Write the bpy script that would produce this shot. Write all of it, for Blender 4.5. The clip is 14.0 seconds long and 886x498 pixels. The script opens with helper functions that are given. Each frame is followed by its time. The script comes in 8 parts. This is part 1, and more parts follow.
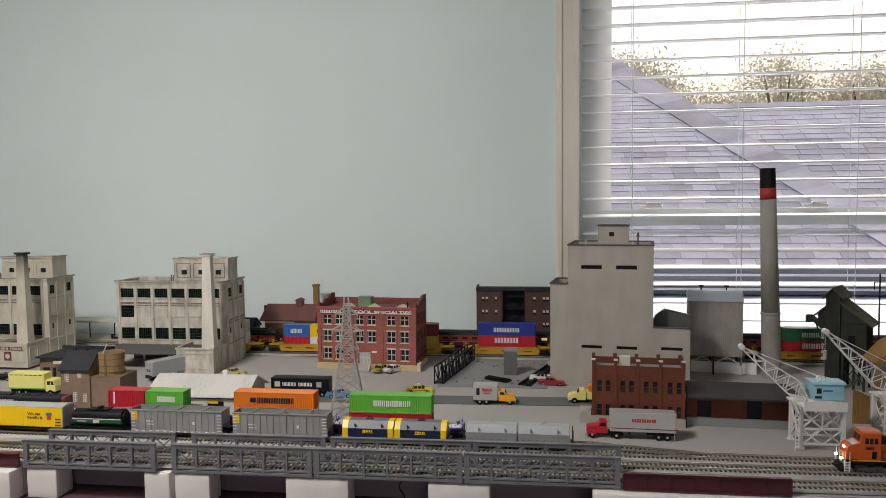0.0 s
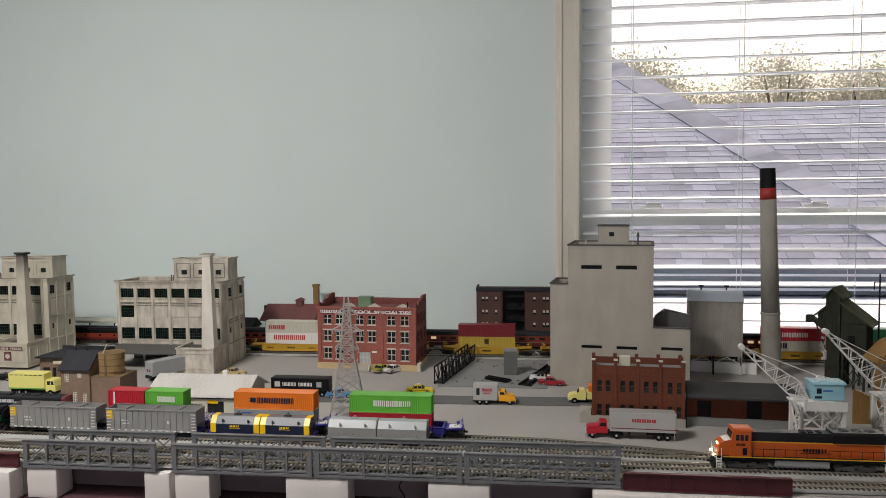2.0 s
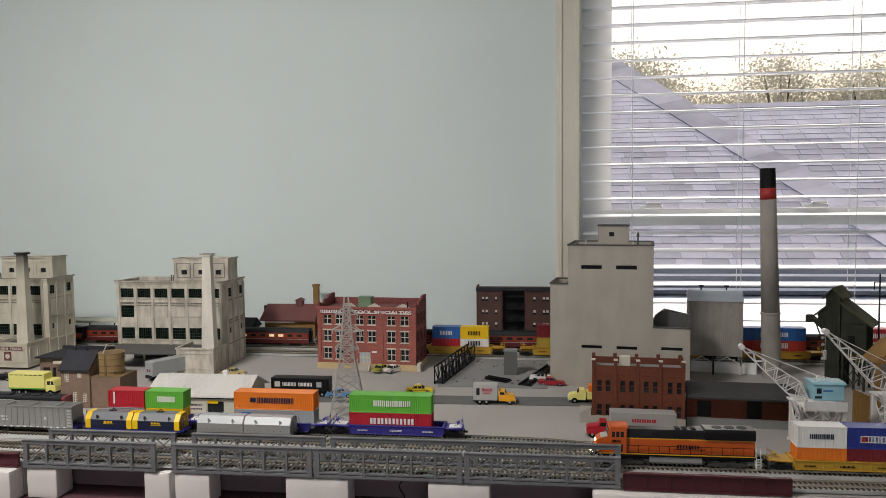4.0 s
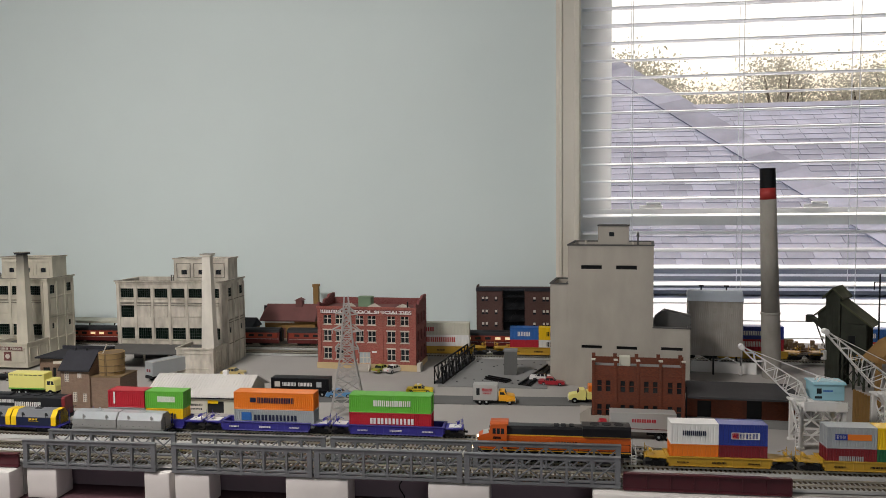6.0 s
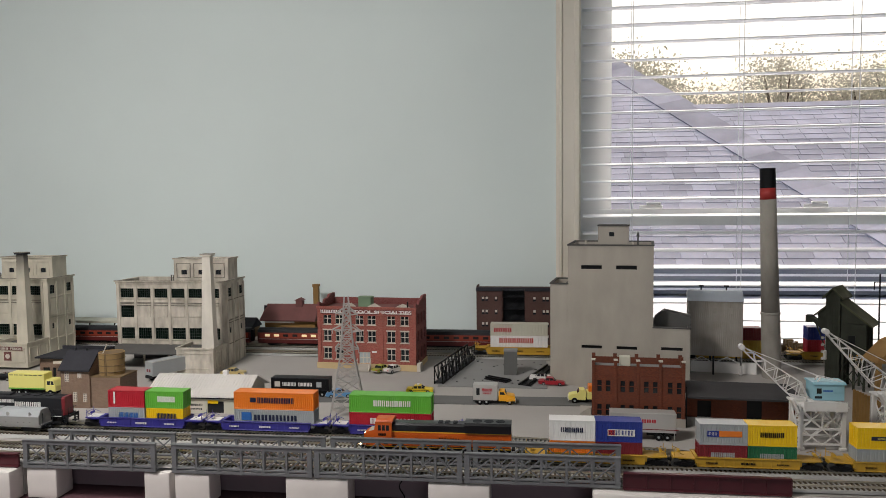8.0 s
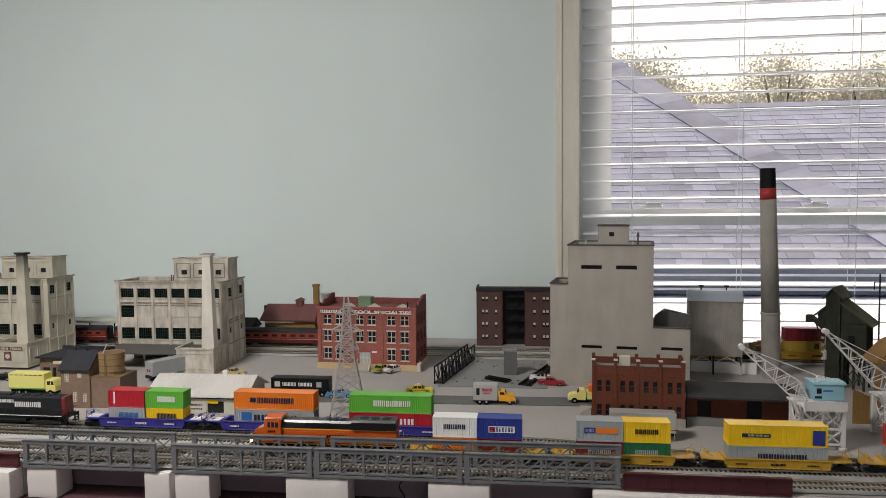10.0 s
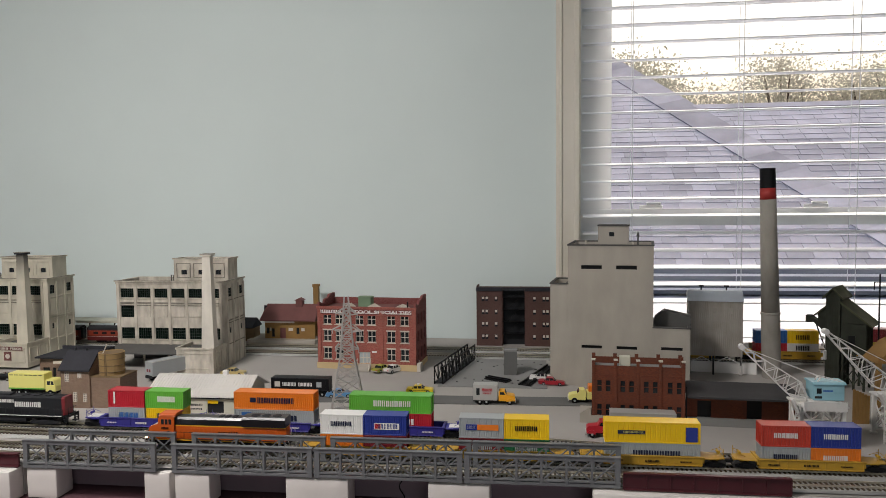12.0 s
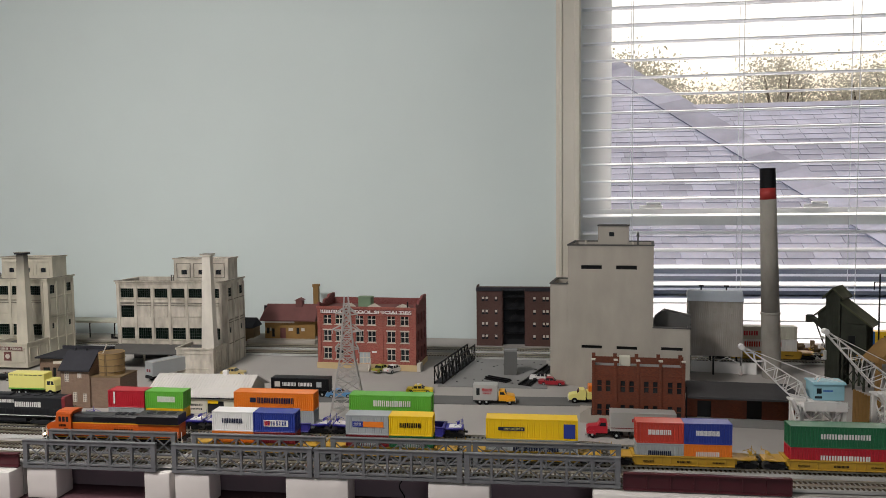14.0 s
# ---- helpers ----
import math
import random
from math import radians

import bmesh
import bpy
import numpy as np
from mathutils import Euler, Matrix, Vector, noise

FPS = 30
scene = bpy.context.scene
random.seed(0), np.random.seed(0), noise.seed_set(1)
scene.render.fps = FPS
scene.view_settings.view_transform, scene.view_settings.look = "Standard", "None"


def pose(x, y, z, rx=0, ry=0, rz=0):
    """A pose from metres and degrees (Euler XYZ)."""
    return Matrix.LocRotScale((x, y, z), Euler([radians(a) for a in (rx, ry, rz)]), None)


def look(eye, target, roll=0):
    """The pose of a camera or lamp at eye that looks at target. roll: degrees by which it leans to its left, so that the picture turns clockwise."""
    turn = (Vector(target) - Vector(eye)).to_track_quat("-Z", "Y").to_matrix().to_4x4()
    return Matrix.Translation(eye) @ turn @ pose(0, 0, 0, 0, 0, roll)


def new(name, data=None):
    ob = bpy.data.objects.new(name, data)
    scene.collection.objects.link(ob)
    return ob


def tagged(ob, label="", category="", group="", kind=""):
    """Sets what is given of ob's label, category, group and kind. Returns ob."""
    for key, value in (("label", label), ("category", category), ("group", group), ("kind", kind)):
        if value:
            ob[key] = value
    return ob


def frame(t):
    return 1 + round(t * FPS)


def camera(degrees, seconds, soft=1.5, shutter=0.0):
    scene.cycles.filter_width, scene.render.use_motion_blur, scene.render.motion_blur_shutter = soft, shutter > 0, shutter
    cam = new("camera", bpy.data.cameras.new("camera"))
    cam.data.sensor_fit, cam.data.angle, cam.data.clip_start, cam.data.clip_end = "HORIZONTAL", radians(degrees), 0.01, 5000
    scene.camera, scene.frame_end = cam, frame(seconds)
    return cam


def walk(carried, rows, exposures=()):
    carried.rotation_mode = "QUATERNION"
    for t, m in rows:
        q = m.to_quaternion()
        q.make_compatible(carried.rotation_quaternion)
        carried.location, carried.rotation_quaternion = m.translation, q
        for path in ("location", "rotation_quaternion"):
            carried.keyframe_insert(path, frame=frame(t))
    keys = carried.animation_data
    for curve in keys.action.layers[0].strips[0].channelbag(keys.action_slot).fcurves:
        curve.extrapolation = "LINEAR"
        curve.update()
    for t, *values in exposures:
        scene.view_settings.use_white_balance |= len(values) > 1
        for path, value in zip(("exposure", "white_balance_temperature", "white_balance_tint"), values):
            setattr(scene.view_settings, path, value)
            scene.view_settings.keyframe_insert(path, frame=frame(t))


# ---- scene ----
EYE = (0.0, 0.0, 1.385)


def eye_pose(yaw, pitch, roll):
    """A level camera looking along +y, turned to its left by yaw, tilted by pitch and leant by roll, in degrees."""
    return Matrix.Translation(EYE) @ Euler((0, 0, radians(yaw))).to_matrix().to_4x4() @ Euler((radians(90 + pitch), 0, 0)).to_matrix().to_4x4() @ Euler((0, 0, radians(roll))).to_matrix().to_4x4()


cam = camera(62.2, 14.0, soft=0.55, shutter=0.0)
STAND = eye_pose(7.5, -3.5, -0.57)
walk(cam, [(0.0, STAND), (14.0, STAND)], exposures=[(0.0, 0.0), (14.0, 0.0)])

# ---- world and light ----
world = bpy.data.worlds.new("sky")
scene.world = world
world.use_nodes = True
wn = world.node_tree
sky = wn.nodes.new("ShaderNodeTexSky")
sky.sky_type = "NISHITA"
sky.sun_disc = False
sky.sun_elevation = radians(50)
sky.sun_rotation = radians(20)
sky.air_density, sky.dust_density = 1.0, 10.0
wn.links.new(sky.outputs[0], wn.nodes["Background"].inputs[0])
wn.nodes["Background"].inputs[1].default_value = 0.20

sun = new("sun", bpy.data.lights.new("sun", "SUN"))
sun.data.energy, sun.data.angle, sun.data.color = 0.9, radians(20), (1.0, 0.97, 0.93)
sun.matrix_basis = look((2.0, 5.5, 7.0), (0, 0, 0))


def area(name, eye, target, sx, sy, watts, colour):
    lamp = bpy.data.lights.new(name, "AREA")
    lamp.shape, lamp.size, lamp.size_y, lamp.energy, lamp.color = "RECTANGLE", sx, sy, watts, colour
    ob = new(name, lamp)
    ob.matrix_basis = look(eye, target)
    return ob


# the room's ceiling lamp, and an unseen fill light added behind the camera
area("ceiling_lamp_light", (-0.95, 0.30, 2.40), (-0.80, 0.62, 0), 0.38, 0.38, 31.0, (1.0, 0.96, 0.925))
area("room_window_light", (0.75, -2.10, 1.55), (0.0, 2.0, 1.35), 1.3, 1.2, 10.0, (0.93, 0.96, 1.0))


# ---- materials ----
def mat(name, rgb, rough=0.6, metal=0.0, vary=0.12, grain=220.0, stain=14.0, bump=0.0, dirt=None, emit=0.0, spec=0.5, streak=False):
    """A painted or natural surface: colour, fine grain, broad stains, relief."""
    m = bpy.data.materials.new(name)
    m.use_nodes = True
    nt = m.node_tree
    b = nt.nodes["Principled BSDF"]
    b.inputs["Roughness"].default_value = rough
    b.inputs["Metallic"].default_value = metal
    b.inputs["Specular IOR Level"].default_value = spec
    tc = nt.nodes.new("ShaderNodeTexCoord")
    fine = nt.nodes.new("ShaderNodeTexNoise")
    fine.inputs["Scale"].default_value, fine.inputs["Detail"].default_value = grain, 4
    broad = nt.nodes.new("ShaderNodeTexNoise")
    broad.inputs["Scale"].default_value, broad.inputs["Detail"].default_value = stain, 5
    nt.links.new(tc.outputs["Object"], fine.inputs["Vector"])
    if streak:
        mp = nt.nodes.new("ShaderNodeMapping")
        mp.inputs["Scale"].default_value = (1.7, 1.7, 0.7)
        nt.links.new(tc.outputs["Object"], mp.inputs["Vector"])
        nt.links.new(mp.outputs["Vector"], broad.inputs["Vector"])
    else:
        nt.links.new(tc.outputs["Object"], broad.inputs["Vector"])
    ramp = nt.nodes.new("ShaderNodeMapRange")
    ramp.inputs["From Min"].default_value, ramp.inputs["From Max"].default_value = 0.3, 0.7
    nt.links.new(broad.outputs["Fac"], ramp.inputs["Value"])
    mix1 = nt.nodes.new("ShaderNodeMix")
    mix1.data_type = "RGBA"
    lo = dirt if dirt else tuple(c * (1 - vary) for c in rgb)
    mix1.inputs["A"].default_value = (*lo, 1)
    mix1.inputs["B"].default_value = (*tuple(min(1, c * (1 + vary * 0.5)) for c in rgb), 1)
    nt.links.new(ramp.outputs["Result"], mix1.inputs["Factor"])
    mix2 = nt.nodes.new("ShaderNodeMix")
    mix2.data_type, mix2.blend_type = "RGBA", "OVERLAY"
    mix2.inputs["Factor"].default_value = min(1, vary * 1.5)
    nt.links.new(mix1.outputs["Result"], mix2.inputs["A"])
    nt.links.new(fine.outputs["Color"], mix2.inputs["B"])
    hue = nt.nodes.new("ShaderNodeMix")
    hue.data_type = "RGBA"
    hue.inputs["Factor"].default_value = 0.7
    nt.links.new(mix1.outputs["Result"], hue.inputs["B"])
    nt.links.new(mix2.outputs["Result"], hue.inputs["A"])
    nt.links.new(hue.outputs["Result"], b.inputs["Base Color"])
    if bump:
        bp = nt.nodes.new("ShaderNodeBump")
        bp.inputs["Strength"].default_value, bp.inputs["Distance"].default_value = bump, 0.001
        nt.links.new(fine.outputs["Fac"], bp.inputs["Height"])
        nt.links.new(bp.outputs["Normal"], b.inputs["Normal"])
    if emit:
        b.inputs["Emission Color"].default_value = (*rgb, 1)
        b.inputs["Emission Strength"].default_value = emit
    return m


def brick_mat(name, rgb, mortar, scale):
    """Fine model brickwork, courses 1.1 mm high, with mortar and weathering."""
    m = mat(name, rgb, 0.85, vary=0.2)
    nt = m.node_tree
    b = nt.nodes["Principled BSDF"]
    tc = nt.nodes["Texture Coordinate"]
    sp = nt.nodes.new("ShaderNodeSeparateXYZ")
    nt.links.new(tc.outputs["Object"], sp.inputs[0])
    add = nt.nodes.new("ShaderNodeMath")
    nt.links.new(sp.outputs["X"], add.inputs[0]), nt.links.new(sp.outputs["Y"], add.inputs[1])
    cb = nt.nodes.new("ShaderNodeCombineXYZ")
    nt.links.new(add.outputs[0], cb.inputs[0]), nt.links.new(sp.outputs["Z"], cb.inputs[1])
    br = nt.nodes.new("ShaderNodeTexBrick")
    br.inputs["Scale"].default_value = scale
    br.inputs["Mortar"].default_value = (*mortar, 1)
    br.inputs["Mortar Size"].default_value = 0.02
    src = b.inputs["Base Color"].links[0].from_socket
    nt.links.new(src, br.inputs["Color1"])
    dark = nt.nodes.new("ShaderNodeMix")
    dark.data_type, dark.blend_type = "RGBA", "MULTIPLY"
    dark.inputs["Factor"].default_value = 1
    dark.inputs["B"].default_value = (0.75, 0.72, 0.72, 1)
    nt.links.new(src, dark.inputs["A"])
    nt.links.new(dark.outputs["Result"], br.inputs["Color2"])
    nt.links.new(cb.outputs[0], br.inputs["Vector"])
    nt.links.new(br.outputs["Color"], b.inputs["Base Color"])
    return m


def glass_mat(name):
    m = bpy.data.materials.new(name)
    m.use_nodes = True
    b = m.node_tree.nodes["Principled BSDF"]
    b.inputs["Base Color"].default_value = (0.97, 0.99, 1, 1)
    b.inputs["Roughness"].default_value = 0.0
    b.inputs["Transmission Weight"].default_value = 1.0
    b.inputs["IOR"].default_value = 1.01
    return m


M = {}
M["wall"] = mat("pale green wall paint", (0.70, 0.775, 0.765), 0.75, vary=0.04, grain=350, stain=2.0, bump=0.05)
M["trim"] = mat("cream trim paint", (0.74, 0.69, 0.60), 0.4, vary=0.05, grain=80, stain=5)
M["white"] = mat("white paint", (0.80, 0.80, 0.79), 0.45, vary=0.05, stain=6)
M["slat"] = mat("white blind slat", (0.82, 0.84, 0.88), 0.4, vary=0.03, stain=5)
M["cord"] = mat("blind cord", (0.75, 0.77, 0.80), 0.8)
M["glass"] = glass_mat("window glass")
M["floor"] = mat("brown carpet", (0.25, 0.20, 0.16), 0.95, vary=0.2, bump=0.5)
M["ceil"] = mat("white ceiling paint", (0.8, 0.8, 0.78), 0.8, vary=0.03)
M["ground"] = mat("grey painted layout board", (0.375, 0.352, 0.330), 0.9, vary=0.08, grain=260, stain=7, bump=0.25)
M["road"] = mat("dark grey painted road", (0.125, 0.124, 0.120), 0.92, vary=0.14, grain=300, stain=12, bump=0.2)
M["pad"] = mat("mid grey painted yard", (0.235, 0.232, 0.228), 0.9, vary=0.12, grain=260, stain=12, bump=0.2)
M["ballast"] = mat("grey foam roadbed", (0.39, 0.385, 0.37), 0.95, vary=0.2, grain=900, stain=25, bump=0.9)
M["ties"] = mat("brown plastic ties", (0.075, 0.056, 0.036), 0.8, vary=0.25, grain=500, spec=0.2)
M["ties_black"] = mat("black plastic ties", (0.03, 0.028, 0.026), 0.7, vary=0.2, spec=0.2)
M["rail"] = mat("nickel silver rail", (0.62, 0.58, 0.50), 0.3, 0.9, vary=0.15)
M["cloth"] = mat("maroon table cover", (0.085, 0.035, 0.045), 0.7, vary=0.2, stain=9)
M["purple"] = mat("purple grey panel", (0.17, 0.125, 0.145), 0.7, vary=0.12, stain=6)
M["foam"] = mat("white foam block", (0.66, 0.62, 0.59), 0.9, vary=0.07, grain=700, stain=20, bump=0.3)
M["maroon"] = mat("maroon plastic girder", (0.060, 0.008, 0.013), 0.4, vary=0.1)
M["steel"] = mat("grey plastic truss", (0.150, 0.155, 0.163), 0.36, vary=0.12, stain=30)
M["concrete"] = mat("aged cream concrete", (0.60, 0.55, 0.475), 0.9, vary=0.22, grain=420, stain=34, dirt=(0.37, 0.33, 0.275), bump=0.2, streak=True)
M["concrete2"] = mat("cream concrete", (0.56, 0.515, 0.42), 0.9, vary=0.18, grain=420, stain=26, bump=0.2, streak=True)
M["elev"] = mat("warm grey concrete", (0.39, 0.355, 0.31), 0.92, vary=0.12, grain=500, stain=16, dirt=(0.345, 0.315, 0.272), bump=0.2, streak=True)
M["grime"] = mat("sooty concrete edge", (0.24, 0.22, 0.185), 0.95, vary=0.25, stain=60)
M["coalroof"] = mat("olive grey roofing", (0.075, 0.078, 0.045), 0.8, vary=0.25, stain=40, spec=0.2)
M["elev_dark"] = mat("dark roof grey", (0.10, 0.097, 0.094), 0.9, vary=0.2, spec=0.2)
M["silo"] = mat("grey metal siding", (0.33, 0.305, 0.275), 0.75, vary=0.15, stain=30, dirt=(0.22, 0.195, 0.17), streak=True)
M["zinc"] = mat("pale zinc roof", (0.36, 0.40, 0.45), 0.4, 0.3, vary=0.12)
M["stack"] = mat("grey stack", (0.34, 0.315, 0.28), 0.8, vary=0.15, stain=20, dirt=(0.24, 0.22, 0.195), streak=True)
M["black"] = mat("black plastic", (0.006, 0.006, 0.007), 0.45, vary=0.2, spec=0.2)
M["hoodblack"] = mat("glossy black engine paint", (0.008, 0.008, 0.010), 0.28, vary=0.2)
M["coilgrey"] = mat("blue grey cover paint", (0.15, 0.155, 0.17), 0.45, vary=0.12)
M["dark"] = mat("dark grey plastic", (0.020, 0.021, 0.024), 0.6, vary=0.2, spec=0.2)
M["dkgreen"] = mat("dark window green", (0.020, 0.030, 0.025), 0.3, vary=0.2)
M["pane"] = mat("dark model glazing", (0.02, 0.024, 0.028), 0.12, vary=0.2)
M["stackpale"] = mat("cleaner cream concrete", (0.68, 0.635, 0.56), 0.9, vary=0.14, grain=420, stain=30, bump=0.2, streak=True)
M["millglass"] = mat("black green factory glazing", (0.006, 0.012, 0.009), 0.25, vary=0.3, stain=60, spec=0.2)
M["sooty"] = mat("cream concrete stack stained by soot", (0.56, 0.515, 0.42), 0.9, vary=0.18, grain=420, stain=26, bump=0.2, streak=True)
so_ = M["sooty"].node_tree
so_b = so_.nodes["Principled BSDF"]
so_src = so_b.inputs["Base Color"].links[0].from_socket
so_xyz, so_map, so_mix = so_.nodes.new("ShaderNodeSeparateXYZ"), so_.nodes.new("ShaderNodeMapRange"), so_.nodes.new("ShaderNodeMix")
so_.links.new(so_.nodes["Texture Coordinate"].outputs["Object"], so_xyz.inputs[0])
so_map.inputs["From Min"].default_value, so_map.inputs["From Max"].default_value = 0.195, 0.262
so_.links.new(so_xyz.outputs["Z"], so_map.inputs["Value"])
so_mix.data_type = "RGBA"
so_mix.inputs["B"].default_value = (0.045, 0.042, 0.040, 1)
so_.links.new(so_map.outputs["Result"], so_mix.inputs["Factor"])
so_.links.new(so_src, so_mix.inputs["A"])
so_.links.new(so_mix.outputs["Result"], so_b.inputs["Base Color"])
M["paleglass"] = mat("pale model glazing", (0.45, 0.50, 0.52), 0.2, vary=0.2)
M["red_band"] = mat("red paint band", (0.38, 0.03, 0.025), 0.6, vary=0.1)
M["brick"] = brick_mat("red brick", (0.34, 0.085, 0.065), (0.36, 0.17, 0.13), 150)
# the red brick darkened by side shade; parapet and sign band use it too
M["brick_shaded"] = brick_mat("shaded red brick", (0.22, 0.055, 0.05), (0.24, 0.10, 0.09), 150)
M["brick2"] = brick_mat("orange red brick", (0.165, 0.040, 0.015), (0.10, 0.036, 0.022), 150)
M["brick_brown"] = brick_mat("dark brown brick", (0.105, 0.05, 0.042), (0.10, 0.06, 0.05), 150)
M["brick_tan"] = brick_mat("tan brown brick", (0.25, 0.165, 0.115), (0.26, 0.19, 0.145), 150)
M["cream"] = mat("cream stone", (0.56, 0.42, 0.23), 0.85, vary=0.1)
M["stone"] = mat("pale stone trim", (0.60, 0.55, 0.48), 0.85, vary=0.1)
M["ochre"] = mat("ochre siding", (0.28, 0.155, 0.045), 0.8, vary=0.2, stain=30)
M["roofred"] = mat("dull red roof", (0.16, 0.06, 0.055), 0.8, vary=0.2, stain=25)
M["roofdark"] = mat("dark slate roof", (0.035, 0.035, 0.042), 0.8, vary=0.2, stain=25, spec=0.2)
M["shedroof"] = mat("charcoal tar roof", (0.050, 0.048, 0.050), 0.9, vary=0.2, stain=18, spec=0.2)
M["whiteroof"] = mat("white corrugated roof", (0.60, 0.57, 0.54), 0.6, vary=0.06)
M["coal"] = mat("weathered dark green siding", (0.035, 0.038, 0.028), 0.8, vary=0.3, stain=40, spec=0.2)
M["woodbrown"] = mat("brown plastic timber", (0.20, 0.13, 0.065), 0.8, vary=0.25, grain=500)
M["tan"] = mat("tan wooden tank", (0.34, 0.22, 0.09), 0.8, vary=0.2, grain=500)
M["craneblue"] = mat("sky blue plastic", (0.28, 0.50, 0.58), 0.45, vary=0.06)
M["cranewhite"] = mat("white plastic lattice", (0.70, 0.68, 0.66), 0.5, vary=0.08)
M["mast"] = mat("silver grey plastic lattice", (0.40, 0.38, 0.36), 0.5, 0.2, vary=0.12)
M["rooftop_green"] = mat("green roof unit", (0.16, 0.24, 0.15), 0.7)
M["orange"] = mat("orange container paint", (0.78, 0.20, 0.02), 0.36, vary=0.07)
M["green"] = mat("bright green paint", (0.13, 0.44, 0.05), 0.36, vary=0.07)
M["green2"] = mat("deep green paint", (0.02, 0.14, 0.06), 0.36, vary=0.08)
M["red"] = mat("red container paint", (0.46, 0.02, 0.035), 0.36, vary=0.08)
M["red2"] = mat("warm red paint", (0.50, 0.05, 0.03), 0.36, vary=0.08)
M["darkred"] = mat("dark red paint", (0.20, 0.018, 0.025), 0.38, vary=0.1)
M["blue"] = mat("strong blue paint", (0.022, 0.042, 0.26), 0.36, vary=0.08)
M["blue2"] = mat("mid blue paint", (0.03, 0.13, 0.40), 0.36, vary=0.08)
M["carblue"] = mat("purple blue car paint", (0.035, 0.03, 0.24), 0.45, vary=0.1)
M["navy"] = mat("dark navy paint", (0.012, 0.018, 0.05), 0.4, vary=0.1)
M["grey"] = mat("light grey paint", (0.36, 0.38, 0.39), 0.38, vary=0.1)
M["carsgrey"] = mat("mid grey car paint", (0.27, 0.265, 0.26), 0.55, vary=0.12, stain=25)
M["yellow"] = mat("yellow paint", (0.86, 0.55, 0.01), 0.36, vary=0.06)
M["yellowwell"] = mat("dark yellow car paint", (0.50, 0.29, 0.025), 0.5, vary=0.1)
M["mustard"] = mat("dull mustard paint", (0.48, 0.34, 0.05), 0.5, vary=0.1)
M["lemon"] = mat("pale yellow paint", (0.82, 0.75, 0.24), 0.45, vary=0.05)
M["lorry"] = mat("orange yellow paint", (0.80, 0.38, 0.015), 0.4, vary=0.06)
M["taxi"] = mat("taxi yellow paint", (0.75, 0.55, 0.03), 0.35, vary=0.05)
M["creampaint"] = mat("cream grey paint", (0.55, 0.53, 0.44), 0.5, vary=0.07)
M["whitepaint"] = mat("white model paint", (0.76, 0.74, 0.72), 0.45, vary=0.05)
M["silver"] = mat("silver trailer", (0.55, 0.54, 0.52), 0.35, 0.4, vary=0.08)
M["bnsf"] = mat("bright orange engine paint", (0.52, 0.090, 0.008), 0.4, vary=0.08)
M["bnsf_yellow"] = mat("yellow engine stripe", (0.70, 0.36, 0.02), 0.4)
M["daylight"] = mat("orange red coach paint", (0.24, 0.035, 0.016), 0.4, vary=0.1)
M["daylight_red"] = mat("dull red coach paint", (0.10, 0.012, 0.011), 0.4, vary=0.1)
M["olive"] = mat("olive car paint", (0.35, 0.36, 0.05), 0.3)
M["tancar"] = mat("tan car paint", (0.52, 0.40, 0.16), 0.35)
M["carred"] = mat("red car paint", (0.36, 0.02, 0.03), 0.3)
M["lightblue"] = mat("light blue car paint", (0.12, 0.30, 0.55), 0.35)
M["wheel"] = mat("dull wheel steel", (0.10, 0.095, 0.09), 0.5, 0.6)
M["lamp_warm"] = mat("warm headlight", (1.0, 0.72, 0.35), 0.5, emit=9.0)
M["coach_light"] = mat("lit coach windows", (1.0, 0.75, 0.45), 0.5, emit=0.5)
M["lamp_panel"] = mat("lamp diffuser", (1.0, 0.95, 0.88), 0.5, emit=2.0)
M["shingle"] = mat("weathered grey shingle", (0.46, 0.44, 0.49), 0.95, vary=0.2, grain=60, stain=3, bump=0.3)
M["siding"] = mat("white house siding", (0.80, 0.79, 0.80), 0.6, vary=0.05)
M["leaf"] = mat("autumn leaves", (0.40, 0.38, 0.28), 0.9, vary=0.4, grain=8, stain=1.5, spec=0.05)
nt_ = M["leaf"].node_tree
tl_ = nt_.nodes.new("ShaderNodeBsdfTranslucent")
tl_.inputs["Color"].default_value = (0.66, 0.62, 0.53, 1)
ms_ = nt_.nodes.new("ShaderNodeMixShader")
ms_.inputs["Fac"].default_value = 0.6
nt_.links.new(nt_.nodes["Principled BSDF"].outputs[0], ms_.inputs[1])
nt_.links.new(tl_.outputs[0], ms_.inputs[2])
nt_.links.new(ms_.outputs[0], nt_.nodes["Material Output"].inputs["Surface"])
M["gutter"] = mat("blue grey gutter", (0.20, 0.21, 0.24), 0.5, vary=0.1, stain=3)
M["slab_white"] = mat("white slab paint", (0.60, 0.58, 0.62), 0.6, vary=0.04, stain=1.5)
M["bark"] = mat("brown bark", (0.14, 0.10, 0.07), 0.9, vary=0.3)
M["grass"] = mat("rough lawn", (0.07, 0.10, 0.035), 0.95, vary=0.3, grain=20, stain=1)


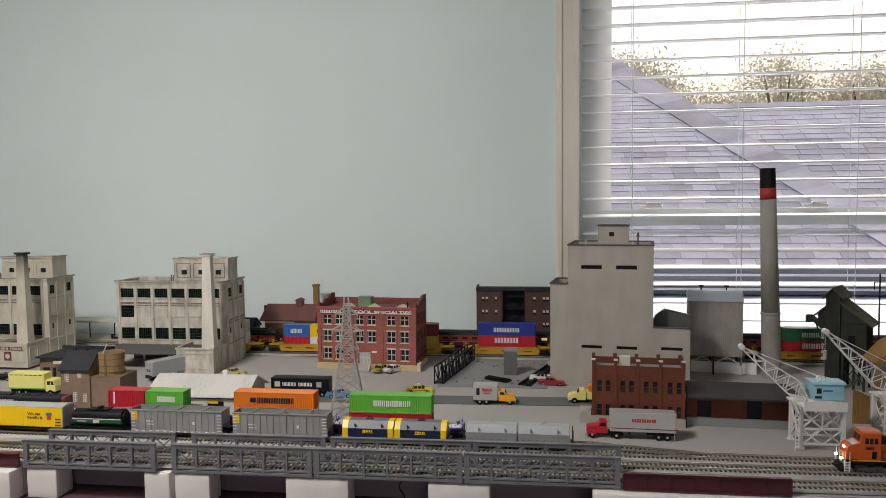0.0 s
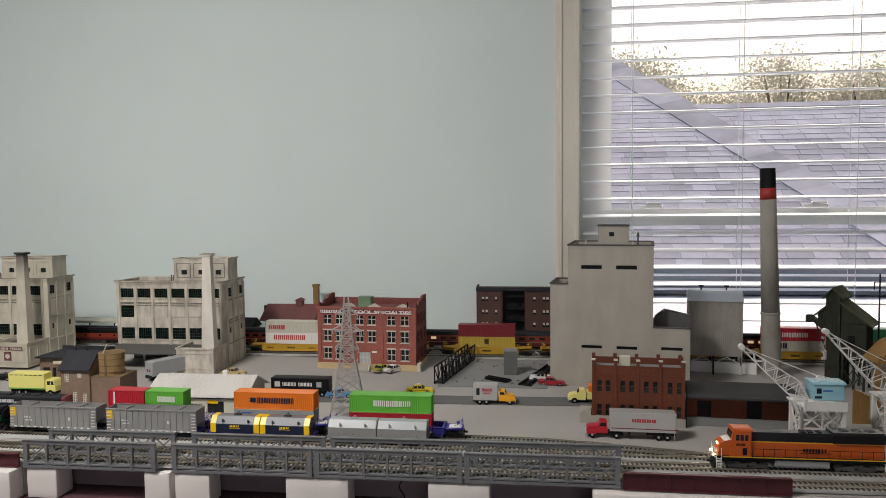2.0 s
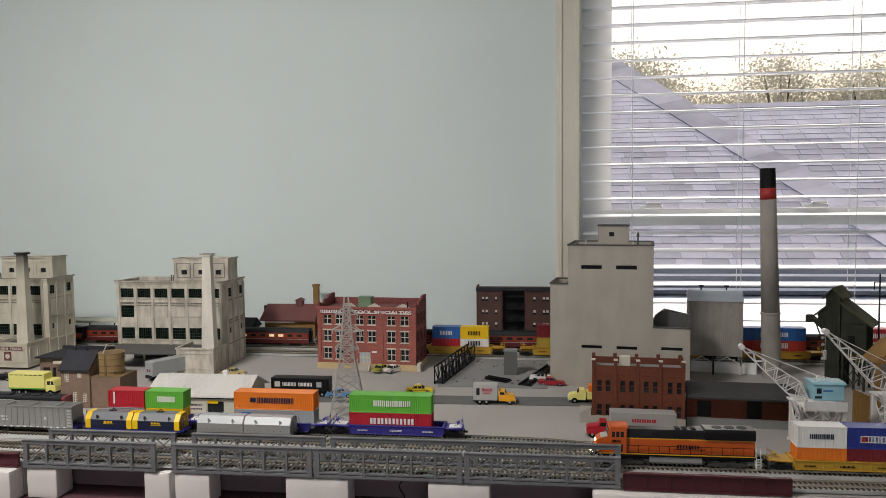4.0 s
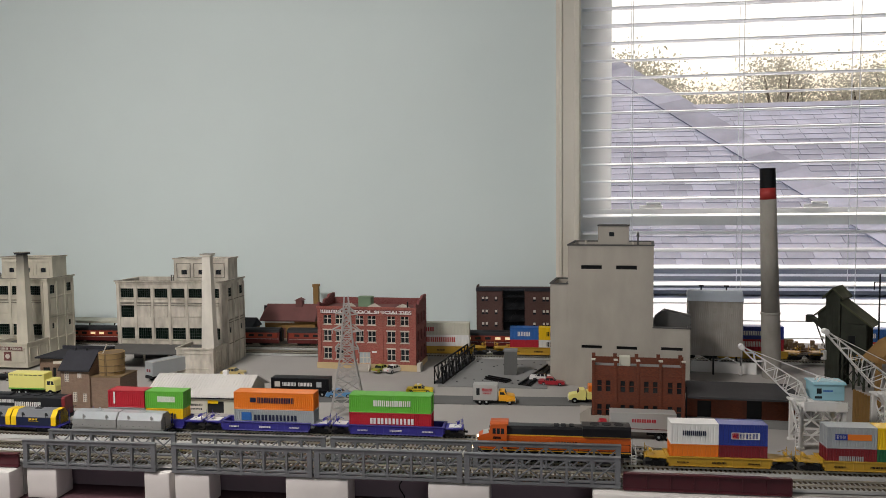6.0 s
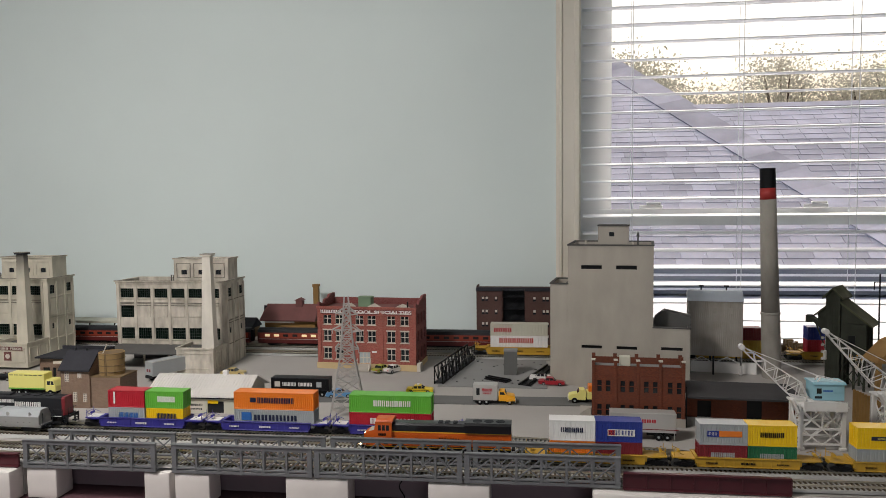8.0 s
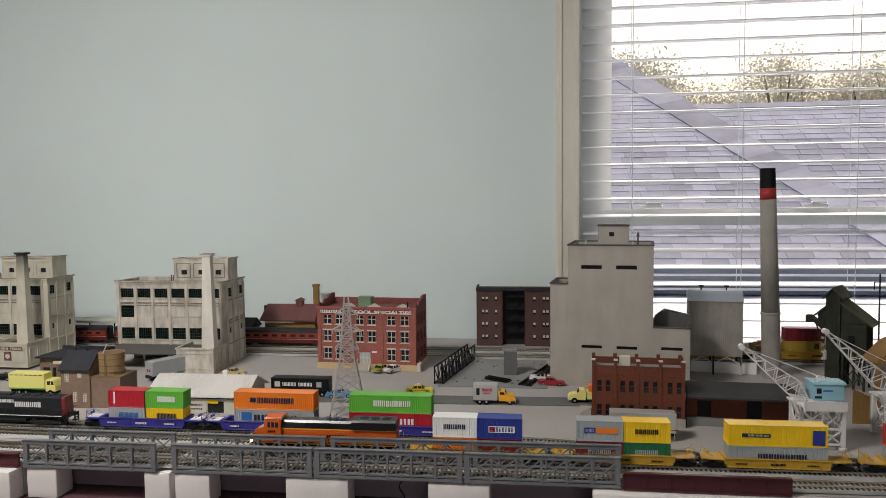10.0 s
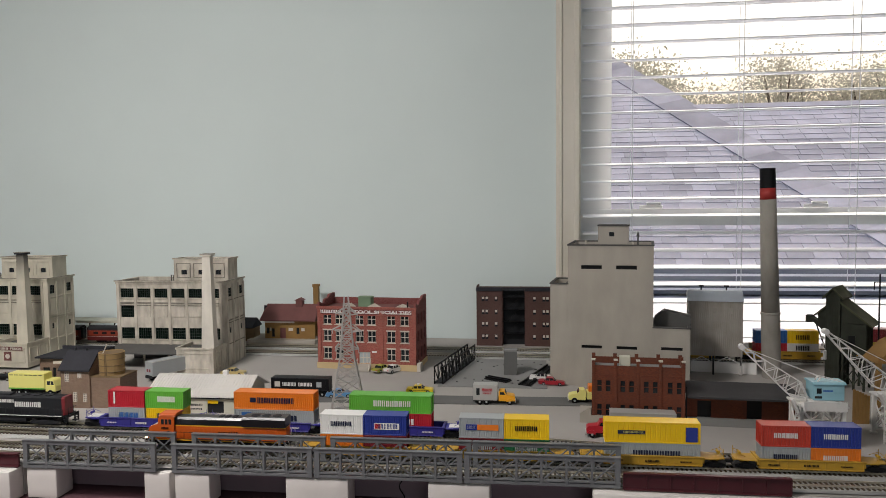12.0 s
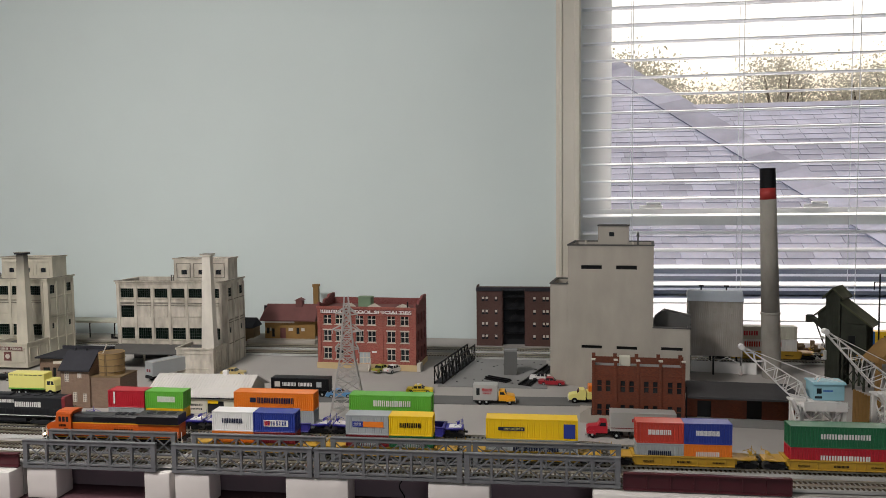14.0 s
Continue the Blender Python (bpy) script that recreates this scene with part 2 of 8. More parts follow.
# ---- mesh building ----
class Shape:
    """Gathers boxes, rods, prisms and plates into one mesh."""

    def __init__(self):
        self.v, self.f = [], []

    def add(self, verts, faces):
        n = len(self.v)
        self.v += [tuple(p) for p in verts]
        self.f += [tuple(i + n for i in q) for q in faces]
        return self

    def box(self, x0, x1, y0, y1, z0, z1, c=0.0):
        """A box; c is the chamfer of its four upright and eight level edges."""
        if c <= 0:
            return self.add([(x, y, z) for z in (z0, z1) for y in (y0, y1) for x in (x0, x1)],
                            [(0, 2, 3, 1), (4, 5, 7, 6), (0, 1, 5, 4), (2, 6, 7, 3), (0, 4, 6, 2), (1, 3, 7, 5)])
        vs, idx = [], {}
        for sx in (0, 1):
            for sy in (0, 1):
                for sz in (0, 1):
                    X, Y, Z = (x0, x1)[sx], (y0, y1)[sy], (z0, z1)[sz]
                    ix, iy, iz = (c, -c)[sx], (c, -c)[sy], (c, -c)[sz]
                    for a, p in (("x", (X, Y + iy, Z + iz)), ("y", (X + ix, Y, Z + iz)), ("z", (X + ix, Y + iy, Z))):
                        idx[a, sx, sy, sz] = len(vs)
                        vs.append(p)
        fs = []
        for s in (0, 1):
            fs.append([idx["x", s, a, b] for a, b in ((0, 0), (1, 0), (1, 1), (0, 1))][::1 if s else -1])
            fs.append([idx["y", a, s, b] for a, b in ((0, 0), (0, 1), (1, 1), (1, 0))][::1 if s else -1])
            fs.append([idx["z", a, b, s] for a, b in ((0, 0), (1, 0), (1, 1), (0, 1))][::1 if s else -1])
        for a in (0, 1):
            for b in (0, 1):
                k = 1 if a == b else -1
                fs.append([idx["x", a, b, 0], idx["y", a, b, 0], idx["y", a, b, 1], idx["x", a, b, 1]][::k])
                fs.append([idx["y", 0, a, b], idx["z", 0, a, b], idx["z", 1, a, b], idx["y", 1, a, b]][::k])
                fs.append([idx["x", a, 0, b], idx["x", a, 1, b], idx["z", a, 1, b], idx["z", a, 0, b]][::k])
                for d in (0, 1):
                    fs.append([idx["x", a, b, d], idx["y", a, b, d], idx["z", a, b, d]])
        return self.add(vs, fs)

    def prism(self, poly, axis, a, b):
        """A closed outline in the plane across axis, run from a to b. Outline pairs are (y, z), (x, z) or (x, y)."""
        put = {"x": lambda p, q: (q, p[0], p[1]), "y": lambda p, q: (p[0], q, p[1]), "z": lambda p, q: (p[0], p[1], q)}[axis]
        n = len(poly)
        return self.add([put(p, a) for p in poly] + [put(p, b) for p in poly],
                        [tuple(range(n)), tuple(range(2 * n - 1, n - 1, -1))] + [(i, i + n, (i + 1) % n + n, (i + 1) % n) for i in range(n)])

    def rod(self, p, q, r, n=6, r2=None):
        """A round bar from p to q, tapering to r2."""
        p, q = Vector(p), Vector(q)
        d = (q - p).normalized()
        a = d.orthogonal().normalized()
        b = d.cross(a)
        r2 = r if r2 is None else r2
        ring = [(math.cos(k * math.tau / n), math.sin(k * math.tau / n)) for k in range(n)]
        vs = [p + (a * c + b * s) * r for c, s in ring] + [q + (a * c + b * s) * r2 for c, s in ring]
        return self.add(vs, [tuple(range(n - 1, -1, -1)), tuple(range(n, 2 * n))] + [(i, (i + 1) % n, (i + 1) % n + n, i + n) for i in range(n)])

    def bar(self, p, q, w, h=None):
        """A square bar from p to q."""
        p, q = Vector(p), Vector(q)
        d = (q - p).normalized()
        up = Vector((0, 1, 0)) if abs(d.y) < 0.9 else Vector((0, 0, 1))
        a = d.cross(up).normalized() * (w / 2)
        b = up.cross(a).cross(a)
        b = d.cross(a).normalized() * ((h or w) / 2)
        vs = [p + s * a + t * b for s, t in ((-1, -1), (1, -1), (1, 1), (-1, 1))] + [q + s * a + t * b for s, t in ((-1, -1), (1, -1), (1, 1), (-1, 1))]
        return self.add(vs, [(0, 1, 2, 3), (7, 6, 5, 4), (0, 4, 5, 1), (1, 5, 6, 2), (2, 6, 7, 3), (3, 7, 4, 0)])

    def lathe(self, x, y, rings, n=24):
        """Rings of (radius, z) turned round an upright axis."""
        m = len(rings)
        vs = [(x + r * math.cos(k * math.tau / n), y + r * math.sin(k * math.tau / n), z) for r, z in rings for k in range(n)]
        fs = [(j * n + k, j * n + (k + 1) % n, (j + 1) * n + (k + 1) % n, (j + 1) * n + k) for j in range(m - 1) for k in range(n)]
        return self.add(vs, fs + [tuple(range(n - 1, -1, -1)), tuple(range((m - 1) * n, m * n))])

    def wall(self, x0, x1, z0, z1, y0, y1, holes=()):
        """An upright wall in the xz plane, y0 to y1 thick, with openings (x0, x1, z0, z1)."""
        xs = sorted({x0, x1, *[h[0] for h in holes], *[h[1] for h in holes]})
        zs = sorted({z0, z1, *[h[2] for h in holes], *[h[3] for h in holes]})
        solid = lambda i, j: 0 <= i < len(xs) - 1 and 0 <= j < len(zs) - 1 and not any(
            h[0] < (xs[i] + xs[i + 1]) / 2 < h[1] and h[2] < (zs[j] + zs[j + 1]) / 2 < h[3] for h in holes)
        for i in range(len(xs) - 1):
            for j in range(len(zs) - 1):
                if not solid(i, j):
                    continue
                a, b, c, d = xs[i], xs[i + 1], zs[j], zs[j + 1]
                self.add([(a, y0, c), (b, y0, c), (b, y0, d), (a, y0, d)], [(0, 1, 2, 3)])
                self.add([(a, y1, c), (b, y1, c), (b, y1, d), (a, y1, d)], [(3, 2, 1, 0)])
                if not solid(i - 1, j):
                    self.add([(a, y0, c), (a, y0, d), (a, y1, d), (a, y1, c)], [(0, 1, 2, 3)])
                if not solid(i + 1, j):
                    self.add([(b, y0, c), (b, y0, d), (b, y1, d), (b, y1, c)], [(3, 2, 1, 0)])
                if not solid(i, j - 1):
                    self.add([(a, y0, c), (b, y0, c), (b, y1, c), (a, y1, c)], [(3, 2, 1, 0)])
                if not solid(i, j + 1):
                    self.add([(a, y0, d), (b, y0, d), (b, y1, d), (a, y1, d)], [(0, 1, 2, 3)])
        return self

    def turned(self, m):
        self.v = [tuple(m @ Vector(p)) for p in self.v]
        return self

    def mesh(self, name, material, smooth=False):
        me = bpy.data.meshes.new(name)
        me.from_pydata(self.v, [], self.f)
        bm = bmesh.new()
        bm.from_mesh(me)
        bmesh.ops.recalc_face_normals(bm, faces=bm.faces)
        bm.to_mesh(me)
        bm.free()
        if smooth:
            me.polygons.foreach_set("use_smooth", [True] * len(me.polygons))
        me.materials.append(M[material])
        return me


def part(name, shape, material, parent=None, label="", at=None, smooth=False):
    """Links a shape, or a mesh already made, as one mesh object under a thing or part."""
    me = shape if isinstance(shape, bpy.types.Mesh) else shape.mesh(name, material, smooth)
    ob = new(name, me)
    ob.parent = parent
    if at:
        ob.matrix_basis = at
    return tagged(ob, label)


def thing(name, label, category, at=None, group="", kind=""):
    """An Empty at a thing's base, to carry its parts."""
    ob = new(name)
    ob.empty_display_size = 0.01
    if at:
        ob.matrix_basis = at
    return tagged(ob, label, category, group, kind)


def struct(name, shape, material, label="", category="", smooth=False):
    return tagged(part(name, shape, material, smooth=smooth), label, category, kind="structure")


def gz(y):
    """Height of the layout's board, which rises gently towards the wall."""
    return 1.0 + 0.036 * max(0.0, y - 1.0)


def on(x, y, rz=0.0, dz=0.0):
    return pose(x, y, gz(y) + dz, 0, 0, rz)


# ---- the room ----
WALL = 1.93
struct("floor", Shape().box(-4.0, 3.0, -2.4, WALL, -0.05, 0.0), "floor", "brown carpet floor of the hobby room", "floor")
struct("ceiling", Shape().box(-4.0, 3.0, -2.4, 2.05, 2.45, 2.50), "ceil", "plain white ceiling", "ceiling")
WX0, WX1, WZ0, WZ1 = 0.106, 1.10, 0.90, 2.12
struct("wall_north", Shape().wall(-4.0, 3.0, 0, 2.45, WALL, WALL + 0.12, [(WX0, WX1, WZ0, WZ1)]), "wall", "pale sea-green painted wall behind the layout", "wall")
struct("wall_west", Shape().box(-4.1, -4.0, -2.4, WALL, 0, 2.45), "wall", "pale sea-green painted side wall", "wall")
struct("wall_east", Shape().box(3.0, 3.1, -2.4, WALL, 0, 2.45), "wall", "pale sea-green painted side wall", "wall")
struct("wall_south", Shape().box(-4.0, 3.0, -2.5, -2.4, 0, 2.45), "wall", "pale sea-green painted wall", "wall")

# window: casing, frame, sashes, glass, blind
win = thing("window_1", "double-hung white window with cream casing and open blinds", "window", kind="structure")


def casing(x0, x1, z0, z1, upright):
    s = Shape()
    prof = [(0.0, 0.010), (0.10, 0.018), (0.22, 0.018), (0.26, 0.013), (0.72, 0.011), (0.78, 0.015), (0.92, 0.015), (1.0, 0.008)]
    if upright:
        w = x1 - x0
        s.prism([(x0, WALL)] + [(x0 + w * a, WALL - d) for a, d in prof] + [(x1, WALL)], "z", z0, z1)
    else:
        w = z1 - z0
        s.prism([(WALL, z0)] + [(WALL - d, z0 + w * a) for a, d in prof] + [(WALL, z1)], "x", x0, x1)
    return s


part("casing", casing(WX0 - 0.063, WX0 - 0.001, 0.86, 2.18, True), "trim", win, "cream painted moulded casing")
part("casing", casing(WX1 + 0.001, WX1 + 0.063, 0.86, 2.18, True), "trim", win, "cream painted moulded casing")
part("casing", casing(WX0 - 0.063, WX1 + 0.063, 2.181, 2.245, False), "trim", win, "cream painted moulded casing")
part("window_sill", Shape().box(WX0 - 0.08, WX1 + 0.08, WALL - 0.03, WALL + 0.07, 0.865, 0.898, 0.004), "white", win)
fr = Shape().wall(WX0 + 0.001, WX1 - 0.001, 0.90, 2.118, WALL + 0.055, WALL + 0.115, [(WX0 + 0.05, WX1 - 0.05, 0.94, 2.08)])
part("window_frame", fr, "white", win)
up = Shape().wall(WX0 + 0.05, WX1 - 0.05, 1.322, 2.08, WALL + 0.088, WALL + 0.112, [(WX0 + 0.085, WX1 - 0.085, 1.358, 2.04)])
part("upper_sash", up, "white", win)
lo = Shape().wall(WX0 + 0.05, WX1 - 0.05, 0.94, 1.367, WALL + 0.060, WALL + 0.086, [(WX0 + 0.085, WX1 - 0.085, 0.98, 1.340)])
part("lower_sash", lo, "white", win)
for z0, z1, y in ((1.358, 2.04, 0.100), (0.98, 1.340, 0.072)):
    g = part("pane", Shape().box(WX0 + 0.085, WX1 - 0.085, WALL + y, WALL + y + 0.003, z0, z1), "glass", win)
    g.visible_shadow = False
for x in (0.29, 0.70):
    lk = Shape().box(x - 0.03, x + 0.03, WALL + 0.052, WALL + 0.060, 1.3675, 1.377, 0.002).box(x - 0.012, x + 0.025, WALL + 0.045, WALL + 0.06, 1.3775, 1.384, 0.002)
    part("sash_lock", lk, "white", win)

blind = thing("window_blind", "white horizontal slatted blind, slats open, hung before the window", "blind")
BX0, BX1, BY = WX0 + 0.006, WX1 - 0.006, WALL + 0.024
part("headrail", Shape().box(BX0, BX1, BY - 0.025, BY + 0.025, 2.07, 2.115, 0.003), "slat", blind)
slat = Shape()
n = 7
top = [((k / (n - 1) - 0.5) * 0.048, 0.0022 - 0.0022 * (2 * k / (n - 1) - 1) ** 2) for k in range(n)]
slat.prism([(y, z + 0.0014) for y, z in top] + [(y, z - 0.0014) for y, z in reversed(top)], "x", BX0, BX1)
slat_me = slat.mesh("slat", "slat")
for k in range(26):
    part("slat", slat_me, "slat", blind, at=pose(0, BY, 2.0568 - 0.0442 * k, 5.0 + 0.8 * math.sin(k * 2.1), 0, 0.12 * math.sin(k * 1.7)))
part("bottom_rail", Shape().box(BX0, BX1, BY - 0.025, BY + 0.025, 0.902, 0.916, 0.004), "slat", blind)
for x in (0.235, 0.504, 0.775):
    part("ladder_cord", Shape().rod((x, BY - 0.0255, 0.91), (x + 0.001, BY - 0.0255, 2.07), 0.0011).rod((x + 0.002, BY + 0.0255, 0.91), (x + 0.002, BY + 0.0255, 2.07), 0.0011), "cord", blind)

lampfix = thing("ceiling_light", "square white ceiling light with frosted diffuser", "lamp")
part("frame", Shape().wall(-1.18, -0.72, -0.23, 0.23, 0, 0.03, [(-1.16, -0.74, -0.21, 0.21)]).turned(Matrix.Translation((0, 0.30, 2.448)) @ Euler((radians(90), 0, 0)).to_matrix().to_4x4()), "white", lampfix)
part("diffuser", Shape().box(-1.16, -0.74, 0.09, 0.51, 2.425, 2.435), "lamp_panel", lampfix)

# ---- outside the window ----
struct("ground_outside", Shape().box(-400, 400, 3.0, 900, -3.2, -3.0), "grass", "rough lawn outside", "lawn")


def vary_by_object(m, lo, hi):
    """Lets each piece differ a little in brightness."""
    nt = m.node_tree
    b = nt.nodes["Principled BSDF"]
    src = b.inputs["Base Color"].links[0].from_socket
    info = nt.nodes.new("ShaderNodeObjectInfo")
    mr = nt.nodes.new("ShaderNodeMapRange")
    mr.inputs["To Min"].default_value, mr.inputs["To Max"].default_value = lo, hi
    nt.links.new(info.outputs["Random"], mr.inputs["Value"])
    mx = nt.nodes.new("ShaderNodeMix")
    mx.data_type, mx.blend_type = "RGBA", "MULTIPLY"
    mx.inputs["Factor"].default_value = 1.0
    nt.links.new(src, mx.inputs["A"])
    nt.links.new(mr.outputs["Result"], mx.inputs["B"])
    nt.links.new(mx.outputs["Result"], b.inputs["Base Color"])


vary_by_object(M["shingle"], 0.80, 1.22)
house = thing("neighbour_house", "neighbouring house with grey shingle roof and white siding", "house")
SLOPE = math.atan2(1.74, 2.5)
UPY, UPZ = math.cos(SLOPE), math.sin(SLOPE)


def roof_at(x, s, lift=0.0):
    """A point of the roof, s metres up the slope from the eave."""
    return (x, 6.5 + s * UPY - lift * UPZ, 0.83 + s * UPZ + lift * UPY)


def slab(outline, t):
    n = len(outline)
    return Shape().add([roof_at(x, s, 0) for x, s in outline] + [roof_at(x, s, -t) for x, s in outline],
                       [tuple(range(n)), tuple(range(2 * n - 1, n - 1, -1))] + [(i, i + n, (i + 1) % n + n, (i + 1) % n) for i in range(n)])


roof = part("roof", slab([(-6, 0), (10, 0), (10, 2.86), (-6, 2.86)], 0.12), "shingle", house, "weathered grey shingle roof")
part("upper_roof", slab([(-6, 2.86), (1.78, 2.86), (0.60, 4.90), (-6, 4.90)], 0.12), "shingle", house)
part("ridge_cap", slab([(1.80, 2.80), (10, 2.80), (10, 2.90), (1.74, 2.90)], -0.02), "shingle", roof)
for k in range(16):
    f0, f1 = k / 16, (k + 1.04) / 16
    a0, a1 = Vector((0.60, 4.90)).lerp(Vector((3.50, 0.02)), f0), Vector((0.60, 4.90)).lerp(Vector((3.50, 0.02)), f1)
    part("hip_cap", slab([(a0.x - 0.34, a0.y - 0.14), (a0.x, a0.y), (a1.x, a1.y), (a1.x - 0.34, a1.y - 0.14)], -0.020), "shingle", roof)
part("gutter", Shape().prism([(6.38, 0.83), (6.38, 0.70), (6.42, 0.60), (6.55, 0.60), (6.55, 0.83)], "x", -6, 10), "gutter", house, "blue grey gutter")
for k in range(3):
    part("gutter_bead", Shape().box(-6, 10, 6.368, 6.38, 0.64 + 0.06 * k, 0.66 + 0.06 * k), "siding", house)
# added upturned slab that catches the sky, for the bright band under the gutter
part("porch_roof", Shape().box(-0.5, 4.5, 3.2, 6.60, 0.52, 0.585), "slab_white", house, "flat white slab added as the bright band below the gutter")
part("wall", Shape().box(-6, 10, 6.7, 6.9, -3.0, 0.75), "siding", house, "white lap siding")
for k in range(12):
    part("siding_board", Shape().prism([(6.70, 0.60 - 0.2 * k), (6.672, 0.41 - 0.2 * k), (6.70, 0.40 - 0.2 * k)], "x", -2, 6), "siding", house)


def tree(x, y, z, h, w, seed):
    rnd = random.Random(seed)
    t = thing("tree", "tall tree with thin yellow-green autumn leaves", "tree", pose(x, y, z), group="trees behind the roof")
    tr = Shape().rod((0, 0, 0), (0.1, 0, h * 0.6), 0.22, 8, 0.1)
    tips = []
    for k in range(16):
        a, zz = rnd.uniform(0, math.tau), h * rnd.uniform(0.35, 0.62)
        e = Vector((math.cos(a) * w * rnd.uniform(0.3, 0.9), math.sin(a) * w * 0.7, zz + h * rnd.uniform(0.12, 0.38)))
        tr.rod((0.05, 0, zz), e, 0.06, 5, 0.02)
        tips.append(e)
    part("trunk", tr, "bark", t)
    cr = Shape()
    for k in range(9000):
        e = rnd.choice(tips)
        p = e + Vector((rnd.gauss(0, 0.5), rnd.gauss(0, 0.5), rnd.gauss(0, 0.42)))
        u = Vector((rnd.uniform(-1, 1), rnd.uniform(-1, 1), rnd.uniform(-1, 1))).normalized()
        v = u.orthogonal().normalized()
        s = rnd.uniform(0.035, 0.075)
        cr.add([p - u * s, p + v * s * 0.6, p + u * s, p - v * s * 0.6 + Vector((0, 0, 0.02))], [(0, 1, 2, 3)])
    part("crown", cr, "leaf", t)


for k, (x, y, h, w) in enumerate([(4.9, 30, 9.2, 1.0), (6.9, 30, 9.7, 1.3), (9.2, 30, 10.0, 1.5), (10.7, 31, 9.6, 1.4), (12.2, 30, 10.5, 1.6), (13.9, 31, 10.4, 1.8), (5.9, 33, 9.1, 1.3), (2.9, 22, 9.3, 0.45), (16.2, 33, 10.2, 2.0), (8.1, 33, 9.6, 1.3)]):
    tree(x, y, -3.0, h, w, k + 3)

# ---- the layout's board, road, lower table ----
g = Shape()
outline = [(1.04, 1.0014), (1.90, gz(1.90)), (1.90, 0.9555), (1.04, 0.9555)]
g.prism(outline, "x", -3.90, 2.40)
ground = struct("ground", g, "ground", "grey painted layout board", "layout board")
struct("ground_front", Shape().box(0.104, 2.40, 0.985, 1.0396, 0.957, 1.0030), "ground", "grey painted front strip of the layout", "layout board")
struct("ground_left", Shape().box(-3.90, -0.765, 0.985, 1.0396, 0.957, 1.0030), "ground", "grey painted front strip of the layout", "layout board")
struct("back_panel", Shape().box(-0.764, 0.103, 1.036, 1.0395, 0.9555, 0.9985), "purple", "purple grey painted panel under the bridge", "panel")
struct("lower_table", Shape().box(-3.92, 2.45, 0.45, 1.90, 0.90, 0.9545), "cloth", "table with dark maroon cover", "table")
for x in (-3.8, -1.45, 0.5, 2.3):
    for y in (0.5, 1.8):
        struct("table_leg", Shape().box(x - 0.03, x + 0.03, y - 0.03, y + 0.03, 0.0, 0.90), "woodbrown", "square table leg", "table leg")


def strip(name, pts, width, t, m, label, lift=0.0):
    """A flat band along points (x, y) on the board."""
    s = Shape()
    n = len(pts)
    vs = []
    for i, (x, y) in enumerate(pts):
        a, b = Vector(pts[max(0, i - 1)]), Vector(pts[min(n - 1, i + 1)])
        d = (b - a).normalized()
        for k in (-0.5, 0.5):
            px, py = x - d.y * width * k, y + d.x * width * k
            vs += [(px, py, gz(py) - 0.004), (px, py, gz(py) + t + lift)]
    s.v = vs
    s.f = [(0, 1, 3, 2), (4 * n - 4, 4 * n - 2, 4 * n - 1, 4 * n - 3)]
    for i in range(n - 1):
        a = 4 * i
        s.f += [(a + 1, a + 5, a + 7, a + 3), (a, a + 4, a + 5, a + 1), (a + 3, a + 7, a + 6, a + 2)]
    return struct(name, s, m, label, name)


strip("road", [(-3.80, 1.315), (-1.0, 1.315), (-0.39, 1.357), (0.09, 1.372), (0.5, 1.385)], 0.05, 0.0016, "road", "dark grey painted road across the board")
strip("pavement", [(-0.205, 1.565), (0.015, 1.565)], 0.225, 0.0018, "pad", "mid grey yard by the siding")


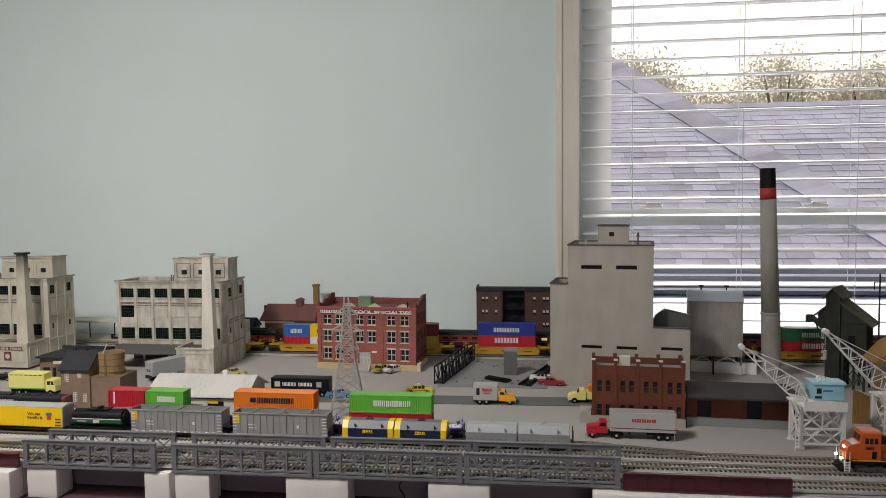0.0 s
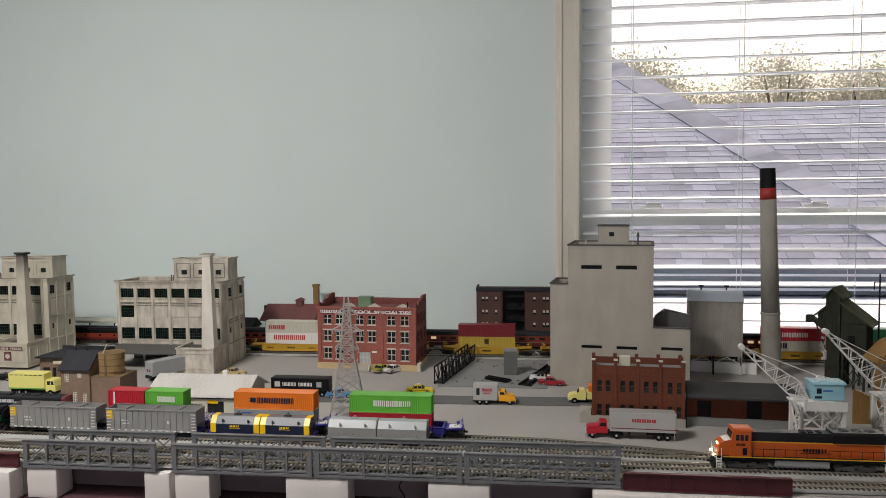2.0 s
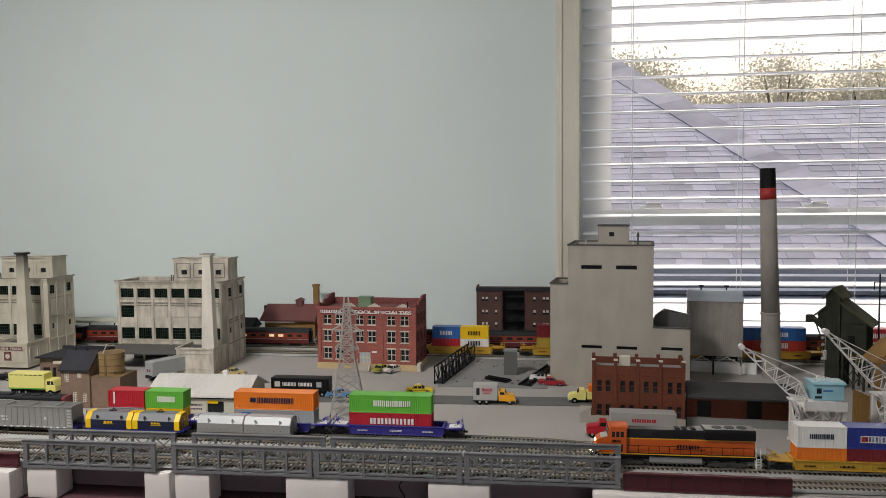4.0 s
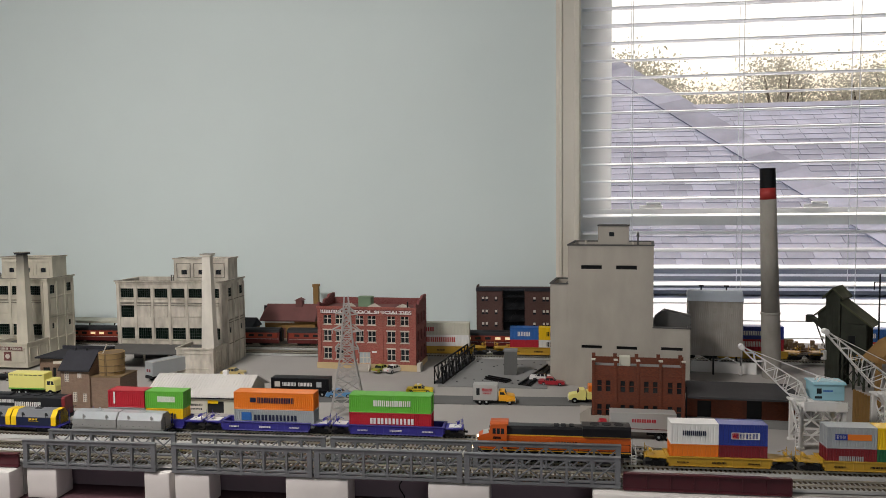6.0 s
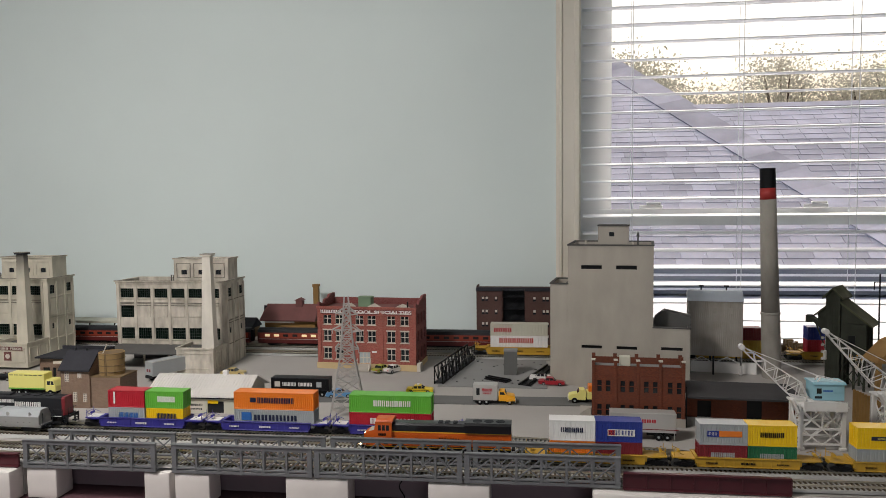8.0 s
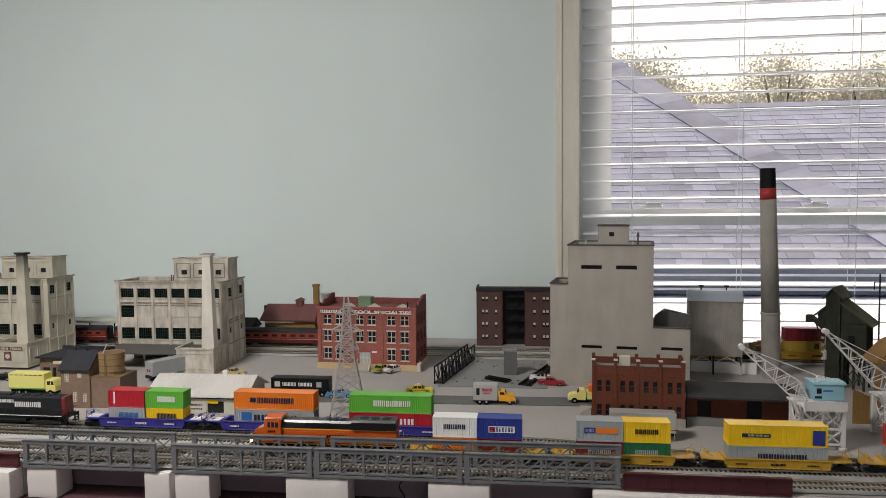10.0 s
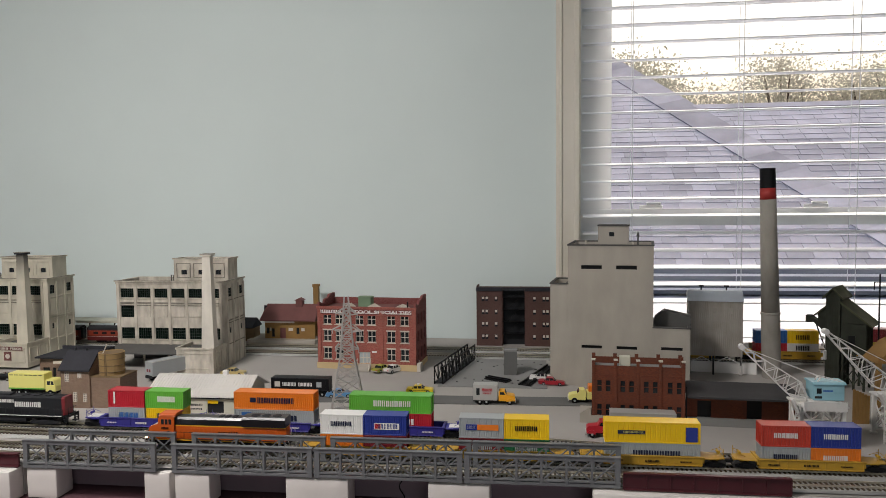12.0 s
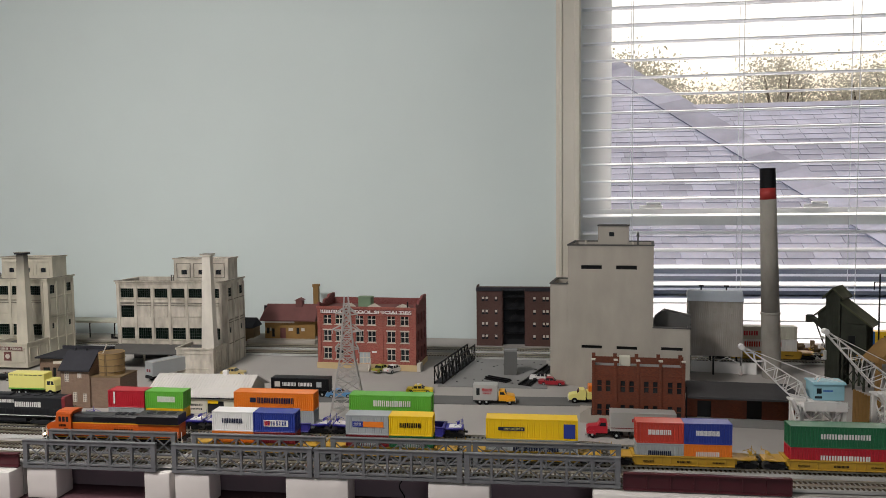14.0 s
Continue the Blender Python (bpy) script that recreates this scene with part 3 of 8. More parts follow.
def track(name, pts, ties="ties", bed=True, z=0.0, base=gz, wide=0.046):
    """Two rails on ties on a roadbed along points (x, y); the rail head is 8 mm above the board."""
    t = thing(name, "model railway track with brown ties on grey roadbed", "track", kind="structure")
    n = len(pts)
    L = [0.0]
    for a, b in zip(pts, pts[1:]):
        L.append(L[-1] + math.dist(a, b))
    at = lambda s: next(((Vector(pts[i]).lerp(Vector(pts[i + 1]), (s - L[i]) / (L[i + 1] - L[i])), (Vector(pts[i + 1]) - Vector(pts[i])).normalized()) for i in range(n - 1) if s <= L[i + 1] + 1e-9))
    tie, s = Shape(), 0.003
    while s < L[-1]:
        c, d = at(s)
        nrm = Vector((-d.y, d.x))
        zb = base(c.y)
        q = [c + d * a * 0.0013 + nrm * b * 0.0152 for a, b in ((-1, -1), (1, -1), (1, 1), (-1, 1))]
        tie.add([(p.x, p.y, zb + 0.0030) for p in q] + [(p.x, p.y, zb + 0.0056) for p in q], [(4, 5, 6, 7), (0, 1, 5, 4), (1, 2, 6, 5), (2, 3, 7, 6), (3, 0, 4, 7)])
        s += 0.0066
    tagged(part("ties", tie, ties, t), kind="stuff")
    for side in (-1, 1):
        r = Shape()
        for i in range(n - 1):
            a, b = Vector(pts[i]), Vector(pts[i + 1])
            d = (b - a).normalized()
            nrm = Vector((-d.y, d.x))
            a, b = a + nrm * side * 0.0087, b + nrm * side * 0.0087
            za, zb = base(a.y), base(b.y)
            r.bar((a.x, a.y, za + 0.0070), (b.x, b.y, zb + 0.0070), 0.0019, 0.0011)
            r.bar((a.x, a.y, za + 0.0058), (b.x, b.y, zb + 0.0058), 0.0008, 0.0024)
        part("rail", r, "rail", t)
    if bed:
        b = Shape()
        vs = []
        for i, (x, y) in enumerate(pts):
            d = (Vector(pts[min(n - 1, i + 1)]) - Vector(pts[max(0, i - 1)])).normalized()
            for k, h in ((-wide / 2, 0.0002), (-0.018, 0.0042), (0.018, 0.0042), (wide / 2, 0.0002)):
                vs.append((x - d.y * k, y + d.x * k, base(y) + h))
        b.v = vs
        for i in range(n - 1):
            for k in range(3):
                b.f.append((4 * i + k, 4 * i + k + 1, 4 * i + k + 5, 4 * i + k + 4))
        part("roadbed", b, "ballast", t)
    return t


CY = lambda x: 1.0625 + 0.008 * x
BY_ = lambda x: 1.108 - 0.010 * x
line = lambda f, a, b, n=8: [(a + (b - a) * k / n, f(a + (b - a) * k / n)) for k in range(n + 1)]
track("track_c", line(CY, -3.85, 2.35))
track("track_b", line(BY_, -3.85, 2.35), z=0.0)
track("track_s", [(-3.85, 1.152), (-0.10, 1.150), (0.0, 1.146), (0.08, 1.136), (0.16, 1.121), (0.24, 1.1065)], "ties_black", wide=0.040)
FLAT = lambda y: 1.0045
track("track_d", [(-3.85, 1.006), (0.2, 1.006), (0.9, 1.014), (2.35, 1.02)], base=FLAT, bed=True, wide=0.036)
EY, FY = 1.70, 1.762
track("track_e", [(-3.85, EY), (2.35, EY)])
track("track_f", [(-3.85, FY), (2.35, FY)])

# ---- truss bridge, piers, girders ----
TL, TH = 0.2090, 0.0410


def truss_side(y):
    """One side of a span: chords, posts, end posts and crossed braces. Local x from 0 to TL."""
    s = Shape()
    s.box(0, TL, y - 0.0022, y + 0.0022, TH - 0.006, TH, 0.0006)
    s.box(0, TL, y - 0.0035, y + 0.0035, TH, TH + 0.0012)
    s.box(0, TL, y - 0.0022, y + 0.0022, 0, 0.005, 0.0006)
    s.box(0, TL, y - 0.0030, y + 0.0030, 0.0065, 0.0085)
    for k in range(7):
        x = 0.004 + (TL - 0.008) * k / 6
        w = 0.0034 if k in (0, 6) else 0.0015
        s.box(x - w, x + w, y - 0.0026, y + 0.0026, 0.0, TH)
    for k in range(6):
        x0, x1 = 0.004 + (TL - 0.008) * k / 6, 0.004 + (TL - 0.008) * (k + 1) / 6
        xm = (x0 + x1) / 2
        s.bar((x0, y - 0.0006, 0.007), (x1, y - 0.0006, TH - 0.005), 0.0017, 0.0018)
        s.bar((x0, y + 0.0008, TH - 0.005), (x1, y + 0.0008, 0.007), 0.0015, 0.0014)
        s.box(x0 - 0.0024, x0 + 0.0024, y - 0.0024, y + 0.0010, TH - 0.0085, TH - 0.004)
        s.box(x0 - 0.0024, x0 + 0.0024, y - 0.0024, y + 0.0010, 0.004, 0.0095)
    return s


SPANS = [(-0.7587, 0.0017), (-0.5254, 0.0030), (-0.3137, 0.0075), (-0.1025, 0.0066)]
NEAR, FAR = 0.978, 1.034
side_me = truss_side(0.0).mesh("truss_side", "steel")
for x, skew in SPANS:
    b = thing("truss_bridge_span", "grey plastic through-truss bridge span with crossed braces", "bridge span", pose(x, 0, 1.0015 + 0.0045 * (x + 0.76), 0, -0.25, 0), group="truss bridge spans")
    part("truss_side", side_me, "steel", b, at=pose(0, NEAR, 0))
    part("truss_side", side_me, "steel", b, at=pose(skew, FAR, -0.002))
    deck = Shape()
    for k in range(7):
        xx = 0.004 + (TL - 0.008) * k / 6
        deck.box(xx - 0.0015, xx + 0.0015, NEAR, FAR, -0.001, 0.002)
    for yy in (0.992, 1.020):
        deck.box(0, TL, yy - 0.0015, yy + 0.0015, -0.001, 0.0015)
    part("deck", deck, "steel", b)


def foam_block(x0, x1, y0, y1, z0, z1, seed):
    """A rounded block of pressed foam with dents and pearly edges."""
    bm = bmesh.new()
    bmesh.ops.create_cube(bm, size=1)
    for v in bm.verts:
        v.co = Vector(((x0, x1)[v.co.x > 0], (y0, y1)[v.co.y > 0], (z0, z1)[v.co.z > 0]))
    bmesh.ops.bevel(bm, geom=list(bm.edges), offset=0.0018, segments=2, affect="EDGES", profile=0.5)
    bmesh.ops.subdivide_edges(bm, edges=list(bm.edges), cuts=2, use_grid_fill=True)
    for v in bm.verts:
        v.co += Vector(noise.noise_vector(v.co * 60 + Vector((seed, 0, 0)))) * 0.0006
    me = bpy.data.meshes.new("foam_block")
    bm.to_mesh(me)
    bm.free()
    me.polygons.foreach_set("use_smooth", [True] * len(me.polygons))
    me.materials.append(M["foam"])
    return tagged(new("foam_block", me), "white foam block used as a bridge pier", "foam block", group="bridge piers")


PIERS = [(-0.756, -0.708), (-0.570, -0.531), (-0.523, -0.470), (-0.357, -0.266), (-0.153, -0.068)]
for k, (a, b) in enumerate(PIERS):
    foam_block(a, b, 0.978, 1.016, 0.9555, 1.0008, k * 3.1)
foam_block(-1.94, -0.766, 0.955, 0.9845, 0.9555, 1.0015, 9)
foam_block(0.070, 0.372, 0.962, 0.9845, 0.9555, 1.0025, 17)


def girder(x0, x1, y, z0, z1):
    t = thing("plate_girder", "maroon plastic plate girder lying along the layout edge", "girder", pose(x0, y, z0))
    L, h = x1 - x0, z1 - z0
    part("web", Shape().box(0, L, -0.001, 0.0015, 0.001, h - 0.001), "maroon", t)
    part("flange", Shape().box(0, L, -0.004, 0.003, h - 0.002, h, 0.0004), "maroon", t)
    part("flange", Shape().box(0, L, -0.004, 0.003, 0, 0.002, 0.0004), "maroon", t)
    n = max(2, round(L / 0.03))
    for k in range(n + 1):
        part("stiffener", Shape().box(k * L / n - 0.0007, k * L / n + 0.0007, -0.0025, -0.001, 0.002, h - 0.002), "maroon", t)


girder(0.110, 0.322, 0.978, 1.0040, 1.0275)
girder(-0.84, -0.765, 0.976, 1.0025, 1.0235)

# ---- rolling stock: local x along the track, z = 0 on the rail head, the front end at -x ----
MOVES = []
WHEEL_R = 0.0055


def wheelset_shape():
    s = Shape()
    for y in (-0.0083, 0.0083):
        k = 1 if y > 0 else -1
        s.rod((0, y - k * 0.0012, 0), (0, y + k * 0.0012, 0), WHEEL_R, 16)
        s.rod((0, y - k * 0.0018, 0), (0, y - k * 0.0010, 0), WHEEL_R + 0.0007, 16)
        for j in range(4):
            a = j * math.pi / 2
            s.rod((math.cos(a) * 0.0028, y + k * 0.0011, math.sin(a) * 0.0028), (math.cos(a) * 0.0028, y + k * 0.0016, math.sin(a) * 0.0028), 0.0008, 6)
    return s.rod((0, -0.0083, 0), (0, 0.0083, 0), 0.0012, 8)


WHEELS = wheelset_shape().mesh("wheelset", "wheel")


def truck_mesh(base, m, axles=2):
    """Side frames, bolster and spring packs of a truck with axles at +-base / 2."""
    s = Shape()
    for y in (-0.0125, 0.0125):
        s.prism([(-base / 2 - 0.004, 0.004), (-base / 2 - 0.004, 0.0072), (-0.004, 0.0092), (0.004, 0.0092), (base / 2 + 0.004, 0.0072), (base / 2 + 0.004, 0.004), (base / 2 + 0.001, 0.0035), (0.004, 0.0018), (-0.004, 0.0018), (-base / 2 - 0.001, 0.0035)], "y", y - 0.0010, y + 0.0010)
        for x in ([-base / 2, base / 2] if axles == 2 else [-base / 2, 0, base / 2]):
            s.rod((x, y - 0.0018, WHEEL_R), (x, y + 0.0018, WHEEL_R), 0.0019, 8)
        s.box(-0.003, 0.003, y - 0.0018, y + 0.0018, 0.003, 0.0075)
    return s.box(-0.0025, 0.0025, -0.0125, 0.0125, 0.006, 0.0098).mesh("truck", m)


TRUCK = truck_mesh(0.0205, "wheel")
TRUCK_BLACK = truck_mesh(0.0205, "black")
TRUCK3 = truck_mesh(0.044, "wheel", 3)
TRUCK3_DARK = truck_mesh(0.044, "dark", 3)


def truck(car, x, mesh, offsets, speed=0.0):
    t = part("truck", mesh, "wheel", car, at=pose(x, 0, 0))
    for o in offsets:
        w = part("wheelset", WHEELS, "wheel", t, at=pose(o, 0, WHEEL_R))
        if speed:
            step = 1.25 * WHEEL_R / speed
            n = math.ceil(14.0 / step)
            MOVES.append((w, [(14.0 * k / n, pose(o, 0, WHEEL_R, 0, -math.degrees(speed * 14.0 * k / n / WHEEL_R), 0)) for k in range(n + 1)]))
    return t


def coupler(car, x, z=0.0075):
    k = 1 if x > 0 else -1
    part("coupler", Shape().box(min(x, x + k * 0.006), max(x, x + k * 0.006), -0.001, 0.001, z - 0.001, z + 0.001).box(x + k * 0.006 - 0.0015, x + k * 0.006 + 0.0015, -0.002, 0.0016, z - 0.0016, z + 0.0016, 0.0004), "dark", car)


def bars(name, rows, y, m, parent, label=""):
    """Unreadable or withheld lettering as plain raised bars (x0, x1, z0, z1) on the near side."""
    s = Shape()
    for x0, x1, z0, z1 in rows:
        s.box(x0, x1, y - 0.00025, y, z0, z1)
    return part(name, s, m, parent, label)


def word(x0, x1, z0, z1, n, gap=0.22, seed=1):
    """A line of lettering as plain upright strokes, two to a character."""
    rnd = random.Random(seed)
    w = (x1 - x0) / n
    rows = []
    for k in range(n):
        a, b = x0 + k * w, x0 + (k + 1 - gap) * w
        wide = (b - a) * rnd.uniform(0.36, 0.44)
        rows += [(a, a + wide, z0, z1), (b - wide, b, z0, z1)]
    return rows


def lettering(name, text, x0, x1, z0, z1, y, m, parent, label=""):
    """Readable words as raised letters on the near side, fitted between x0 and x1, z0 and z1."""
    cu = bpy.data.curves.new(name, "FONT")
    cu.body, cu.size, cu.extrude, cu.offset = text, 0.01, 0.0002, 0.0003
    tmp = new(name, cu)
    me = bpy.data.meshes.new_from_object(tmp.evaluated_get(bpy.context.evaluated_depsgraph_get()))
    bpy.data.objects.remove(tmp)
    xs, ys = [v.co.x for v in me.vertices], [v.co.y for v in me.vertices]
    for v in me.vertices:
        v.co = ((v.co.x - min(xs)) / (max(xs) - min(xs)) * (x1 - x0), (v.co.y - min(ys)) / (max(ys) - min(ys)) * (z1 - z0), v.co.z)
    me.materials.clear()
    me.materials.append(M[m])
    return part(name, me, m, parent, label, at=pose(x0, y, z0, 90, 0, 0))


CW = 0.0275


def container_mesh(L, H, m):
    """A corrugated box: recessed panels between corner posts and rails, ribs, roof bows, castings. Origin under its centre."""
    s = Shape()
    s.box(-L / 2 + 0.0008, L / 2 - 0.0008, -CW / 2 + 0.0009, CW / 2 - 0.0009, 0.0006, H - 0.0003)
    for x in (-1, 1):
        for y in (-1, 1):
            s.box(min(x * L / 2, x * (L / 2 - 0.0022)), max(x * L / 2, x * (L / 2 - 0.0022)), min(y * CW / 2, y * (CW / 2 - 0.002)), max(y * CW / 2, y * (CW / 2 - 0.002)), 0, H, 0.0003)
    for y in (-1, 1):
        y0, y1 = sorted((y * CW / 2, y * (CW / 2 - 0.0012)))
        s.box(-L / 2 + 0.002, L / 2 - 0.002, y0, y1, H - 0.0016, H, 0.0002)
        s.box(-L / 2 + 0.002, L / 2 - 0.002, y0, y1, 0, 0.0018, 0.0002)
        n = round((L - 0.006) / 0.0034)
        for k in range(n):
            xc = -L / 2 + 0.003 + (L - 0.006) * (k + 0.5) / n
            ya, yb = (-CW / 2 + 0.0003, -CW / 2 + 0.0010) if y < 0 else (CW / 2 - 0.0010, CW / 2 - 0.0003)
            s.prism([(xc - 0.0012, yb if y < 0 else ya), (xc - 0.0007, ya if y < 0 else yb), (xc + 0.0007, ya if y < 0 else yb), (xc + 0.0012, yb if y < 0 else ya)], "z", 0.0016, H - 0.0014)
    for x in (-1, 1):
        for q in (-0.008, -0.003, 0.003, 0.008):
            s.rod((x * (L / 2 - 0.0004), q, 0.001), (x * (L / 2 - 0.0004), q, H - 0.001), 0.00045, 6)
        s.box(*sorted((x * (L / 2 - 0.0014), x * L / 2)), -CW / 2, CW / 2, H - 0.0016, H)
        s.box(*sorted((x * (L / 2 - 0.0014), x * L / 2)), -CW / 2, CW / 2, 0, 0.0016)
    return s.mesh("body", m)


CONTAINERS = {}


def container(L, H, m, what, mark, at, group, speed_rows=None):
    """mark: list of (rows of bars, material)."""
    if (L, H, m) not in CONTAINERS:
        CONTAINERS[L, H, m] = container_mesh(L, H, m)
    size = "long" if L > 0.1 else "short"
    t = thing("shipping_container", f"{what} {size} corrugated shipping container", "container", at, group)
    part("body", CONTAINERS[L, H, m], m, t)
    for rows, mm in mark:
        bars("marking", rows, -CW / 2 - 0.0001, mm, t, "plain lettering bars")
    return t


def mark(L, H, w, z0, z1, n, m, x=0.0, seed=1):
    return (word(x - w / 2, x + w / 2, H * z0, H * z1, n, seed=seed), m)


def well_car(L, m, at, group, label, speed=0.0, deep=0.014, high=0.0200, ends=0.040, stencil="whitepaint"):
    """A well car: two side sills with ribs, a well floor, end platforms over the trucks, railings."""
    t = thing("well_car", label, "well car", at, group)
    w = L - 2 * ends + 0.008
    for y in (-1, 1):
        y0, y1 = sorted((y * 0.0150, y * 0.0166))
        s = Shape().box(-w / 2, w / 2, y0, y1, 0.0035, high, 0.0004)
        s.box(-w / 2 - 0.004, w / 2 + 0.004, *sorted((y * 0.0140, y * 0.0180)), high - 0.0014, high, 0.0003)
        s.box(-w / 2, w / 2, *sorted((y * 0.0140, y * 0.0176)), 0.0035, 0.0049, 0.0003)
        n = 11
        for k in range(n + 1):
            x = -w / 2 + w * k / n
            s.box(x - 0.0005, x + 0.0005, *sorted((y * 0.0166, y * 0.0174)), 0.0049, high - 0.0014)
        part("side_sill", s, m, t)
    part("well_floor", Shape().box(-w / 2, w / 2, -0.015, 0.015, 0.0030, 0.0044), m, t)
    for e in (-1, 1):
        s = Shape()
        x0, x1 = e * (w / 2 - 0.001), e * (L / 2 - 0.004)
        s.box(min(x0, x1), max(x0, x1), -0.006, 0.006, 0.0092, 0.0125, 0.0004)
        s.box(*sorted((x0, x0 + e * 0.004)), -0.0165, 0.0165, 0.008, high)
        s.prism([(x0, -0.0165), (x0 + e * 0.012, -0.0150), (x1, -0.011), (x1, 0.011), (x0 + e * 0.012, 0.0150), (x0, 0.0165)], "z", high - 0.0040, high - 0.0026)
        part("end_platform", s, m, t)
        if m == "carblue":
            part("platform_grating", Shape().box(*sorted((x0 + e * 0.010, x1 - e * 0.003)), -0.0090, 0.0090, high - 0.0026, high - 0.0016), "whitepaint", t, "white walkway grating")
        r = Shape()
        for y in (-0.010, 0.010):
            r.rod((x1 - e * 0.002, y, high - 0.003), (x1 - e * 0.002, y, high + 0.010), 0.0004)
            r.rod((x1 - e * 0.002, y, high + 0.006), (x1 - e * 0.014, y * 1.2, high + 0.001), 0.0004)
        r.rod((x1 - e * 0.002, -0.010, high + 0.006), (x1 - e * 0.002, 0.010, high + 0.006), 0.0004)
        r.rod((x1 - e * 0.008, -0.006, high + 0.004), (x1 - e * 0.008, 0.002, high + 0.004), 0.0022, 10)
        part("end_rail", r, m, t)
        truck(t, e * (L / 2 - 0.018), TRUCK_BLACK, (-0.0103, 0.0103), speed)
        coupler(t, e * (L / 2 - 0.005))
    k = random.Random(round(at.translation.x * 1000))
    bars("stencil", word(-0.010, 0.010, high * 0.48, high * 0.66, 6, seed=k.randint(1, 99)) + word(-w * 0.42, -w * 0.30, high * 0.50, high * 0.62, 7, seed=3) + word(w * 0.28, w * 0.40, high * 0.50, high * 0.62, 8, seed=5), -0.0176, stencil, t)
    return t


def handrail(s, x0, x1, y, z0, z1, n):
    for k in range(n + 1):
        x = x0 + (x1 - x0) * k / n
        s.rod((x, y, z0), (x, y, z1), 0.0004, 5)
    s.rod((x0, y, z1), (x1, y, z1), 0.0004, 5)
    return s


def stairs(s, x, y, e):
    """End steps of an engine."""
    for k in range(4):
        s.box(*sorted((x, x + e * 0.006)), y - 0.002, y + 0.002, 0.0035 + 0.004 * k, 0.0043 + 0.004 * k)
    for d in (0.0, 0.0064):
        s.box(*sorted((x + e * d, x + e * (d + 0.0006))), y - 0.0022, y + 0.0022, 0.003, 0.0185)
    return s


def wide_cab_engine(at, speed):
    """A six-axle wide-cab diesel, orange with black upper hood; front at -x, 0.236 m long."""
    t = thing("diesel_locomotive", "orange and black six-axle diesel locomotive with lit headlights", "locomotive", at)
    L = 0.236
    a = -L / 2
    z = 0.0190
    part("frame", Shape().box(a + 0.004, -a - 0.004, -0.0155, 0.0155, z - 0.004, z, 0.0004).box(a + 0.012, -a - 0.012, -0.013, 0.013, z - 0.008, z - 0.004), "black", t, "black walkway frame")
    part("sill_stripe", Shape().box(a + 0.012, -a - 0.010, -0.0160, -0.0155, z - 0.0012, z + 0.0002), "bnsf_yellow", t)
    nose = Shape()
    nose.prism([(a + 0.006, z), (a + 0.0085, z + 0.017), (a + 0.014, z + 0.0200), (a + 0.026, z + 0.0230), (a + 0.026, z)], "y", -0.0120, 0.0120)
    part("nose", nose, "bnsf", t)
    part("nose_top", Shape().prism([(a + 0.0145, z + 0.0204), (a + 0.0260, z + 0.0234), (a + 0.0260, z + 0.0226), (a + 0.0145, z + 0.0196)], "y", -0.0112, 0.0112), "silver", t, "silver anti-glare nose top")
    cab = Shape().prism([(a + 0.022, z), (a + 0.024, z + 0.0245), (a + 0.026, z + 0.0345), (a + 0.029, z + 0.0372), (a + 0.050, z + 0.0372), (a + 0.050, z)], "y", -0.0145, 0.0145)
    c = part("cab", cab, "bnsf", t)
    part("cab_roof", Shape().prism([(-0.0150, z + 0.0355), (-0.0135, z + 0.0376), (-0.008, z + 0.0388), (0.008, z + 0.0388), (0.0135, z + 0.0376), (0.0150, z + 0.0355)], "x", a + 0.026, a + 0.052), "bnsf", c)
    for x in (0.0295, 0.0355, 0.0415):
        part("cab_window", Shape().box(a + x, a + x + 0.0046, -0.0148, -0.0144, z + 0.0225, z + 0.0305, 0.0001), "pane", c)
    for y in (-0.0095, 0.0015):
        part("windscreen", Shape().prism([(a + 0.0236, z + 0.0250), (a + 0.0252, z + 0.0335), (a + 0.0247, z + 0.0335), (a + 0.0231, z + 0.0250)], "y", y, y + 0.008), "pane", c)
    part("cab_door", Shape().box(a + 0.0385, a + 0.0445, -0.0149, -0.0144, z + 0.002, z + 0.012, 0.0001), "black", c)
    hood = Shape().box(a + 0.050, -a - 0.010, -0.0105, 0.0105, z, z + 0.0215)
    n = 26
    for k in range(n):
        x = a + 0.054 + k * (L - 0.075) / n
        hood.box(x, x + 0.0046, -0.0109, -0.0105, z + 0.003, z + 0.0165, 0.0001)
    part("hood", hood, "bnsf", t)
    part("hood_stripe", Shape().box(a + 0.050, -a - 0.010, -0.01065, 0.01065, z + 0.0195, z + 0.0212), "bnsf_yellow", t)
    up = Shape().prism([(-0.0107, z + 0.0212), (-0.0107, z + 0.0300), (-0.008, z + 0.0332), (0.008, z + 0.0332), (0.0107, z + 0.0300), (0.0107, z + 0.0212)], "x", a + 0.050, -a - 0.075)
    up.prism([(-0.0135, z + 0.0215), (-0.0140, z + 0.0330), (-0.0118, z + 0.0362), (0.0118, z + 0.0362), (0.0140, z + 0.0330), (0.0135, z + 0.0215)], "x", -a - 0.078, -a - 0.010)
    part("upper_hood", up, "hoodblack", t, "black upper hood and radiator wings")
    det = Shape()
    for x in (0.118, 0.128, 0.140):
        det.box(a + x, a + x + 0.007, -0.006, 0.006, z + 0.0330, z + 0.0346, 0.0006)
    for k in range(3):
        det.rod((a + 0.176 + 0.017 * k, 0, z + 0.0360), (a + 0.176 + 0.017 * k, 0, z + 0.0366), 0.007, 16)
    part("roof_fan", det, "dark", t)
    part("inverter_box", Shape().box(a + 0.058, a + 0.086, -0.0112, -0.0100, z + 0.0225, z + 0.0295, 0.0003), "dark", t)
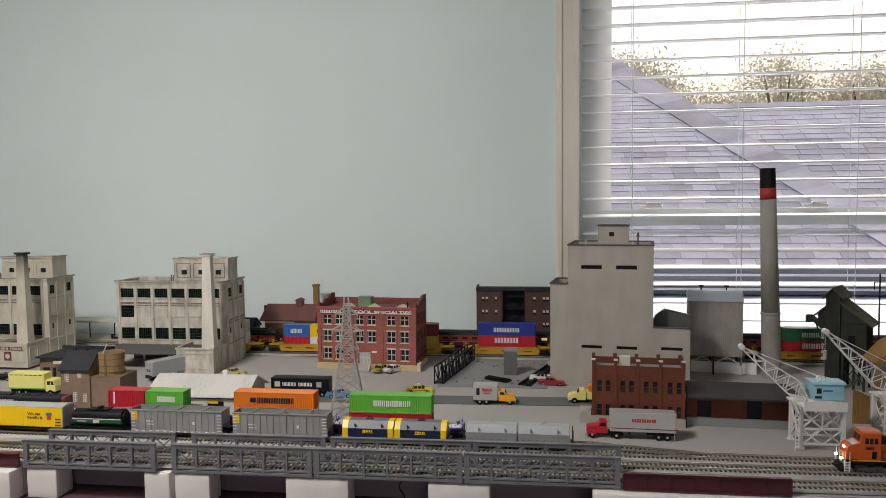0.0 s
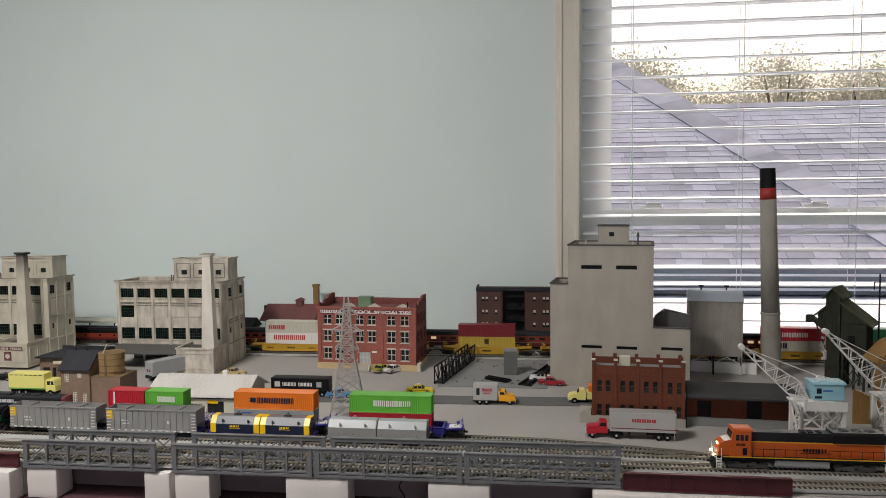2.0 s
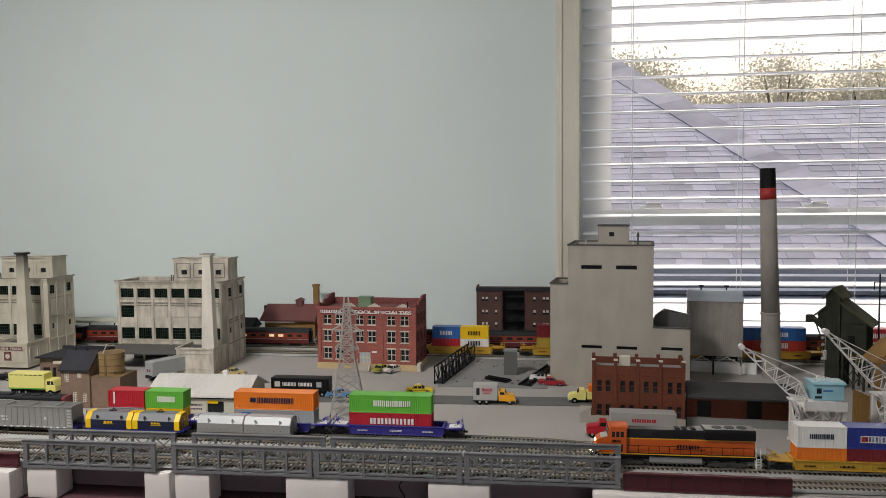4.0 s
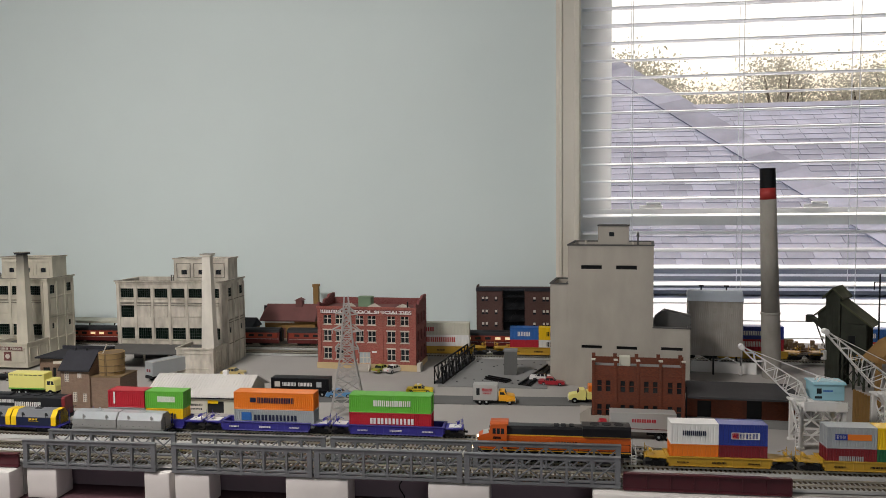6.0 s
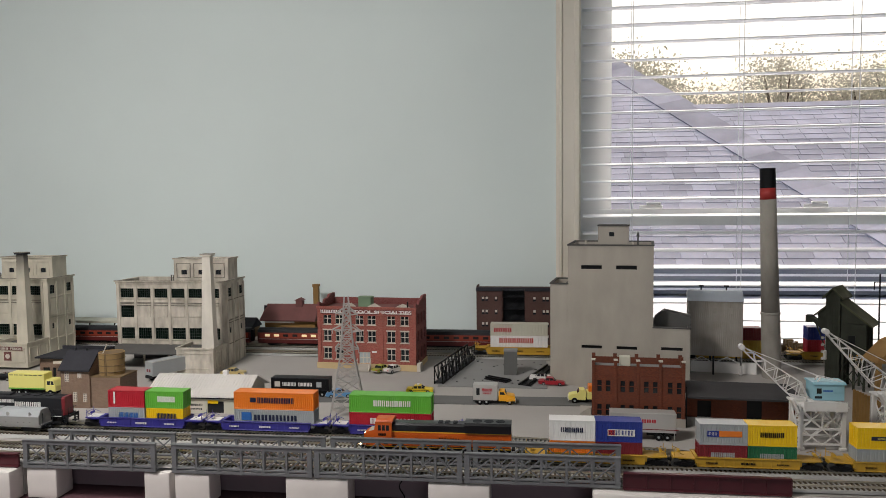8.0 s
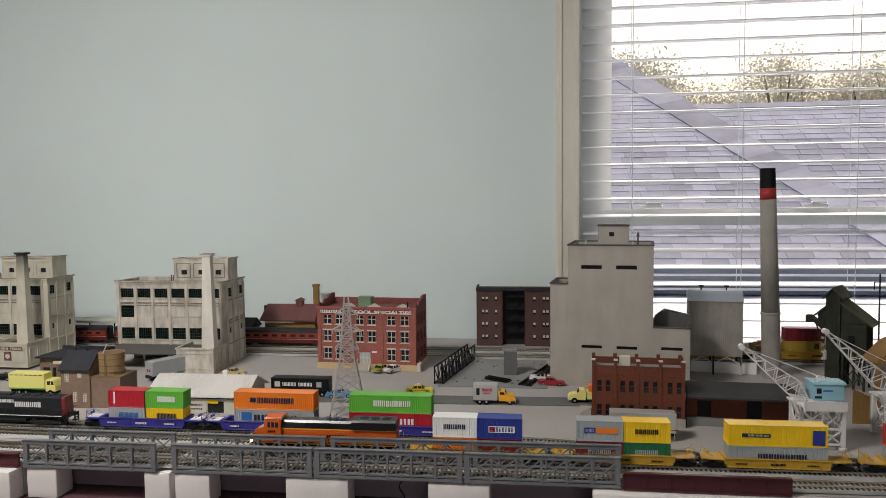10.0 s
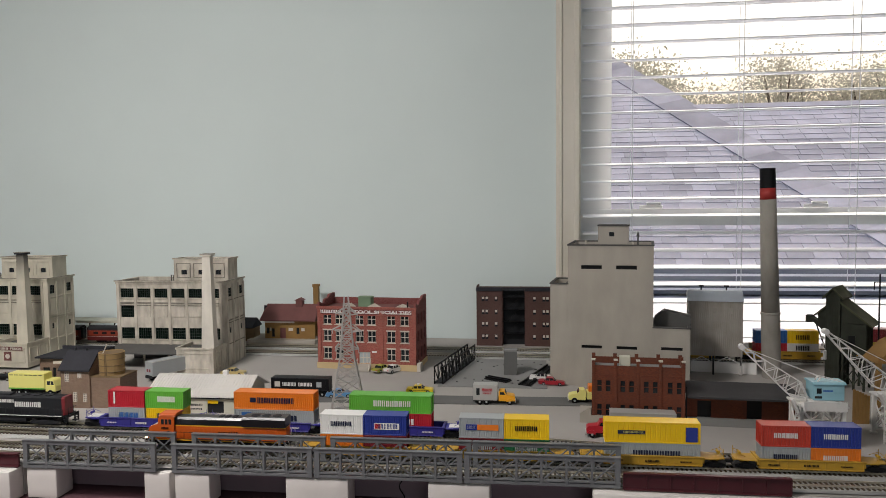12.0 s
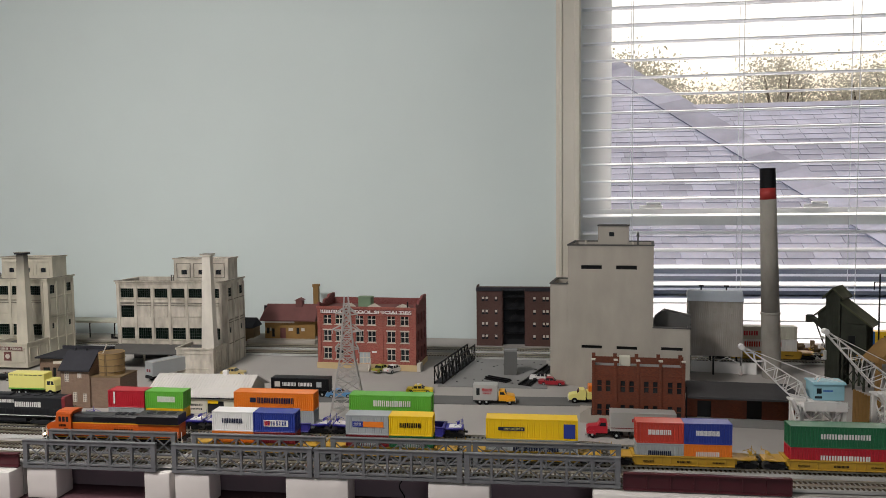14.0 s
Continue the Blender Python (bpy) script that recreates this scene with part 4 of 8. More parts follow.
    bars("lettering", word(a + 0.120, a + 0.152, z + 0.0075, z + 0.0125, 4, seed=4) + [(a + 0.116, a + 0.158, z + 0.0058, z + 0.0066)], -0.0111, "black", t)
    bars("number", word(a + 0.030, a + 0.042, z + 0.0150, z + 0.0185, 4, seed=8), -0.0147, "black", t)
    part("fuel_tank", Shape().prism([(-0.0125, 0.0045), (-0.0140, 0.007), (-0.0140, 0.0145), (0.0140, 0.0145), (0.0140, 0.007), (0.0125, 0.0045)], "x", -0.036, 0.036), "carsgrey", t, "grey fuel tank")
    for y in (-0.0152, 0.0152):
        s = handrail(Shape(), a + 0.052, -a - 0.012, y, z, z + 0.0115, 12)
        part("handrail", s, "black", t)
    for e, xx in ((-1, a + 0.010), (1, -a - 0.010)):
        for y in (-0.0150, 0.0150):
            s = stairs(Shape(), xx, y, e)
            s.rod((xx + e * 0.006, y, 0.0185), (xx + e * 0.006, y, z + 0.0115), 0.0005)
            s.rod((xx, y, 0.0185), (xx, y, z + 0.0115), 0.0005)
            part("steps", s, "whitepaint", t)
    part("plow", Shape().prism([(a - 0.001, 0.002), (a + 0.004, 0.002), (a + 0.006, 0.010), (a + 0.003, 0.010)], "y", -0.0145, 0.0145), "black", t)
    lights = Shape()
    for y in (-0.0095, 0.0095):
        lights.rod((a - 0.0005, y, z + 0.0005), (a + 0.0030, y, z + 0.0005), 0.0017, 10)
    part("ditch_light", lights, "lamp_warm", t, "lit ditch lights")
    part("front_rail", handrail(Shape(), a + 0.001, a + 0.0015, -0.0135, z, z + 0.0115, 1).rod((a + 0.001, -0.0135, z + 0.0115), (a + 0.001, -0.004, z + 0.0095), 0.0005).rod((a + 0.001, -0.004, z), (a + 0.001, -0.004, z + 0.0095), 0.0005), "whitepaint", t, "white end rail")
    part("headlight", Shape().rod((a + 0.0062, -0.002, z + 0.0145), (a + 0.0092, -0.002, z + 0.0145), 0.0013, 10).rod((a + 0.0070, 0.002, z + 0.0145), (a + 0.0092, 0.002, z + 0.0145), 0.0013, 10), "lamp_warm", t, "lit nose headlight")
    for x in (-0.071, 0.071):
        truck(t, x, TRUCK3, (-0.022, 0.0, 0.022), speed)
    coupler(t, a + 0.001), coupler(t, -a - 0.001)
    return t


def dark_engine(at):
    """A dark grey hood diesel with a scarlet end; parked."""
    t = thing("diesel_locomotive", "dark grey diesel locomotive with red end and white lettering", "locomotive", at)
    a, z = -0.105, 0.0175
    part("frame", Shape().box(a, -a, -0.0150, 0.0150, z - 0.004, z, 0.0004), "black", t)
    part("sill_stripe", Shape().box(a + 0.01, -a - 0.01, -0.0154, -0.0150, z - 0.001, z), "whitepaint", t)
    h = Shape().prism([(-0.0108, z), (-0.0108, z + 0.0290), (-0.0085, z + 0.0315), (0.0085, z + 0.0315), (0.0108, z + 0.0290), (0.0108, z)], "x", a + 0.045, -a - 0.012)
    for k in range(22):
        h.box(a + 0.05 + k * 0.0067, a + 0.0548 + k * 0.0067, -0.0111, -0.0107, z + 0.003, z + 0.0125, 0.0001)
    part("hood", h, "dark", t)
    part("hood_end", Shape().prism([(-0.0108, z), (-0.0108, z + 0.0290), (-0.0085, z + 0.0315), (0.0085, z + 0.0315), (0.0108, z + 0.0290), (0.0108, z)], "x", -a - 0.012, -a - 0.006), "darkred", t, "scarlet hood end")
    part("cab", Shape().prism([(-0.0145, z), (-0.0145, z + 0.0300), (-0.0110, z + 0.0350), (0.0110, z + 0.0350), (0.0145, z + 0.0300), (0.0145, z)], "x", a + 0.020, a + 0.045), "dark", t)
    fans = Shape()
    for x in (0.02, 0.042, 0.064):
        fans.rod((x, 0, z + 0.031), (x, 0, z + 0.0332), 0.0072, 16)
    fans.box(-0.04, -0.005, -0.007, 0.007, z + 0.031, z + 0.0345, 0.0006)
    part("roof_fan", fans, "dark", t)
    bars("lettering", word(-0.032, 0.005, z + 0.0200, z + 0.0255, 8, seed=5) + word(0.006, 0.056, z + 0.0130, z + 0.0220, 7, seed=9), -0.0112, "whitepaint", t, "white lettering bars")
    part("fuel_tank", Shape().prism([(-0.0120, 0.0045), (-0.0135, 0.007), (-0.0135, 0.0135), (0.0135, 0.0135), (0.0135, 0.007), (0.0120, 0.0045)], "x", -0.028, 0.028), "dark", t)
    for y in (-0.0148, 0.0148):
        part("handrail", handrail(Shape(), a + 0.05, -a - 0.008, y, z, z + 0.0115, 10), "dark", t)
    part("end_rail", handrail(Shape(), -a - 0.001, -a - 0.0005, -0.010, z, z + 0.0115, 1).rod((-a - 0.001, -0.013, z + 0.0115), (-a - 0.001, 0.013, z + 0.0115), 0.0004), "dark", t)
    for y in (-0.0148, 0.0148):
        part("steps", stairs(Shape(), -a - 0.006, y, 1), "dark", t)
    for x in (-0.062, 0.062):
        truck(t, x, TRUCK3_DARK, (-0.022, 0.0, 0.022))
    coupler(t, -a)
    return t


def hopper(at, speed):
    """A grey coal hopper with ribbed sides, open top and sloped ends; 0.166 m long."""
    t = thing("hopper_car", "light grey ribbed coal hopper car with yellow end panel", "hopper car", at, "grey hopper cars")
    a, zb, zt = -0.078, 0.0105, 0.0455
    s = Shape()
    for y in (-1, 1):
        s.box(a, -a, *sorted((y * 0.0135, y * 0.0145)), zb, zt)
        s.box(a - 0.001, -a + 0.001, *sorted((y * 0.0135, y * 0.0160)), zt - 0.002, zt, 0.0003)
        s.box(a, -a, *sorted((y * 0.0135, y * 0.0160)), zb - 0.001, zb + 0.0015, 0.0003)
        for k in range(13):
            x = a + 0.013 + (-2 * a - 0.026) * k / 12
            s.box(x - 0.0006, x + 0.0006, *sorted((y * 0.0145, y * 0.0157)), zb, zt - 0.001)
    for e in (-1, 1):
        s.box(*sorted((e * -a, e * (-a - 0.0012))), -0.0145, 0.0145, zb + 0.014, zt)
        s.prism([(e * -a, zb + 0.014), (e * (-a - 0.03), zb - 0.002), (e * (-a - 0.03), zb - 0.004), (e * -a, zb + 0.012)], "y", -0.0135, 0.0135)
    s.box(a + 0.012, -a - 0.012, -0.0135, 0.0135, zb + 0.012, zb + 0.0135)
    for x in (-0.045, 0, 0.045):
        s.box(x - 0.0008, x + 0.0008, -0.0135, 0.0135, zt - 0.0025, zt - 0.0005)
    part("body", s, "carsgrey", t)
    part("end_panel", Shape().box(a + 0.0005, a + 0.0105, -0.0149, -0.0146, zb + 0.018, zb + 0.032), "yellow", t, "yellow end panel")
    lad = Shape()
    for e in (-1, 1):
        for k in range(6):
            lad.box(*sorted((e * (-a - 0.001), e * (-a - 0.008))), -0.0166, -0.0160, zb + 0.003 + 0.005 * k, zb + 0.0040 + 0.005 * k)
    part("ladder", lad, "whitepaint", t, "white grab irons")
    bars("reflector", [(a + 0.008 + 0.012 * k, a + 0.0125 + 0.012 * k, zb - 0.0006, zb + 0.0012) for k in range(12)], -0.0161, "whitepaint", t)
    bars("lettering", word(-0.052, -0.040, zb + 0.015, zb + 0.017, 4, seed=2) + word(-0.050, -0.038, zb + 0.010, zb + 0.012, 5, seed=4) + word(0.028, 0.033, zb + 0.012, zb + 0.017, 2, seed=6), -0.0147, "whitepaint", t)
    part("end_sill", Shape().box(a - 0.003, a + 0.02, -0.012, 0.012, zb - 0.002, zb + 0.001).box(-a - 0.02, -a + 0.003, -0.012, 0.012, zb - 0.002, zb + 0.001), "carblue" if at.translation.x > -0.55 else "dark", t)
    for x in (-0.058, 0.058):
        truck(t, x, TRUCK_BLACK, (-0.0103, 0.0103), speed)
    coupler(t, a), coupler(t, -a)
    return t


def coil_car(at, speed, m, top, bands, label, L=0.160):
    """A coil car with two long faceted covers."""
    t = thing("coil_car", label, "coil car", at, "coil cars")
    a = -L / 2
    part("frame", Shape().box(a, -a, -0.0145, 0.0145, 0.0085, 0.0125, 0.0004), "carblue" if m == "navy" else m, t)
    for k, (x0, x1) in enumerate(((a + 0.002, -0.0008), (0.0008, -a - 0.002))):
        prof = [(-0.0155, 0.0125), (-0.0155, 0.0265), (-0.0080, 0.0370), (0.0080, 0.0370), (0.0155, 0.0265), (0.0155, 0.0125)]
        c = part("cover", Shape().prism(prof, "x", x0, x1), m, t)
        part("cover_top", Shape().prism([(-0.0157, 0.0262), (-0.0157, 0.0267), (-0.0081, 0.0373), (0.0081, 0.0373), (0.0157, 0.0267), (0.0157, 0.0262)], "x", x0 + 0.001, x1 - 0.001), top, c)
        for x in (x0 + (x1 - x0) * 0.26, x0 + (x1 - x0) * 0.78):
            part("bracket", Shape().prism([(x - 0.0015, 0.0285), (x + 0.0035, 0.0295), (x - 0.0015, 0.0335)], "y", -0.0155, -0.012).rod((x, -0.0157, 0.026), (x, -0.0157, 0.034), 0.0005), "dark" if m == "navy" else "carsgrey", c)
        xm = (x0 + x1) / 2
        part("lifting_eye", Shape().box(xm - 0.006, xm + 0.006, -0.003, 0.003, 0.0370, 0.0385, 0.0004).rod((xm - 0.004, 0, 0.0375), (xm + 0.001, 0, 0.0425), 0.0006).rod((xm + 0.005, 0, 0.0375), (xm + 0.001, 0, 0.0425), 0.0006), top if m != "navy" else "dark", c)
        if bands:
            for xx in (x0, x1 - 0.009):
                p2 = [(y * 1.022, z + (0.0005 if z > 0.02 else 0)) for y, z in prof]
                part("band", Shape().prism(p2, "x", xx, xx + 0.009), "yellow", c, "yellow end band")
            bars("lettering", word(xm - 0.008, xm + 0.008, 0.0215, 0.0245, 3, seed=k + 2) + [(xm - 0.009, xm + 0.009, 0.0195, 0.0203)], -0.0158, "yellow", c)
        else:
            bars("rivet", [(x0 + 0.006 + 0.011 * q, x0 + 0.0072 + 0.011 * q, 0.0165, 0.0175) for q in range(6)], -0.0158, "dark", c)
    for x in (-0.058, 0.058):
        truck(t, x, TRUCK_BLACK, (-0.0103, 0.0103), speed)
    for e in (-1, 1):
        part("end_rail", Shape().rod((e * (-a + 0.003), -0.012, 0.010), (e * (-a + 0.003), -0.012, 0.033), 0.0006).rod((e * (-a + 0.003), 0.012, 0.010), (e * (-a + 0.003), 0.012, 0.033), 0.0006).box(*sorted((e * -a, e * (-a + 0.004))), -0.013, 0.013, 0.010, 0.0115), "carblue" if m == "navy" else "dark", t)
        coupler(t, e * (-a + 0.003))
    return t


def tank_car(at, speed):
    t = thing("tank_car", "short tank car, black above and green below with white line", "tank car", at)
    ring = lambda lo, hi: [(0.0135 * math.cos(math.radians(q)), 0.0265 + 0.0135 * math.sin(math.radians(q))) for q in range(lo, hi + 1, 15)]
    part("tank_top", Shape().prism(ring(0, 180), "x", -0.043, 0.043), "black", t, smooth=False)
    part("tank_bottom", Shape().prism(ring(180, 360), "x", -0.043, 0.043), "green2", t, "green lower tank")
    part("stripe", Shape().box(-0.0432, 0.0432, -0.0138, -0.0130, 0.0258, 0.0270), "whitepaint", t)
    s = Shape()
    for e in (-1, 1):
        s.prism([(y * 0.75, 0.0265 + (z - 0.0265) * 0.75) for y, z in ring(0, 345)], "x", e * 0.043, e * 0.0465)
    part("tank_head", s, "black", t)
    part("walkway", Shape().box(-0.018, 0.018, -0.008, 0.008, 0.0395, 0.0408).rod((0, 0, 0.040), (0, 0, 0.0445), 0.005, 12), "black", t)
    part("sill", Shape().box(-0.047, 0.047, -0.013, 0.013, 0.0085, 0.0125, 0.0004), "black", t)
    rail = Shape()
    for y in (-0.0135, 0.0135):
        handrail(rail, -0.046, 0.046, y, 0.0125, 0.020, 2)
    part("handrail", rail, "black", t)
    bars("lettering", word(-0.034, -0.018, 0.0215, 0.0232, 6, seed=5) + word(-0.005, 0.006, 0.020, 0.0245, 3, seed=7), -0.0137, "whitepaint", t)
    for x in (-0.032, 0.032):
        truck(t, x, TRUCK_BLACK, (-0.0103, 0.0103), speed)
    coupler(t, -0.047), coupler(t, 0.047)
    return t


def box_car(at, speed):
    t = thing("box_car", "yellow box car with silver roof and blue-grey end", "box car", at)
    s = Shape().box(-0.084, 0.084, -0.0150, 0.0150, 0.0105, 0.0440, 0.0004)
    for k in range(20):
        x = -0.080 + k * 0.0084
        if not -0.022 < x < 0.014:
            s.box(x, x + 0.0008, -0.0154, -0.015, 0.012, 0.042)
    part("body", s, "yellow", t)
    part("door", Shape().box(-0.022, 0.014, -0.0158, -0.0150, 0.012, 0.0425, 0.0002), "yellow", t)
    part("roof", Shape().prism([(-0.0156, 0.0440), (0, 0.0475), (0.0156, 0.0440)], "x", -0.085, 0.085), "silver", t)
    part("end", Shape().box(0.084, 0.0856, -0.0148, 0.0148, 0.011, 0.0438), "carsgrey", t)
    lettering("slogan", "We can", 0.022, 0.045, 0.0300, 0.0345, -0.0156, "roofred", t, "dull red painted words")
    lettering("slogan", "handle it.", 0.022, 0.050, 0.0240, 0.0285, -0.0156, "roofred", t, "dull red painted words")
    bars("emblem", [(0.056, 0.066, 0.030, 0.0345)], -0.0156, "blue2", t)
    bars("emblem_lower", [(0.0575, 0.0645, 0.023, 0.030)], -0.0156, "red2", t)
    for x in (-0.062, 0.062):
        truck(t, x, TRUCK_BLACK, (-0.0103, 0.0103), speed)
    part("ladder", Shape().box(0.072, 0.082, -0.0160, -0.0154, 0.0135, 0.0145).box(0.072, 0.082, -0.0160, -0.0154, 0.0185, 0.0195).box(0.072, 0.082, -0.0160, -0.0154, 0.0235, 0.0245), "black", t)
    coupler(t, 0.086)
    return t


def coach(at, k):
    t = thing("passenger_coach", "red and orange streamlined passenger coach with lit windows", "coach", at, "passenger coaches")
    L = 0.286
    prof = [(-0.0150, 0.0070), (-0.0150, 0.0330), (-0.0125, 0.0400), (-0.006, 0.0430), (0.006, 0.0430), (0.0125, 0.0400), (0.0150, 0.0330), (0.0150, 0.0070)]
    part("body", Shape().prism(prof, "x", -L / 2, L / 2), "daylight_red", t)
    part("roof", Shape().prism([(-0.0152, 0.0335), (-0.0127, 0.0403), (-0.006, 0.0434), (0.006, 0.0434), (0.0127, 0.0403), (0.0152, 0.0335)], "x", -L / 2 - 0.001, L / 2 + 0.001), "dark", t)
    part("window_band", Shape().box(-L / 2 + 0.004, L / 2 - 0.004, -0.0153, -0.0150, 0.0195, 0.0325), "daylight", t, "orange window band")
    for j in range(11):
        x = -L / 2 + 0.024 + j * 0.0238
        part("coach_window", Shape().box(x - 0.0065, x + 0.0065, -0.0156, -0.0153, 0.0235, 0.0295, 0.0001), "coach_light" if (j + k) % 4 < 2 and k % 3 == 1 else "pane", t)
    part("stripe", Shape().box(-L / 2 + 0.002, L / 2 - 0.002, -0.0154, -0.0150, 0.0170, 0.0178), "silver", t)
    for x in (-0.105, 0.105):
        truck(t, x, TRUCK_BLACK, (-0.0103, 0.0103))
    part("diaphragm", Shape().box(-L / 2 - 0.005, -L / 2, -0.007, 0.007, 0.010, 0.038).box(L / 2, L / 2 + 0.005, -0.007, 0.007, 0.010, 0.038), "black", t)
    part("underbody", Shape().box(-0.07, 0.07, -0.011, 0.011, 0.003, 0.0075), "black", t)
    return t


def cab_unit(at):
    t = thing("streamlined_engine", "black, red and orange streamlined diesel engine", "locomotive", at, "passenger engines")
    L = 0.232
    prof = lambda s, h: [(-0.0148 * s, 0.007), (-0.0148 * s, 0.0330 * h), (-0.0115 * s, 0.0400 * h), (0.0115 * s, 0.0400 * h), (0.0148 * s, 0.0330 * h), (0.0148 * s, 0.007)]
    part("body", Shape().prism(prof(1, 1), "x", -L / 2 + 0.030, L / 2), "black", t)
    part("nose", Shape().prism(prof(0.92, 0.80), "x", -L / 2 + 0.008, -L / 2 + 0.030).prism(prof(0.7, 0.62), "x", -L / 2, -L / 2 + 0.008), "black", t)
    part("side_band", Shape().box(-L / 2 + 0.034, L / 2 - 0.002, -0.0152, -0.0148, 0.0150, 0.0260), "daylight", t, "orange side band")
    part("red_band", Shape().box(-L / 2 + 0.034, L / 2 - 0.002, -0.0151, -0.0148, 0.0090, 0.0150), "daylight_red", t)
    for x in (-0.05, -0.01, 0.03, 0.07):
        part("porthole", Shape().rod((x, -0.0156, 0.0210), (x, -0.0148, 0.0210), 0.0028, 12), "pane", t)
    part("roof_vent", Shape().box(-0.05, 0.09, -0.005, 0.005, 0.0398, 0.0425, 0.0006), "dark", t)
    for x in (-0.07, 0.07):
        truck(t, x, TRUCK3_DARK, (-0.022, 0.0, 0.022))
    return t


# ---- trains ----
def rail_z(y):
    return gz(y) + 0.008


def keyed(ob, x0, speed, fy, rz, dz=0.0):
    """Runs ob along its track at a steady speed, x0 being its place at the start."""
    rows = []
    for t in (0.0, 4.0, 9.0, 14.0):
        x = x0 + speed * t
        y = fy(x)
        rows.append((t, pose(x, y, rail_z(y) + dz, 0, 0, rz)))
    MOVES.append((ob, rows))
    return ob


def start(x, fy, rz, dz=0.0):
    return pose(x, fy(x), rail_z(fy(x)) + dz, 0, 0, rz)


# front train on track c, running towards -x
VC, RC = -0.0848, 0.46
OFF = 14.0 * VC
SH, LH = 0.0297, 0.0312
Z0, Z1 = 0.0040, 0.0040 + 0.0300
P0, P1 = 0.0093, 0.0093 + 0.0287


def load(x, L, H, m, what, marks, dz, fy, rz, v, group):
    c = container(L, H, m, what, marks, start(x, fy, rz, dz), group)
    if v:
        keyed(c, x, v, fy, rz, dz)
    return c


eng = wide_cab_engine(start(-0.658 - OFF, CY, RC), -VC)
keyed(eng, -0.658 - OFF, VC, CY, RC)
FRONT = [
    (-0.430, [("orange", "orange", None), ("darkred", "dark red", None)], [("whitepaint", "white", "navy"), ("blue", "blue", "whitepaint")]),
    (-0.2215, [("darkred", "dark red", "grey"), ("green2", "dark green", "grey")], [("grey", "light grey", "blue"), ("yellow", "yellow", "black")]),
    (-0.012, [("grey", "light grey", "navy")], [("yellow", "yellow", "navy")]),
    (0.2012, [("grey", "light grey", "navy"), ("orange", "orange", "whitepaint")], [("red2", "red", "whitepaint"), ("blue", "blue", "whitepaint")]),
    (0.410, [("red", "red", "whitepaint")], [("green2", "dark green", "whitepaint")]),
    (0.620, [("blue2", "mid blue", "whitepaint")], [("orange", "orange", "navy")]),
]
CG = "containers on the front train"
for x14, low, high_ in FRONT:
    x = x14 - OFF
    w = well_car(0.208, "yellowwell", start(x, CY, RC), "yellow well cars", "dark yellow well car with ribbed side sills", -VC, high=0.0170, stencil="black")
    keyed(w, x, VC, CY, RC)
    for row, dz in ((low, Z0), (high_, Z1)):
        n = len(row)
        for k, (m, what, mk) in enumerate(row):
            L = 0.0650 if n == 2 else 0.1320
            xx = x + (0 if n == 1 else (-0.0328, 0.0328)[k])
            marks = []
            if mk:
                marks.append(mark(L, SH, L * 0.5, 0.42, 0.66, 6 if n == 2 else 9, mk, x=0.0 if n == 2 else L * 0.05, seed=k + round(x14 * 100)))
            if m == "yellow" and n == 1:
                marks = [([(-0.048, -0.010, SH * 0.42, SH * 0.60)], "navy"), (word(-0.040, -0.012, SH * 0.46, SH * 0.56, 8, seed=3), "lemon"), ([(0.046, 0.062, SH * 0.10, SH * 0.80)], "blue")]
            if m == "blue" and x14 < -0.4:
                marks = [([(-0.016, 0.022, SH * 0.30, SH * 0.62)], "whitepaint"), (word(-0.014, 0.021, SH * 0.34, SH * 0.58, 4, seed=3), "blue"), ([(-0.015, -0.006, SH * 0.33, SH * 0.59)], "red")]
            if m == "grey" and x14 == -0.2215:
                marks = [([(-0.022, -0.006, SH * 0.40, SH * 0.68)], "blue"), ([(-0.006, 0.025, SH * 0.40, SH * 0.68)], "orange"), (word(-0.020, -0.008, SH * 0.46, SH * 0.62, 3, seed=1), "whitepaint")]
            load(xx, L, SH, m, what, marks, dz, CY, RC, VC, CG)

# middle train on track b, running towards -x
VB, RB = -0.1086, -0.57
for maker, x, args in ((box_car, -0.866, ()), (tank_car, -0.722, ()), (hopper, -0.5815, ()), (hopper, -0.4075, ()),
                       (coil_car, -0.2235, ("navy", "coilgrey", True, "dark navy coil car with yellow bands on its covers", 0.168)), (coil_car, -0.0335, ("carsgrey", "grey", False, "pale grey coil car with two faceted covers"))):
    keyed(maker(start(x, BY_, RB), -VB, *args), x, VB, BY_, RB)

# parked train on track s
SYF = lambda x: 1.151
dark_engine(start(-0.903, SYF, 0))
PG = "containers on the parked train"
for k, (x, L) in enumerate(((-0.662, 0.218), (-0.446, 0.218), (-0.228, 0.222))):
    well_car(L, "carblue", start(x, SYF, 0), "blue well cars", "purple-blue well car with white platforms and stencils", high=0.0184)
